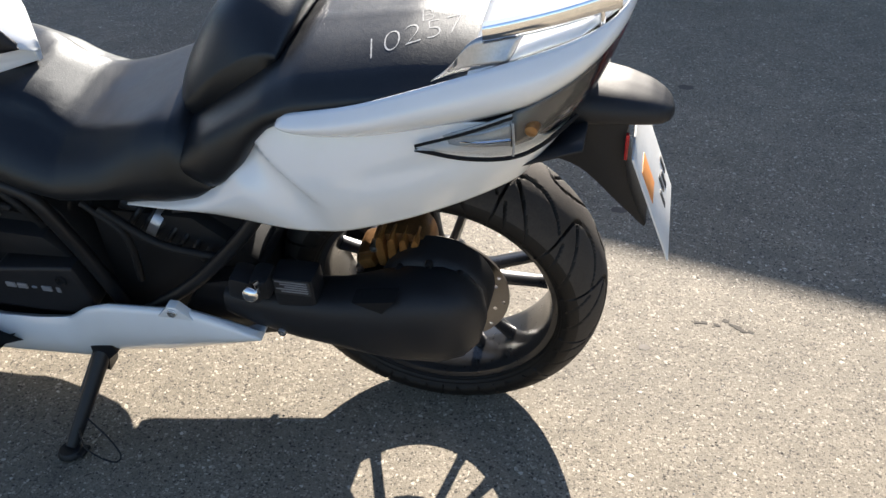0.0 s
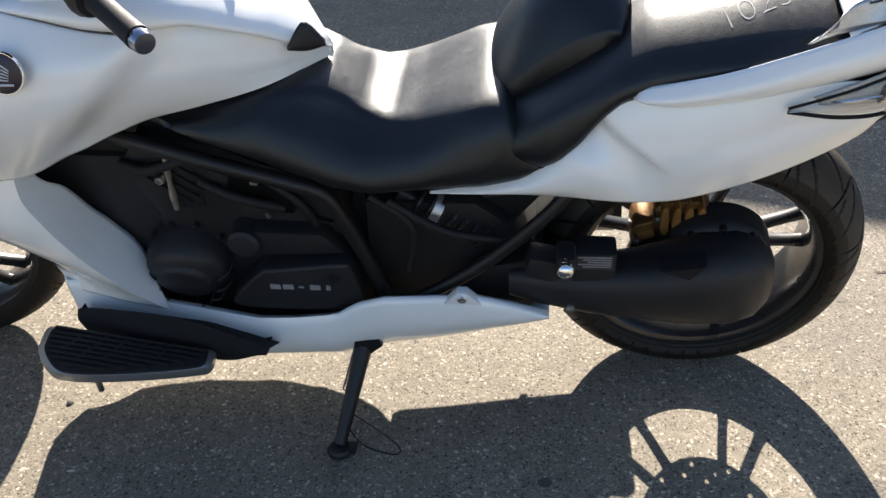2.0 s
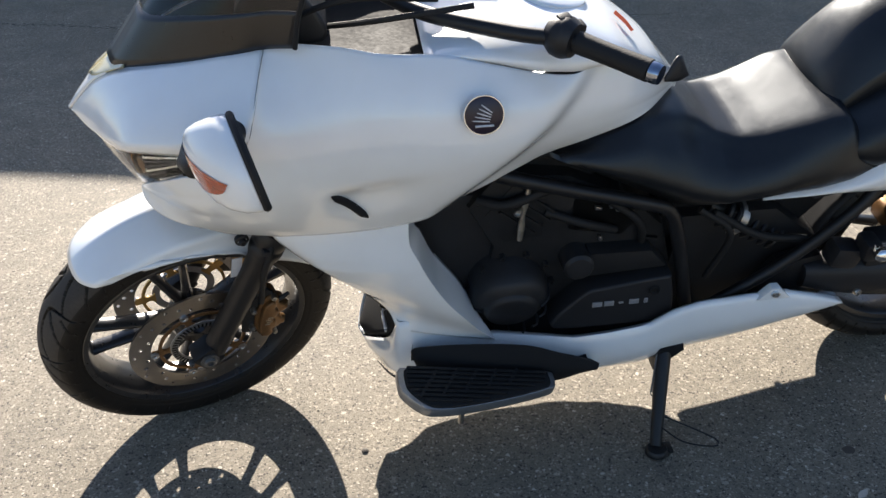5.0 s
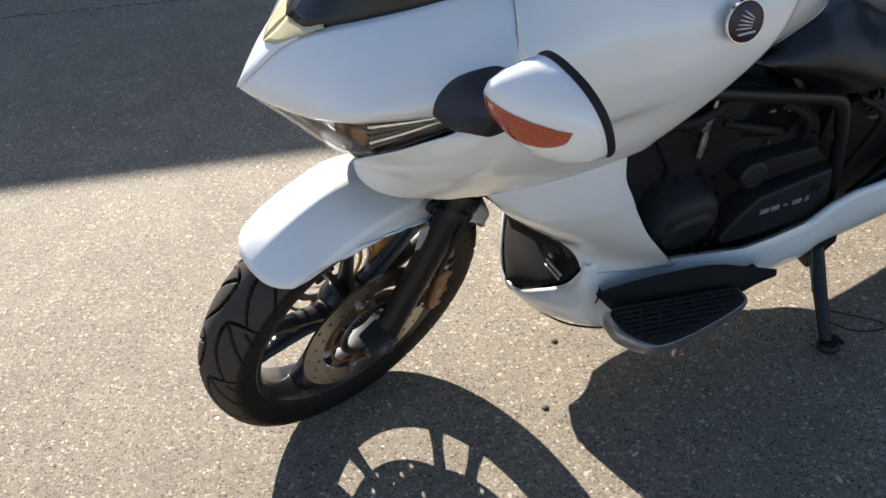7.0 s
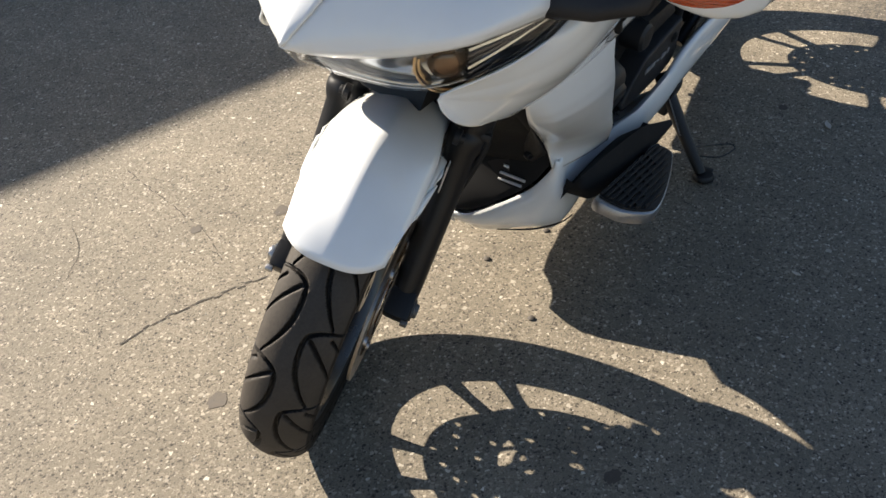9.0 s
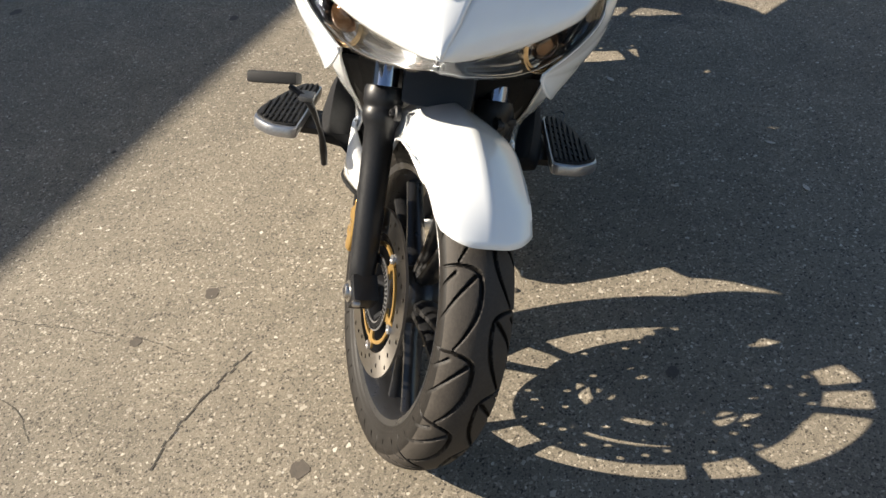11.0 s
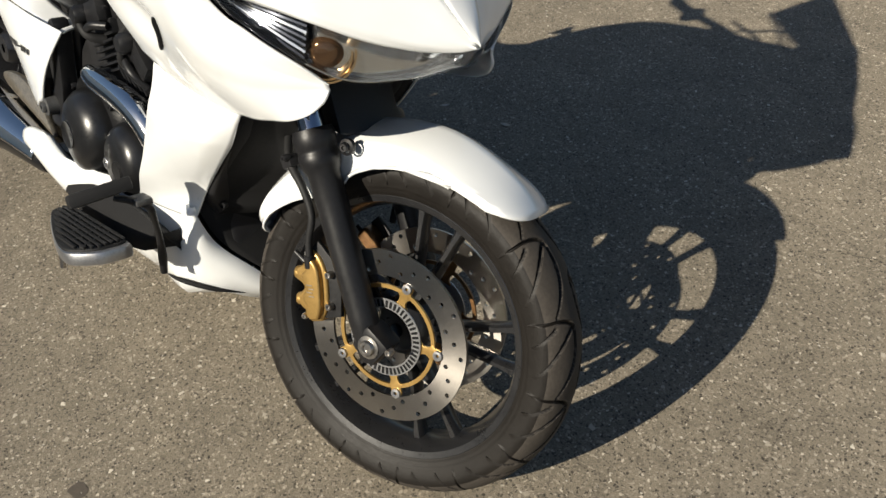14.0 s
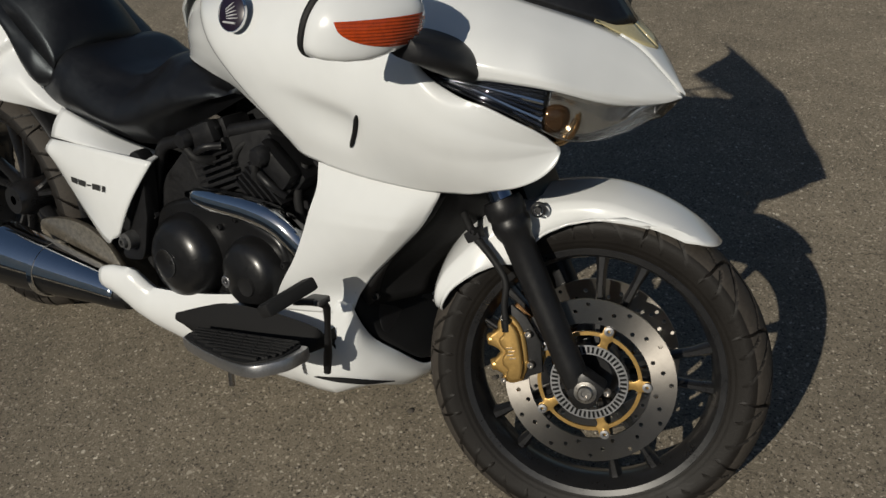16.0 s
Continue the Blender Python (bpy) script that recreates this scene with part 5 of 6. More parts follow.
part("caliper_rib", box((-0.117, -0.045, 0.412), (0.03, 0.03, 0.022), 0.005, (0, -20, 0)), COPPER, cal)
for x, z in ((-0.132, 0.398), (0.006, 0.44), (-0.1, 0.452)):
    part("caliper_bolt", bolt((x, -0.05, z), 0.008, 0.012), STEEL, cal)
part("caliper_carrier", prism([(-0.15, 0.33), (-0.14, 0.39), (-0.02, 0.42), (0.04, 0.43), (0.055, 0.36)], -0.06, -0.038, 0.006), BLACK_PAINT, bike, "black rear caliper carrier")
part("carrier_plate", box((0.016, -0.074, 0.446), (0.03, 0.006, 0.03), 0.002, (0, -8, 0)), ALUMINIUM, bike, "small grey bracket")
part("hugger", grid([[REAR_AXLE + Vector((0.325 * math.cos(a), y, 0.325 * math.sin(a))) for a in np.linspace(radians(110), radians(188), 24)] for y in np.linspace(-0.1, 0.1, 9)]), BLACK_PLASTIC, bike, "black rear hugger", thick=0.004)

# ---- side stand ----
stand = part("side_stand", tube([(-0.628, -0.135, 0.25), (-0.655, -0.225, 0.163), (-0.68, -0.313, 0.083)], [0.017, 0.0165, 0.0145, 0.012], 16, 12), BLACK_PAINT, bike, "black side stand")
part("stand_foot", merge(lathe([(0.0, 0.008), (0.02, 0.008), (0.024, 0.003), (0.024, -0.004), (0.0, -0.005)], (-0.68, -0.322, 0.078), (0, 0.21, 0.98), 20), box((-0.662, -0.318, 0.079), (0.03, 0.03, 0.008), 0.003, (-12, 0, 0))), BLACK_PAINT, stand)
part("stand_bracket", prism([(-0.66, 0.17), (-0.655, 0.235), (-0.605, 0.245), (-0.6, 0.225), (-0.625, 0.2), (-0.635, 0.165)], -0.185, -0.15, 0.004), BLACK_PAINT, stand, "black stand bracket")
part("stand_loop", tube([(-0.668, -0.29, 0.115), (-0.63, -0.33, 0.11), (-0.57, -0.345, 0.105), (-0.56, -0.33, 0.105), (-0.6, -0.3, 0.11), (-0.66, -0.27, 0.125)], 0.0018, 30, 8), BLACK_PAINT, stand, "wire toe loop")
coil = [Vector((-0.648, -0.175, 0.222)).lerp(Vector((-0.672, -0.235, 0.155)), k / 90) + 0.0065 * Vector((math.cos(0.9 * k), math.sin(0.9 * k) * 0.6, math.sin(0.9 * k) * 0.75)) for k in range(91)]
part("stand_spring", tube(coil, 0.0014, 240, 6), DULL_GREY, stand, "dull steel stand spring")

# ---- right side: covers, exhaust, pedal ----
side_cover = part("side_cover", panel([(-0.69, 0.178, 0.55), (-0.58, 0.2, 0.558), (-0.47, 0.202, 0.556), (-0.365, 0.19, 0.545)], [(-0.582, 0.203, 0.37), (-0.56, 0.205, 0.36), (-0.515, 0.2, 0.352), (-0.352, 0.192, 0.51)], 30, 16, -0.012), WHITE, bike, "pearl-white side cover with plain dark marks", thick=-0.004)
part("seat_strip", panel([(-0.665, 0.13, 0.548), (-0.57, 0.14, 0.562), (-0.47, 0.148, 0.582), (-0.37, 0.156, 0.61)], [(-0.675, 0.172, 0.54), (-0.58, 0.192, 0.55), (-0.47, 0.195, 0.552), (-0.36, 0.186, 0.55)], 20, 8, -0.006), WHITE, bike, "pearl-white strip below the seat", thick=-0.004)
for k, w in enumerate((0.024, 0.024, 0.012, 0.024, 0.009)):
    x = -0.462 - (0, 0.029, 0.053, 0.077, 0.1)[k]
    h = 0.0068 if k != 2 else 0.002
    part("mark_bar", drape(grid([[(x - w / 2, 0.3, 0.476 - h), (x + w / 2, 0.3, 0.476 - h)], [(x - w / 2 - 0.003, 0.3, 0.476 + h), (x + w / 2 - 0.003, 0.3, 0.476 + h)]]), side_cover, (0, -1, 0), 0.0065), DARK_PRINT, side_cover)
part("clutch_cover", lathe([(0.0, 0.078), (0.05, 0.076), (0.072, 0.068), (0.088, 0.05), (0.094, 0.03), (0.096, 0.0)], (-0.757, 0.138, 0.352), (0, 1, 0.05), 48), ENGINE_GLOSS, engine, "glossy black clutch cover")
part("clutch_disc", lathe([(0.0, 0.0), (0.026, 0.0), (0.03, 0.002), (0.032, -0.004)], (-0.742, 0.216, 0.35), (0, 1, 0.05), 30), ENGINE_GLOSS, engine)
part("timing_cover", lathe([(0.0, 0.065), (0.05, 0.062), (0.066, 0.05), (0.075, 0.03), (0.078, 0.0)], (-0.952, 0.142, 0.365), (0, 1, 0.05), 44), ENGINE_GLOSS, engine, "round black timing cover")
part("timing_plug", bolt((-0.907, 0.2, 0.349), 0.013, 0.006, (0, 1, 0)), ALUMINIUM, engine)
part("timing_disc", lathe([(0.0, 0.0), (0.016, 0.0), (0.02, 0.003), (0.022, -0.002)], (-0.967, 0.207, 0.356), (0, 1, 0), 24), DARK, engine)
part("side_case", prism([(-1.04, 0.36), (-1.02, 0.44), (-0.95, 0.468), (-0.87, 0.478), (-0.76, 0.478), (-0.67, 0.44), (-0.645, 0.37), (-0.67, 0.29), (-0.74, 0.255), (-0.86, 0.26), (-0.97, 0.285)], 0.12, 0.158, 0.012, 60, 3), ENGINE_GLOSS, engine, "glossy black engine side case")
for x, z in ((-1.028, 0.4), (-0.9, 0.466), (-0.845, 0.29), (-0.655, 0.42), (-0.855, 0.44)):
    part("case_bolt", bolt((x, 0.16, z), 0.007, 0.006, (0, 1, 0)), BLACK_PAINT, engine)
part("cover_web", prism([(-0.9, 0.31), (-0.87, 0.42), (-0.9, 0.46), (-1.05, 0.45), (-1.05, 0.33), (-0.98, 0.28)], 0.1, 0.15, 0.012), ENGINE_GLOSS, engine)
def tilted(bm, at, turn):
    bm.transform(Matrix.Translation(at) @ pose(0, 0, 0, 0, turn, 0))
    return bm


for at, turn in (((-0.99, 0.11, 0.56), -38), ((-0.845, 0.11, 0.575), 24)):
    head = part("cylinder_head", tilted(merge(box((0, 0, 0.05), (0.12, 0.07, 0.045), 0.012), box((0, 0.01, 0.02), (0.105, 0.07, 0.03), 0.006)), at, turn), BLACK_PAINT, engine, "rough black cylinder head")
    for k in range(5):
        part("cylinder_fin", tilted(box((0, 0.012, -0.06 + 0.014 * k), (0.108, 0.075, 0.005), 0.001), at, turn), BLACK_PAINT, engine)
    for k in range(4):
        part("head_bolt", tilted(bolt((-0.045 + 0.03 * k, 0.045, 0.03 if k % 2 else 0.055), 0.006, 0.005, (0, 1, 0)), at, turn), BLACK_PAINT, engine)
    part("head_cover", tilted(merge(box((0.0, 0.045, 0.052), (0.1, 0.04, 0.05), 0.018), lathe([(0.0, 0.03), (0.014, 0.029), (0.019, 0.022), (0.02, 0.0)], (0.025, 0.055, 0.055), (0, 1, 0), 20), tube([(-0.05, 0.05, 0.02), (-0.02, 0.07, 0.028), (0.03, 0.066, 0.02)], 0.008, 12, 10)), at, turn), BLACK_PAINT, engine, "rounded black head cover")
    part("plug_cap", tilted(tube([(0.0, 0.04, 0.0), (0.01, 0.07, 0.015), (0.03, 0.075, 0.05)], [0.011, 0.009, 0.006], 12, 10), at, turn), RUBBER_PAD, engine)
for a, b, c, r in (((-0.95, 0.12, 0.64), (-0.9, 0.14, 0.6), (-0.88, 0.13, 0.53), 0.008), ((-0.8, 0.12, 0.63), (-0.76, 0.135, 0.57), (-0.78, 0.13, 0.5), 0.009), ((-0.62, 0.12, 0.52), (-0.6, 0.13, 0.42), (-0.56, 0.125, 0.3), 0.01), ((-1.06, 0.12, 0.6), (-1.05, 0.135, 0.54), (-1.06, 0.13, 0.46), 0.009), ((-0.93, 0.11, 0.48), (-0.86, 0.14, 0.47), (-0.8, 0.12, 0.5), 0.007)):
    part("hose", tube([a, b, c], r, 16, 10), RUBBER_PAD, engine)
part("exhaust_guard", tube([(-0.785, 0.175, 0.5), (-0.86, 0.185, 0.507), (-0.98, 0.185, 0.509), (-1.05, 0.18, 0.495), (-1.1, 0.17, 0.45), (-1.12, 0.15, 0.4)], [0.008, 0.021, 0.024, 0.025, 0.0255, 0.0265, 0.0275, 0.028, 0.0275, 0.026], 64, 20), CHROME, bike, "chrome exhaust heat guard")
part("exhaust_pipe", tube([(-1.1, 0.14, 0.42), (-1.06, 0.12, 0.3), (-0.9, 0.12, 0.24), (-0.72, 0.17, 0.235), (-0.57, 0.216, 0.246)], 0.022, 30, 14), ENGINE_BLACK, bike)
part("exhaust_chamber", prism([(-0.56, 0.19), (-0.56, 0.28), (-0.3, 0.3), (-0.3, 0.205), (-0.37, 0.185), (-0.46, 0.18)], -0.07, 0.11, 0.015), ENGINE_BLACK, bike, "black exhaust chamber ahead of the rear wheel")
AXIS = Vector((1, 0.07, 0.02)).normalized()
SIL = [(0.0, -0.02), (0.03, -0.02), (0.036, 0.0), (0.043, 0.08), (0.054, 0.18), (0.066, 0.29), (0.075, 0.4), (0.077, 0.43), (0.07, 0.445), (0.045, 0.447), (0.043, 0.42), (0.0, 0.415)]
muff = part("silencer", lathe(SIL, (-0.585, 0.212, 0.234), AXIS, 40), ENGINE_GLOSS, bike, "dark steel silencer widening to the rear")
rows = []
for d in np.linspace(0.0, 0.4, 30):
    c = Vector((-0.585, 0.212, 0.234)) + AXIS * float(d)
    r = float(np.interp(d, [p[1] for p in SIL[2:8]], [p[0] for p in SIL[2:8]])) + 0.005
    rows.append([tuple(c + r * Vector((0, math.sin(a), math.cos(a)))) for a in np.linspace(-0.35, 1.45, 18)])
part("silencer_guard", grid(rows), CHROME, muff, "chrome silencer guard", thick=0.003)
part("guard_band", lathe([(0.063, 0.235), (0.066, 0.236), (0.068, 0.25), (0.065, 0.251)], (-0.585, 0.212, 0.234), AXIS, 40), CHROME, muff)
part("pipe_bracket", prism([(-0.56, 0.27), (-0.5, 0.33), (-0.42, 0.355), (-0.33, 0.35), (-0.25, 0.325), (-0.28, 0.3), (-0.42, 0.285)], 0.175, 0.19, 0.005, 40), BRASS, bike, "worn polished bracket above the silencer")
part("peg_bolt", merge(bolt((-0.602, 0.206, 0.362), 0.012, 0.012, (0, 1, 0)), lathe([(0.012, 0.006), (0.019, 0.004), (0.021, -0.02)], (-0.602, 0.204, 0.362), (0, 1, 0), 24)), DULL_GREY, bike, "grey peg bolt")
part("peg_plate", prism([(-0.655, 0.42), (-0.63, 0.33), (-0.6, 0.31), (-0.555, 0.31), (-0.575, 0.36), (-0.61, 0.44), (-0.62, 0.55), (-0.66, 0.55)], 0.15, 0.185, 0.006, 50), BLACK_PAINT, bike, "black frame plate beside the side cover")
pedal = part("brake_pedal", box((-1.202, 0.329, 0.449), (0.036, 0.105, 0.024), 0.007, (-10, 28, -12)), RUBBER_PAD, bike, "black rubber-covered brake pedal")
part("pedal_arm", tube([(-1.185, 0.3, 0.424), (-1.205, 0.272, 0.418), (-1.216, 0.255, 0.408), (-1.211, 0.246, 0.385), (-1.2, 0.235, 0.34), (-1.193, 0.229, 0.3), (-1.186, 0.226, 0.25)], [0.006, 0.007, 0.007, 0.0055, 0.0065, 0.0085, 0.007], 30, 10), BLACK_PAINT, pedal)
part("pedal_lug", box((-1.203, 0.262, 0.417), (0.04, 0.03, 0.012), 0.004, (0, 10, 0)), DULL_GREY, pedal, "worn grey pedal lug")

# ---- headlights ----
lens_parts = both("headlight", panel(BEAK, LENS_LOW, 60, 10, lambda u: 0.006 * math.sin(math.pi * u)), LENS, "clear headlight lens", 0)
for side, l in zip((-1, 1), lens_parts):
    l.visible_shadow = False
    def half(bm):
        return bm if side < 0 else mirrored(bm)
    inner_top = [(a + 0.016, b * 0.93, c + 0.002) for a, b, c in BEAK]
    inner_low = [(a + 0.014, b * 0.93, c + 0.003) for a, b, c in LENS_LOW]
    part("lamp_housing", half(panel(inner_top[4:], inner_low[5:], 40, 8, -0.01)), LAMP_DARK, l, "dark chromed headlight housing", -0.002)
    part("lamp_shell", half(panel(inner_top[:5], inner_low[:6], 40, 8, -0.008)), LAMP_BRIGHT, l, "silvered headlight shell", -0.002)
    part("lamp_floor", half(panel([(a + 0.002, b * 0.985, c + 0.002) for a, b, c in LENS_LOW[:6]], inner_low[:6], 40, 5, 0.0)), LAMP_BRIGHT, l, "silvered headlight tray", -0.002)
    part("lamp_floor", half(panel([(a + 0.002, b * 0.99, c + 0.001) for a, b, c in LENS_LOW[5:]], inner_low[5:], 30, 4, 0.0)), LAMP_DARK, l, "dark chromed tray", -0.002)
    part("lamp_bowl", half(lathe([(0.004, -0.03), (0.02, -0.026), (0.031, -0.01), (0.036, 0.01)], (-1.577, -0.141, 0.77), (-0.8, -0.6, 0.05), 28)), LAMP_GOLD, l, "golden reflector bowl")
    part("lamp_glass", half(lathe([(0.0, 0.009), (0.014, 0.007), (0.022, 0.001), (0.026, -0.012)], (-1.586, -0.148, 0.775), (-0.8, -0.6, 0.05), 28)), SMOKE_LENS, l, "round projector glass")
    part("lamp_fin", half(panel([(-1.665, -0.012, 0.784), (-1.648, -0.06, 0.786), (-1.625, -0.1, 0.793)], [(-1.652, -0.01, 0.76), (-1.628, -0.055, 0.742), (-1.605, -0.09, 0.742)], 12, 6, 0.0)), SILVERED, l, "bright inner reflector", 0.002)
    for k in range(7):
        f = k / 6
        part("lamp_strip", half(tube([(-1.575, -0.168 - 0.004 * f, 0.816 - 0.05 * f), (-1.535, -0.192, 0.822 - 0.036 * f), (-1.49, -0.212, 0.826 - 0.016 * f), (-1.45, -0.223, 0.828 - 0.006 * f)], [0.0042, 0.004, 0.0032, 0.0018], 12, 8)), CHROME if k in (2, 5) else LAMP_DARK, l)
    for f, r in ((0.0, 0.038), (0.5, 0.034)):
        part("lamp_ring", half(lathe([(r, 0.0), (r + 0.003, 0.002), (r + 0.003, 0.008), (r, 0.009)], (-1.579 + 0.004 * f, -0.143, 0.771), (-0.8, -0.6, 0.05), 36, closed=True)), LAMP_GOLD, l)
    for k in range(3):
        part("lamp_fin", half(panel([(-1.64 + 0.012 * k, -0.05 - 0.016 * k, 0.79), (-1.615 + 0.012 * k, -0.05 - 0.016 * k, 0.792)], [(-1.635 + 0.012 * k, -0.052 - 0.016 * k, 0.748), (-1.605 + 0.012 * k, -0.052 - 0.016 * k, 0.745)], 6, 6, 0.006)), CHROME if k == 1 else SILVERED, l, thick=0.002)
part("chin", grid([[(-1.6 + 5 * y * y, y, 0.757 - 0.1 * abs(y)) if r == 0 else (-1.5 + 0.3 * abs(y), y, 0.738) for y in np.linspace(-0.105, 0.105, 15)] for r in (0, 1)]), BLACK_PLASTIC, bike, "black underside of the nose", thick=0.004)
part("nose_liner", box((-1.42, 0, 0.78), (0.22, 0.34, 0.16), 0.03), DARK, bike, "dark structure behind the headlights")
part("steering_head", prism([(-1.5, 0.6), (-1.36, 0.6), (-1.2, 0.9), (-1.34, 0.92)], -0.06, 0.06, 0.012), BLACK_PAINT, bike, "black steering head")
for z0 in (0.66, 0.88):
    t = (z0 - STEM_FOOT.z) / STEM.z
    c = STEM_FOOT + STEM * t
    part("fork_yoke", steered(box((c.x - 0.02, 0, c.z), (0.09, 0.27, 0.035), 0.01, (0, 28.5, 0))), BLACK_PAINT, bike, "black fork yoke")
part("position_lamp", panel([(-1.672, 0.0, 0.862), (-1.655, -0.03, 0.872), (-1.6, -0.066, 0.902)], [(-1.628, 0.0, 0.897), (-1.615, -0.03, 0.9), (-1.595, -0.06, 0.905)], 14, 6, 0.004), CREAM_LENS, bike, "cream position lamp lens", thick=0.003)
part("position_lamp", mirrored(panel([(-1.672, 0.0, 0.862), (-1.655, -0.03, 0.872), (-1.6, -0.066, 0.902)], [(-1.628, 0.0, 0.897), (-1.615, -0.03, 0.9), (-1.595, -0.06, 0.905)], 14, 6, 0.004)), CREAM_LENS, bike, "cream position lamp lens", thick=0.003)

# ---- windscreen and cockpit ----
scr_base = [(-1.634, 0.0, 0.896), (-1.608, -0.054, 0.898), (-1.502, -0.114, 0.929), (-1.422, -0.147, 0.953), (-1.366, -0.166, 0.97), (-1.318, -0.192, 0.982)]
scr_top = [(-1.17, 0.0, 1.255), (-1.16, -0.06, 1.253), (-1.145, -0.13, 1.246), (-1.135, -0.19, 1.238), (-1.125, -0.225, 1.232), (-1.115, -0.245, 1.225)]
def between(f):
    return [tuple(np.array(a) * (1 - f) + np.array(b) * f + np.array((-0.05 * math.sin(math.pi * f), 0, 0.012 * math.sin(math.pi * f)))) for a, b in zip(scr_base, scr_top)]
both("screen_base", panel(between(0.22), scr_base, 30, 8, 0.0), ENGINE_GLOSS, "glossy black windscreen base", 0.004)
for side in (-1, 1):
    bm = grid([spline(between(f), 30) for f in np.linspace(0.22, 1.0, 18)])
    ob = part("windscreen", bm if side < 0 else mirrored(bm), SMOKE, bike, "smoked windscreen", angle=60)
part("screen_edge", tube([tuple(p) for p in [between(f)[-1] for f in np.linspace(0, 1, 8)]], 0.004, 20, 8), RUBBER_PAD, bike, "black screen edging")
part("screen_edge", mirrored(tube([tuple(p) for p in [between(f)[-1] for f in np.linspace(0, 1, 8)]], 0.004, 20, 8)), RUBBER_PAD, bike, "black screen edging")
part("dash_panel", grid([[(x, y * np.interp(x, [-1.6, -1.5, -1.366, -1.19, -1.1], [0.06, 0.1, 0.152, 0.182, 0.186]), np.interp(x, [-1.6, -1.4, -1.25, -1.1], [0.9, 0.95, 0.93, 0.925]) - 0.02 * (1 - y * y)) for x in np.linspace(-1.6, -1.1, 16)] for y in np.linspace(-1, 1, 13)]), DARK, bike, "black dash panel", thick=0.004)
pod = part("instrument_pod", prism([(-1.42, 0.94), (-1.4, 1.01), (-1.34, 1.035), (-1.29, 1.0), (-1.28, 0.94)], -0.1, 0.1, 0.02, 40, 3), BLACK_PLASTIC, bike, "black instrument pod")
part("dial_glass", box((-1.308, 0, 1.015), (0.05, 0.16, 0.004), 0.002, (0, 42, 0)), ENGINE_GLOSS, pod)
for side in (-1, 1):
    hb = [(-1.188, side * 0.03, 0.985), (-1.15, side * 0.12, 0.997), (-1.06, side * 0.22, 1.008), (-0.985, side * 0.286, 1.015), (-0.93, side * 0.39, 1.024)]
    bar = part("handlebar", steered(tube(hb, 0.0125, 30, 12)), BLACK_PAINT, bike, "black handlebar")
    d = (Vector(hb[4]) - Vector(hb[3])).normalized()
    g0, g1 = Vector(hb[3]), Vector(hb[4])
    part("grip", steered(tube([g0, g1], [0.0175, 0.0165, 0.0165, 0.0175], 10, 18)), RUBBER_PAD, bar, "black rubber grip")
    part("bar_end", steered(tube([g1 + d * 0.002, g1 + d * 0.018], [0.016, 0.0165, 0.0145], 6, 20)), DARK_CHROME, bar, "dark metal bar end")
    s0 = g0 - d * 0.005
    part("switch_box", steered(tube([s0 - d * 0.045, s0 - d * 0.03, s0 - d * 0.005, s0], [0.022, 0.032, 0.033, 0.026], 12, 16)), BLACK_PLASTIC, bar, "black switch box")
    part("switch", steered(box(tuple(s0 - d * 0.02 + Vector((0.024, 0, 0.012))), (0.016, 0.02, 0.014), 0.003)), BLACK_PLASTIC, bar)
    part("switch", steered(box(tuple(s0 - d * 0.03 + Vector((0.006, 0, 0.027))), (0.02, 0.016, 0.012), 0.003)), BLACK_PLASTIC, bar)
    if side > 0:
        part("lever", steered(tube([s0 - d * 0.03 + Vector((-0.025, 0, 0)), g0 + Vector((-0.06, side * 0.03, 0.0)), g1 + Vector((-0.06, side * 0.02, 0.002))], [0.008, 0.006, 0.0065], 16, 10)), BLACK_PAINT, bar, "black hand lever")
    if side > 0:
        part("reservoir", steered(lathe([(0.0, 0.02), (0.02, 0.02), (0.022, 0.016), (0.022, -0.014), (0.0, -0.014)], tuple(s0 - d * 0.06 + Vector((-0.03, 0, 0.02))), (0, 0, 1), 24)), BLACK_PLASTIC, bar)
part("cable_clip", tube([(-1.055, -0.13, 0.985), (-1.06, -0.135, 0.965)], 0.006, 6, 10), material("teal_clip", (0.1, 0.35, 0.42), 0.4), bike, "teal cable clip")
for a, b, c in (((-1.1, -0.1, 1.0), (-1.25, -0.15, 1.03), (-1.38, -0.09, 0.95)), ((-1.05, -0.15, 1.01), (-1.2, -0.12, 0.98), (-1.3, -0.03, 0.93)), ((-1.0, 0.2, 1.05), (-1.2, 0.15, 1.03), (-1.36, 0.06, 0.95))):
    part("cable", tube([a, b, c], 0.005, 20, 8), RUBBER_PAD, bike)

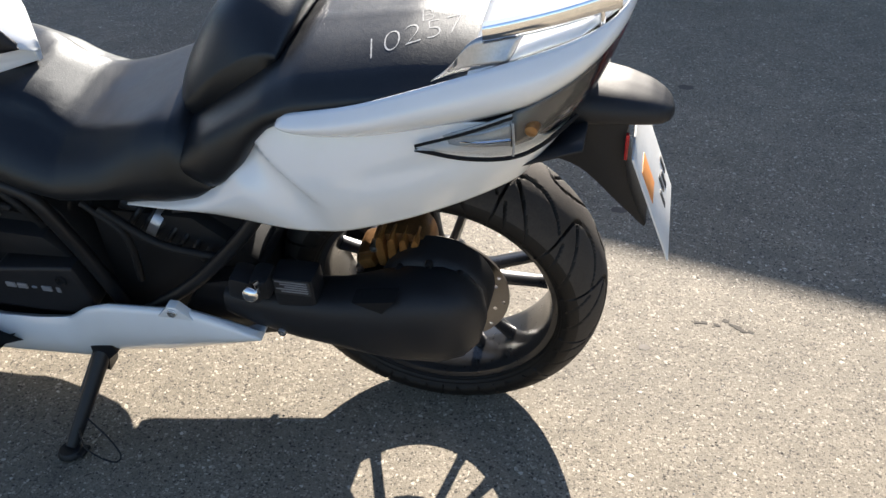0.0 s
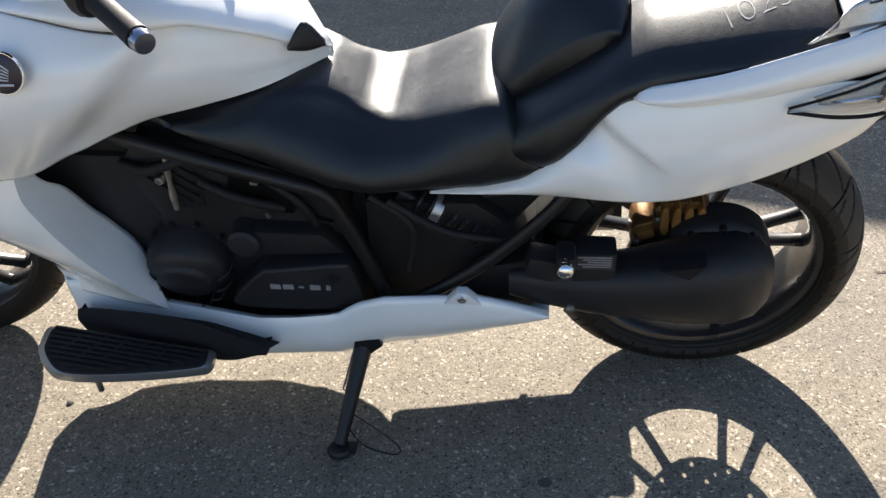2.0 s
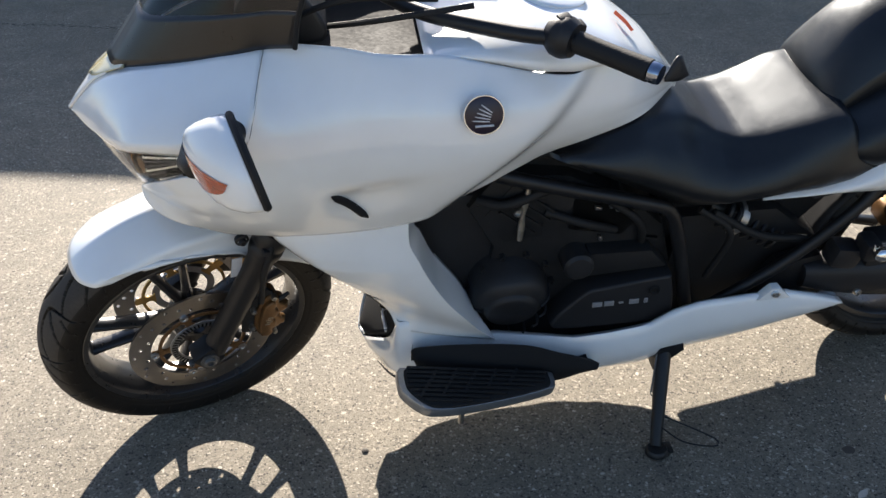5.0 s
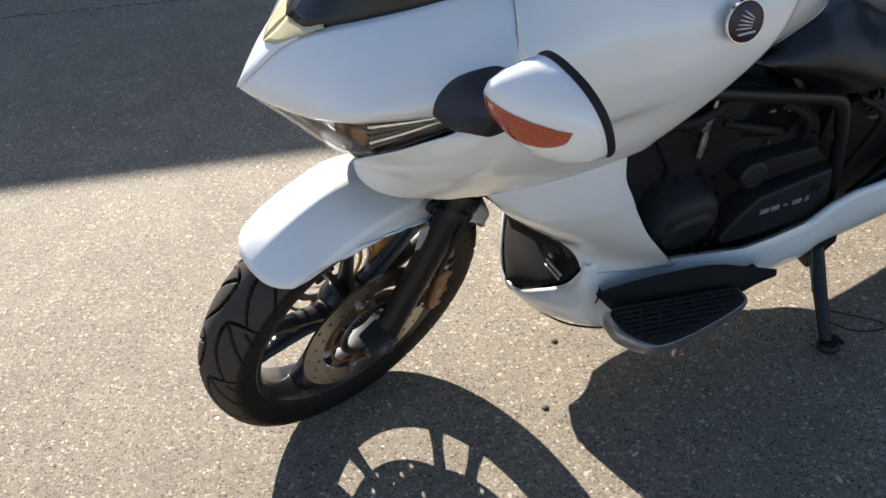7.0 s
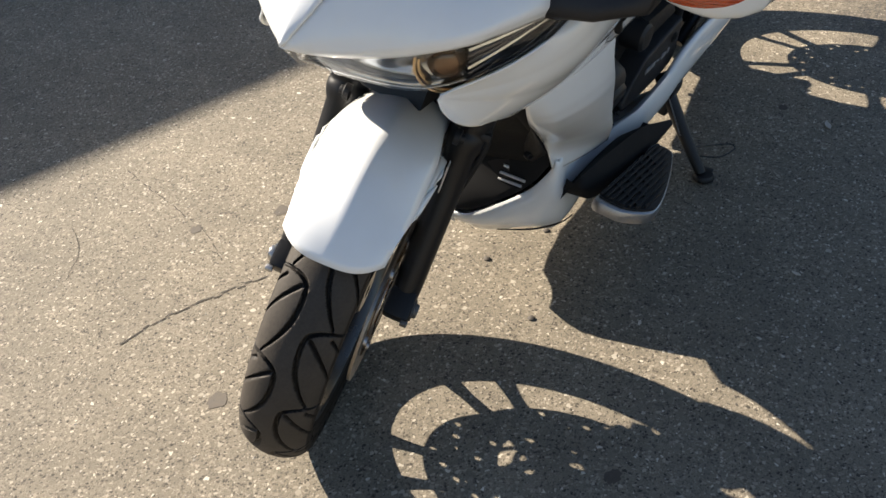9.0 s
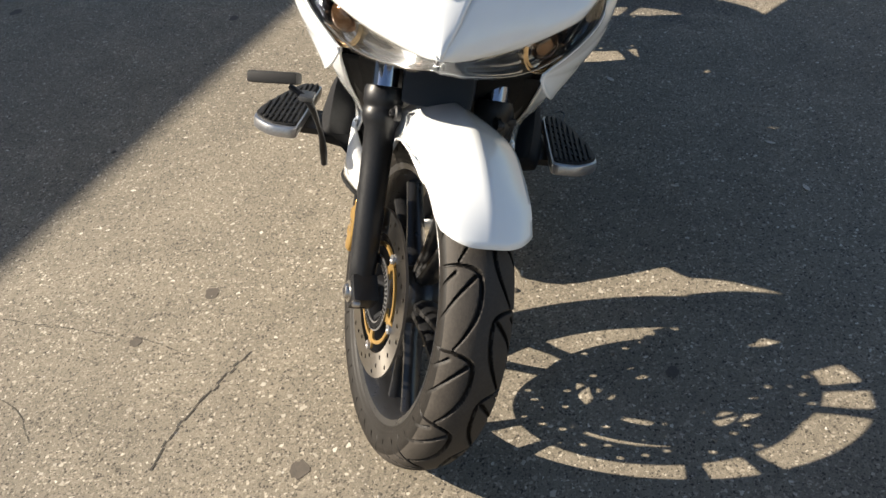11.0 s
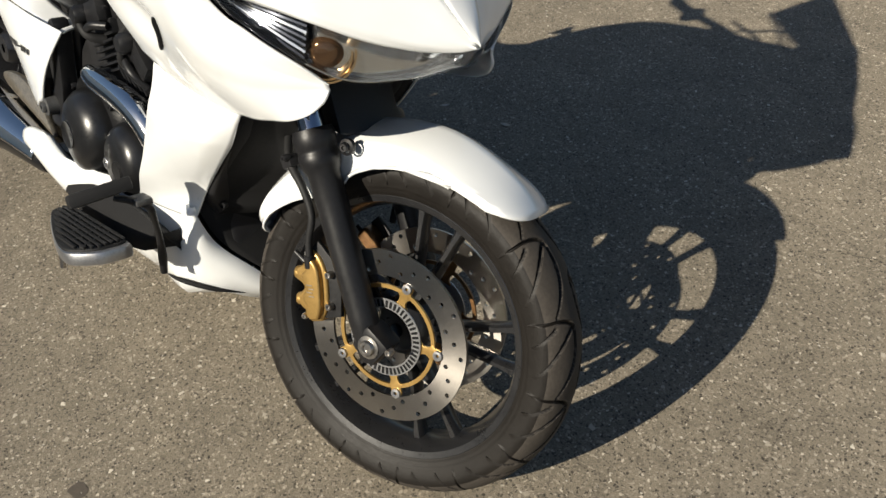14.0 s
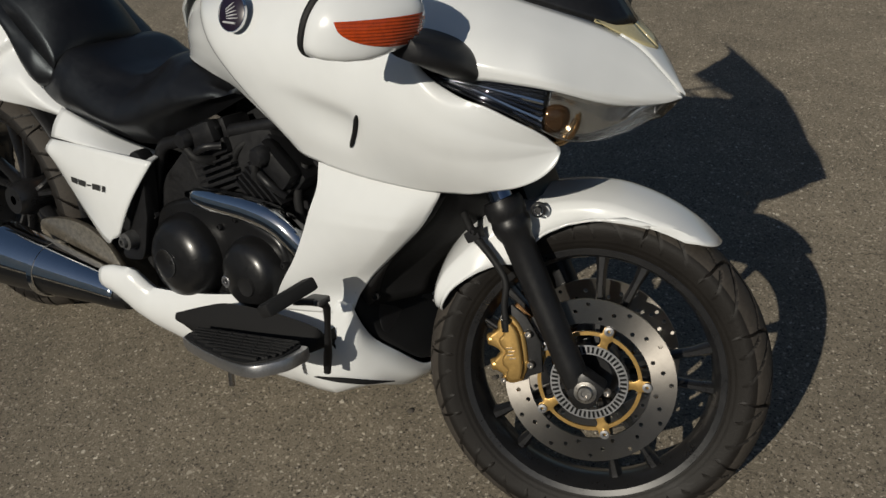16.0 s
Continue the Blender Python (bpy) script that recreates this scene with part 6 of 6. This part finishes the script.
# ---- mirrors ----
def mirror(side):
    rows = []
    out = 0.386 if side < 0 else 0.378
    back, lift, wide, slant = (-0.014, 0.01, 0.92, 0.24) if side < 0 else (-0.016, 0.012, 0.95, 0.22)
    for deep, dy, cz, ry, rz in ((-1.49, -0.03, 0.905, 0.005, 0.004), (-1.488, -0.03, 0.905, 0.021, 0.017), (-1.48, -0.027, 0.905, 0.037, 0.028), (-1.465, -0.02, 0.907, 0.05, 0.036), (-1.44, -0.01, 0.912, 0.06, 0.042), (-1.41, -0.002, 0.918, 0.065, 0.047), (-1.38, 0.001, 0.922, 0.065, 0.049), (-1.373, 0.001, 0.923, 0.061, 0.046)):
        row = []
        cx = -1.38 + (deep + 1.38) * 0.68
        for k in range(48):
            a = 2 * math.pi * k / 48
            c, s = math.cos(a), math.sin(a)
            yy = ry * math.copysign(abs(c) ** 0.78, c) * (1 - 0.16 * s)
            zz = rz * math.copysign(abs(s) ** 0.78, s) - 0.3 * yy
            row.append((cx + back + slant * yy - 0.17 * zz, side * (out + dy + yy * wide), cz + lift + zz * wide))
        rows.append(row)
    m = part("mirror", grid(rows, close_u=True, caps=True), WHITE, bike, "white mirror pod with amber indicator", angle=70)
    ring = [(p[0] + 0.003, p[1], p[2]) for p in rows[-1]]
    part("mirror_rim", tube(ring + [ring[0]], 0.006, 96, 8, False), RUBBER_PAD, m, "black mirror rim")
    mid = Vector((0, 0, 0))
    for p in rows[-1]:
        mid += Vector(p) / 48
    part("mirror_glass", grid([[(mid.lerp(Vector(p), r) + Vector((0.005, 0, 0))) for p in rows[-1]] for r in (0.02, 0.97)], close_u=True), MIRROR, m, "bluish mirror glass", flat=True)
    # the amber lens wraps the pod's front from its inner end to a point on its outer flank
    lens = []
    for q in range(33):
        f = q / 32
        x, y = -1.485 + back + 0.07 * f, side * (out - 0.047 + 0.112 * f)
        high = 0.923 + lift - 0.006 * f
        low = high - 0.038 * math.sqrt(max(0.0, 1 - f ** 2.6)) - 0.001
        lens.append([(x, y, high + (low - high) * k / 8) for k in range(9)])
    bm = drape(grid(lens), m, (0.72, -side * 0.69, 0.0), 0.0012, True)
    part("indicator", bm, AMBER, m, "amber indicator lens")
    rows = []
    for y, cx, cz, ax, az in ((0.215, -1.446, 0.858, 0.056, 0.03), (0.236, -1.449, 0.863, 0.054, 0.03), (0.255, -1.452, 0.868, 0.05, 0.027), (0.285, -1.457, 0.874, 0.044, 0.023), (0.31, -1.455, 0.882, 0.036, 0.02), (0.34, -1.45, 0.892, 0.03, 0.017)):
        rows.append([(cx + ax * math.copysign(abs(math.cos(a)) ** 0.8, math.cos(a)), side * y, cz + az * math.sin(a) + 0.3 * ax * math.cos(a)) for a in np.linspace(0, 2 * math.pi, 28, endpoint=False)])
    part("mirror_mount", grid(rows, close_u=True, caps=True), BLACK_PLASTIC, m, "black mirror mount", angle=85)


mirror(-1)
mirror(1)

# round badges with plain shapes
for side, f in zip((-1, 1), fairings):
    c = Vector((-1.05, side * 0.256, 0.887))
    ax = Vector((0.0, side * 0.95, 0.28))
    part("badge", lathe([(0.0, 0.006), (0.026, 0.005), (0.029, 0.003)], c, ax, 40), EMBLEM_DARK, f, "round dark badge with silver rim")
    part("badge_rim", lathe([(0.029, 0.002), (0.0293, 0.0045), (0.0303, 0.0045), (0.031, 0.0)], c, ax, 40), CHROME, f, "silver badge rim")
    up = Vector((0, -side * 0.28, 0.95))
    fw = Vector((-1, 0, 0))
    for k in range(5):
        root = c + ax * 0.0065 - fw * (0.012 - 0.001 * k) + up * (0.004 - 0.0035 * k)
        tip_ = c + ax * 0.0065 + fw * (0.004 + 0.0035 * k) + up * (0.017 - 0.006 * k)
        part("badge_bar", tube([root, tip_], [0.0008, 0.0013, 0.0006], 6, 6), PALE_PRINT, f)
    part("badge_bar", tube([c + ax * 0.0065 - up * 0.016 + fw * 0.014, c + ax * 0.0065 - up * 0.016 - fw * 0.014], 0.0018, 4, 6), PALE_PRINT, f)
# plain pale marks on the crank cover
for i, w in enumerate((0.02, 0.02, 0.01, 0.02, 0.008)):
    part("mark_bar", box((-0.792 + 0.0245 * i + (0.002 if i > 2 else 0), -0.1535, 0.352), (w, 0.003, 0.012 if w != 0.01 else 0.004), 0.001), GREY_PRINT, engine)
# brake hoses down the fork legs
for side in (-1, 1):
    if side > 0:
        way = [(-1.37, 0.07, 0.575), (-1.416, 0.1, 0.541), (-1.456, 0.1, 0.504), (-1.486, 0.104, 0.47), (-1.49, 0.112, 0.43), (-1.497, 0.115, 0.395)]
        part("brake_hose", tube(way, [0.007, 0.0075, 0.006, 0.006], 30, 10), RUBBER_PAD, bike, "black brake hose")
        part("hose_clamp", merge(box((-1.42, 0.1, 0.537), (0.03, 0.02, 0.02), 0.004, (0, 35, 0)), bolt((-1.425, 0.112, 0.548), 0.006, 0.006, (0, 1, 0))), BLACK_PLASTIC, bike)
        part("hose_end", tube([(-1.495, 0.115, 0.405), (-1.499, 0.116, 0.385)], 0.0085, 4, 12), BLACK_PAINT, bike)
    else:
        part("brake_hose", steered(tube([(-1.42, -0.09, 0.62), (-1.455, -0.125, 0.57), (-1.475, -0.12, 0.5), (-1.485, -0.1, 0.4)], 0.006, 24, 10)), RUBBER_PAD, bike, "black brake hose")
        part("hose_clamp", steered(box((-1.46, -0.12, 0.57), (0.02, 0.02, 0.012), 0.003, (0, 20, 0))), BLACK_PLASTIC, bike)
part("fender_sticker", steered(box((-1.515, -0.086, 0.51), (0.02, 0.002, 0.05), 0.0, (0, 10, 0))), PALE_PRINT, fender, "pale sticker with plain bars")

# ---- ground and the unseen wall added to shade it ----
def asphalt_material():
    m = bpy.data.materials.new("worn_asphalt")
    m.use_nodes = True
    t = m.node_tree
    b = t.nodes["Principled BSDF"]
    co = t.nodes.new("ShaderNodeTexCoord")

    def noise_node(scale, detail=4, rough=0.6):
        n = t.nodes.new("ShaderNodeTexNoise")
        n.inputs["Scale"].default_value, n.inputs["Detail"].default_value, n.inputs["Roughness"].default_value = scale, detail, rough
        t.links.new(co.outputs["Object"], n.inputs["Vector"])
        return n.outputs[0]

    def rng(src, a, b_, c, d):
        n = t.nodes.new("ShaderNodeMapRange")
        for k, v in zip((1, 2, 3, 4), (a, b_, c, d)):
            n.inputs[k].default_value = v
        t.links.new(src, n.inputs[0])
        return n.outputs[0]

    def op(kind, a, b_):
        n = t.nodes.new("ShaderNodeMath")
        n.operation = kind
        for k, v in ((0, a), (1, b_)):
            if isinstance(v, (int, float)):
                n.inputs[k].default_value = v
            else:
                t.links.new(v, n.inputs[k])
        return n.outputs[0]

    def mix(fac, a, b_):
        n = t.nodes.new("ShaderNodeMix")
        n.data_type = "RGBA"
        t.links.new(fac, n.inputs["Factor"])
        for k, v in (("A", a), ("B", b_)):
            sock = [i for i in n.inputs if i.name == k and i.type == "RGBA"][0]
            if isinstance(v, tuple):
                sock.default_value = (*v, 1)
            else:
                t.links.new(v, sock)
        return [o for o in n.outputs if o.type == "RGBA"][0]

    def shaken(scale, much):
        """The place, stirred a little, so that chip outlines come out uneven."""
        nz = t.nodes.new("ShaderNodeTexNoise")
        nz.inputs["Scale"].default_value = scale * 1.7
        sc = t.nodes.new("ShaderNodeVectorMath")
        sc.operation = "SCALE"
        sc.inputs["Scale"].default_value = much / scale
        add = t.nodes.new("ShaderNodeVectorMath")
        add.operation = "ADD"
        t.links.new(co.outputs["Object"], nz.inputs["Vector"])
        t.links.new(nz.outputs["Color"], sc.inputs[0])
        t.links.new(co.outputs["Object"], add.inputs[0])
        t.links.new(sc.outputs[0], add.inputs[1])
        return add.outputs[0]

    def stones(scale, share, low, high):
        """Angular chips: a share of the cells, each drawn back from its edges by its own amount. Returns the mask and a tone per chip."""
        place = shaken(scale, 0.5)
        a, e = t.nodes.new("ShaderNodeTexVoronoi"), t.nodes.new("ShaderNodeTexVoronoi")
        e.feature = "DISTANCE_TO_EDGE"
        for v in (a, e):
            v.inputs["Scale"].default_value = scale
            t.links.new(place, v.inputs["Vector"])
        sep = t.nodes.new("ShaderNodeSeparateColor")
        t.links.new(a.outputs["Color"], sep.inputs[0])
        pick = op("GREATER_THAN", sep.outputs[0], 1 - share)
        shrink = op("SUBTRACT", e.outputs["Distance"], rng(sep.outputs[1], 0, 1, low, high))
        return op("MULTIPLY", pick, rng(shrink, 0.0, 0.015, 0, 1)), sep.outputs[2]

    fine = noise_node(430, 2, 0.7)
    base = mix(rng(noise_node(2.2, 6), 0.35, 0.65, 0, 1), (0.126, 0.108, 0.08), (0.166, 0.142, 0.106))
    base = mix(rng(fine, 0.4, 0.6, 0, 0.75), base, (0.268, 0.23, 0.172))
    base = mix(rng(noise_node(38, 5, 0.7), 0.5, 0.68, 0, 0.5), base, (0.085, 0.072, 0.05))
    mid, tone0 = stones(215, 0.5, 0.02, 0.16)
    small, tone2 = stones(145, 0.17, 0.04, 0.25)
    big, tone1 = stones(95, 0.05, 0.07, 0.3)
    pits = rng(noise_node(150, 3, 0.75), 0.59, 0.63, 0, 0.92)
    gaps, _ = stones(175, 0.17, 0.08, 0.3)
    base = mix(op("MULTIPLY", mid, 0.8), base, mix(tone0, (0.07, 0.059, 0.044), (0.38, 0.33, 0.255)))
    base = mix(pits, base, (0.036, 0.03, 0.022))
    base = mix(op("MULTIPLY", gaps, 0.85), base, (0.03, 0.025, 0.019))
    col = mix(op("MULTIPLY", small, 0.92), base, mix(tone2, (0.2, 0.168, 0.122), (0.54, 0.48, 0.385)))
    col = mix(op("MULTIPLY", big, 0.92), col, mix(tone1, (0.22, 0.188, 0.14), (0.62, 0.57, 0.475)))
    # a rough, dark-binder patch in the ground
    vm = t.nodes.new("ShaderNodeVectorMath")
    vm.operation = "DISTANCE"
    vm.inputs[1].default_value = (0.52, -0.74, 0.0)
    t.links.new(co.outputs["Object"], vm.inputs[0])
    edge = op("ADD", vm.outputs["Value"], rng(noise_node(9, 5), 0.3, 0.7, -0.1, 0.1))
    patch = rng(edge, 0.4, 0.52, 1, 0)
    dark = op("MULTIPLY", patch, rng(noise_node(110, 3), 0.42, 0.58, 0.2, 1))
    col = mix(op("MULTIPLY", dark, 0.75), col, (0.045, 0.041, 0.038))
    # wide, faint changes of tone: wheel tracks, dust and old wet marks
    tone = op("MULTIPLY", rng(noise_node(0.7, 3), 0.3, 0.7, 0.88, 1.12), rng(noise_node(7, 5), 0.3, 0.7, 0.86, 1.14))
    wide = t.nodes.new("ShaderNodeVectorMath")
    wide.operation = "SCALE"
    t.links.new(col, wide.inputs[0])
    t.links.new(tone, wide.inputs["Scale"])
    t.links.new(wide.outputs[0], b.inputs["Base Color"])
    b.inputs["Roughness"].default_value = 0.8
    b.inputs["Specular IOR Level"].default_value = 0.45
    b.inputs["Diffuse Roughness"].default_value = 0.3
    bp = t.nodes.new("ShaderNodeBump")
    bp.inputs["Strength"].default_value, bp.inputs["Distance"].default_value = 0.5, 0.004
    h = op("ADD", op("MULTIPLY", noise_node(240, 4), 0.55), op("MULTIPLY", op("ADD", op("ADD", big, small), op("MULTIPLY", mid, 0.5)), 0.3))
    h = op("SUBTRACT", h, op("MULTIPLY", op("ADD", pits, gaps), 0.5))
    t.links.new(h, bp.inputs["Height"])
    t.links.new(bp.outputs[0], b.inputs["Normal"])
    return m


ASPHALT = asphalt_material()
gm = bmesh.new()
bmesh.ops.create_grid(gm, x_segments=8, y_segments=8, size=300)
ground = part("ground", gm, ASPHALT, None, flat=True)
tagged(ground, "worn grey-beige asphalt with pale aggregate, half in sun", "ground", kind="structure")

CRACK = material("crack_dirt", (0.045, 0.039, 0.031), 0.95, 0, 0, 0.3, 120.0)
STAIN = material("oil_stain", (0.075, 0.062, 0.048), 0.75, 0, 0, 0.35, 90.0)
dice = random.Random(5)


def crack(points, width):
    """A broken, dirt-filled crack: short uneven slivers along a line."""
    c = spline([(x, y, 0.0) for x, y in points], max(10, int(60 * math.dist(points[0], points[-1]))))
    bm = bmesh.new()
    for a, b in zip(c[:-1], c[1:]):
        if dice.random() < 0.1:
            continue
        d = b - a
        n = np.array([-d[1], d[0], 0]) / np.linalg.norm(d)
        o = n * dice.uniform(-1, 1) * width * 0.7
        w0, w1 = width * dice.uniform(0.1, 0.35), width * dice.uniform(0.1, 0.35)
        bm.faces.new([bm.verts.new(p + np.array([0, 0, 0.0012])) for p in (a + o - n * w0, b + o - n * w1, b + o + n * w1, a + o + n * w0)])
    return part("crack", bm, CRACK, ground, flat=True)


crack([(-1.34, 0.95), (-1.36, 0.846), (-1.409, 0.607), (-1.466, 0.461)], 0.0045)
crack([(-1.456, 0.33), (-1.56, 0.385), (-1.656, 0.428), (-1.766, 0.453)], 0.008)
crack([(-1.57, 0.87), (-1.62, 0.78), (-1.7, 0.72)], 0.0035)
crack([(0.5, 0.352), (0.56, 0.345), (0.63, 0.318)], 0.02)
crack([(-1.86, -1.04), (-1.95, -1.075)], 0.006)
crack([(-3.6, 3.75), (-2.611, 3.4), (-1.718, 3.065), (-0.6, 2.75)], 0.03)
crack([(-0.2, 3.0), (0.137, 2.947), (0.5, 2.9)], 0.02)


def stain(x, y, r):
    k = 18
    bm = bmesh.new()
    bm.faces.new([bm.verts.new((x + r * (1 + dice.uniform(-0.22, 0.22)) * math.cos(2 * math.pi * i / k), y + 0.8 * r * (1 + dice.uniform(-0.22, 0.22)) * math.sin(2 * math.pi * i / k), 0.0009)) for i in range(k)])
    return part("stain", bm, STAIN, ground, flat=True)


for x, y, r in ((-1.765, 0.164, 0.022), (-1.263, 0.472, 0.02), (-1.42, 0.6, 0.016), (-1.532, -0.534, 0.016), (-0.287, -0.382, 0.014), (0.496, 1.781, 0.03), (0.303, 0.829, 0.025), (0.39, 0.221, 0.014)):
    stain(x, y, r)

# loose grit: chips too many to count
def grit(count, low, high, size, mat, label, seed):
    r = random.Random(seed)
    verts, faces = [], []
    for _ in range(count):
        x, y, s = r.uniform(low[0], high[0]), r.uniform(low[1], high[1]), r.uniform(*size)
        a = r.uniform(0, math.tau)
        n = len(verts)
        for k in range(5):
            q = a + math.tau * k / 5
            f = r.uniform(0.6, 1.2)
            verts.append((x + s * f * math.cos(q), y + s * 0.7 * f * math.sin(q), 0.0))
        verts.append((x + s * r.uniform(-0.3, 0.3), y + s * r.uniform(-0.3, 0.3), s * r.uniform(0.25, 0.6)))
        faces += [(n + k, n + (k + 1) % 5, n + 5) for k in range(5)]
    me = bpy.data.meshes.new("grit")
    me.from_pydata(verts, [], faces)
    me.materials.append(mat)
    ob = new("grit", me)
    return tagged(ob, label, "grit", kind="stuff")


PALE_CHIP = material("pale_chip", (0.4, 0.365, 0.31), 0.8, 0, 0, 0.35, 200.0)
DARK_CHIP = material("dark_chip", (0.06, 0.052, 0.043), 0.85, 0, 0, 0.4, 200.0)
grit(3600, (-2.9, -1.7), (1.6, 2.6), (0.0015, 0.004), PALE_CHIP, "pale stone chips scattered over the asphalt", 3)
grit(1600, (-2.9, -1.7), (1.6, 2.6), (0.0015, 0.0045), DARK_CHIP, "dark grit scattered over the asphalt", 4)

LEAF = material("dry_leaf", (0.55, 0.5, 0.42), 0.8, 0, 0, 0.2, 150.0)
for x, y, r, a in ((-0.929, -0.928, 0.016, 0.3), (-0.717, -0.887, 0.014, 1.0), (-0.326, -0.505, 0.018, 0.6), (-1.187, -0.415, 0.008, 0.2), (-0.9, -0.62, 0.01, 1.4), (-0.05, -0.62, 0.008, 0.2)):
    rows = [[(x + r * (u * math.cos(a) - v * 0.4 * (1 - u * u) * math.sin(a)), y + r * (u * math.sin(a) + v * 0.4 * (1 - u * u) * math.cos(a)), 0.002 + 0.003 * v * v + 0.002 * u * u) for v in (-1, -0.4, 0.4, 1)] for u in np.linspace(-0.98, 0.98, 7)]
    leaf = part("leaf_scrap", grid(rows), LEAF, None, thick=0.0006)
    tagged(leaf, "pale dry leaf scrap lying on the asphalt", "leaf", "leaf scraps on the ground")
for x, y in ((-1.023, -0.111), (-1.279, -0.226), (-1.17, -0.05), (-0.62, 0.95)):
    p = part("pebble", lathe([(0.0, 0.006), (0.005, 0.005), (0.008, 0.002), (0.007, 0.0)], (x, y, 0), (0.1, 0.2, 1), 9), DARK_CHIP, None)
    tagged(p, "small dark pebble lying on the asphalt", "pebble", "pebbles on the ground")

# unseen wall, added to throw the straight shade; pale so that it bounces light
RENDER_WALL = material("wall_render", (0.8, 0.79, 0.76), 0.85, 0, 0, 0.1, 2.0, 0.3, 60)
WALL_HEIGHT = 3.6
reach = WALL_HEIGHT / math.tan(radians(SUN_EL))
foot = Vector((-0.7245, 0.905, 0)) + reach * Vector((math.sin(radians(SUN_AZ)), math.cos(radians(SUN_AZ)), 0))
wall = part("shade_wall", box((0, 0.15, WALL_HEIGHT / 2), (44, 0.3, WALL_HEIGHT), 0.01), RENDER_WALL, None, flat=True)
wall.matrix_world = pose(*foot, 0, 0, math.degrees(math.atan2(-0.930, 3.303)))
tagged(wall, "plain rendered wall out of view, added to cast the straight shade", "wall", kind="structure")
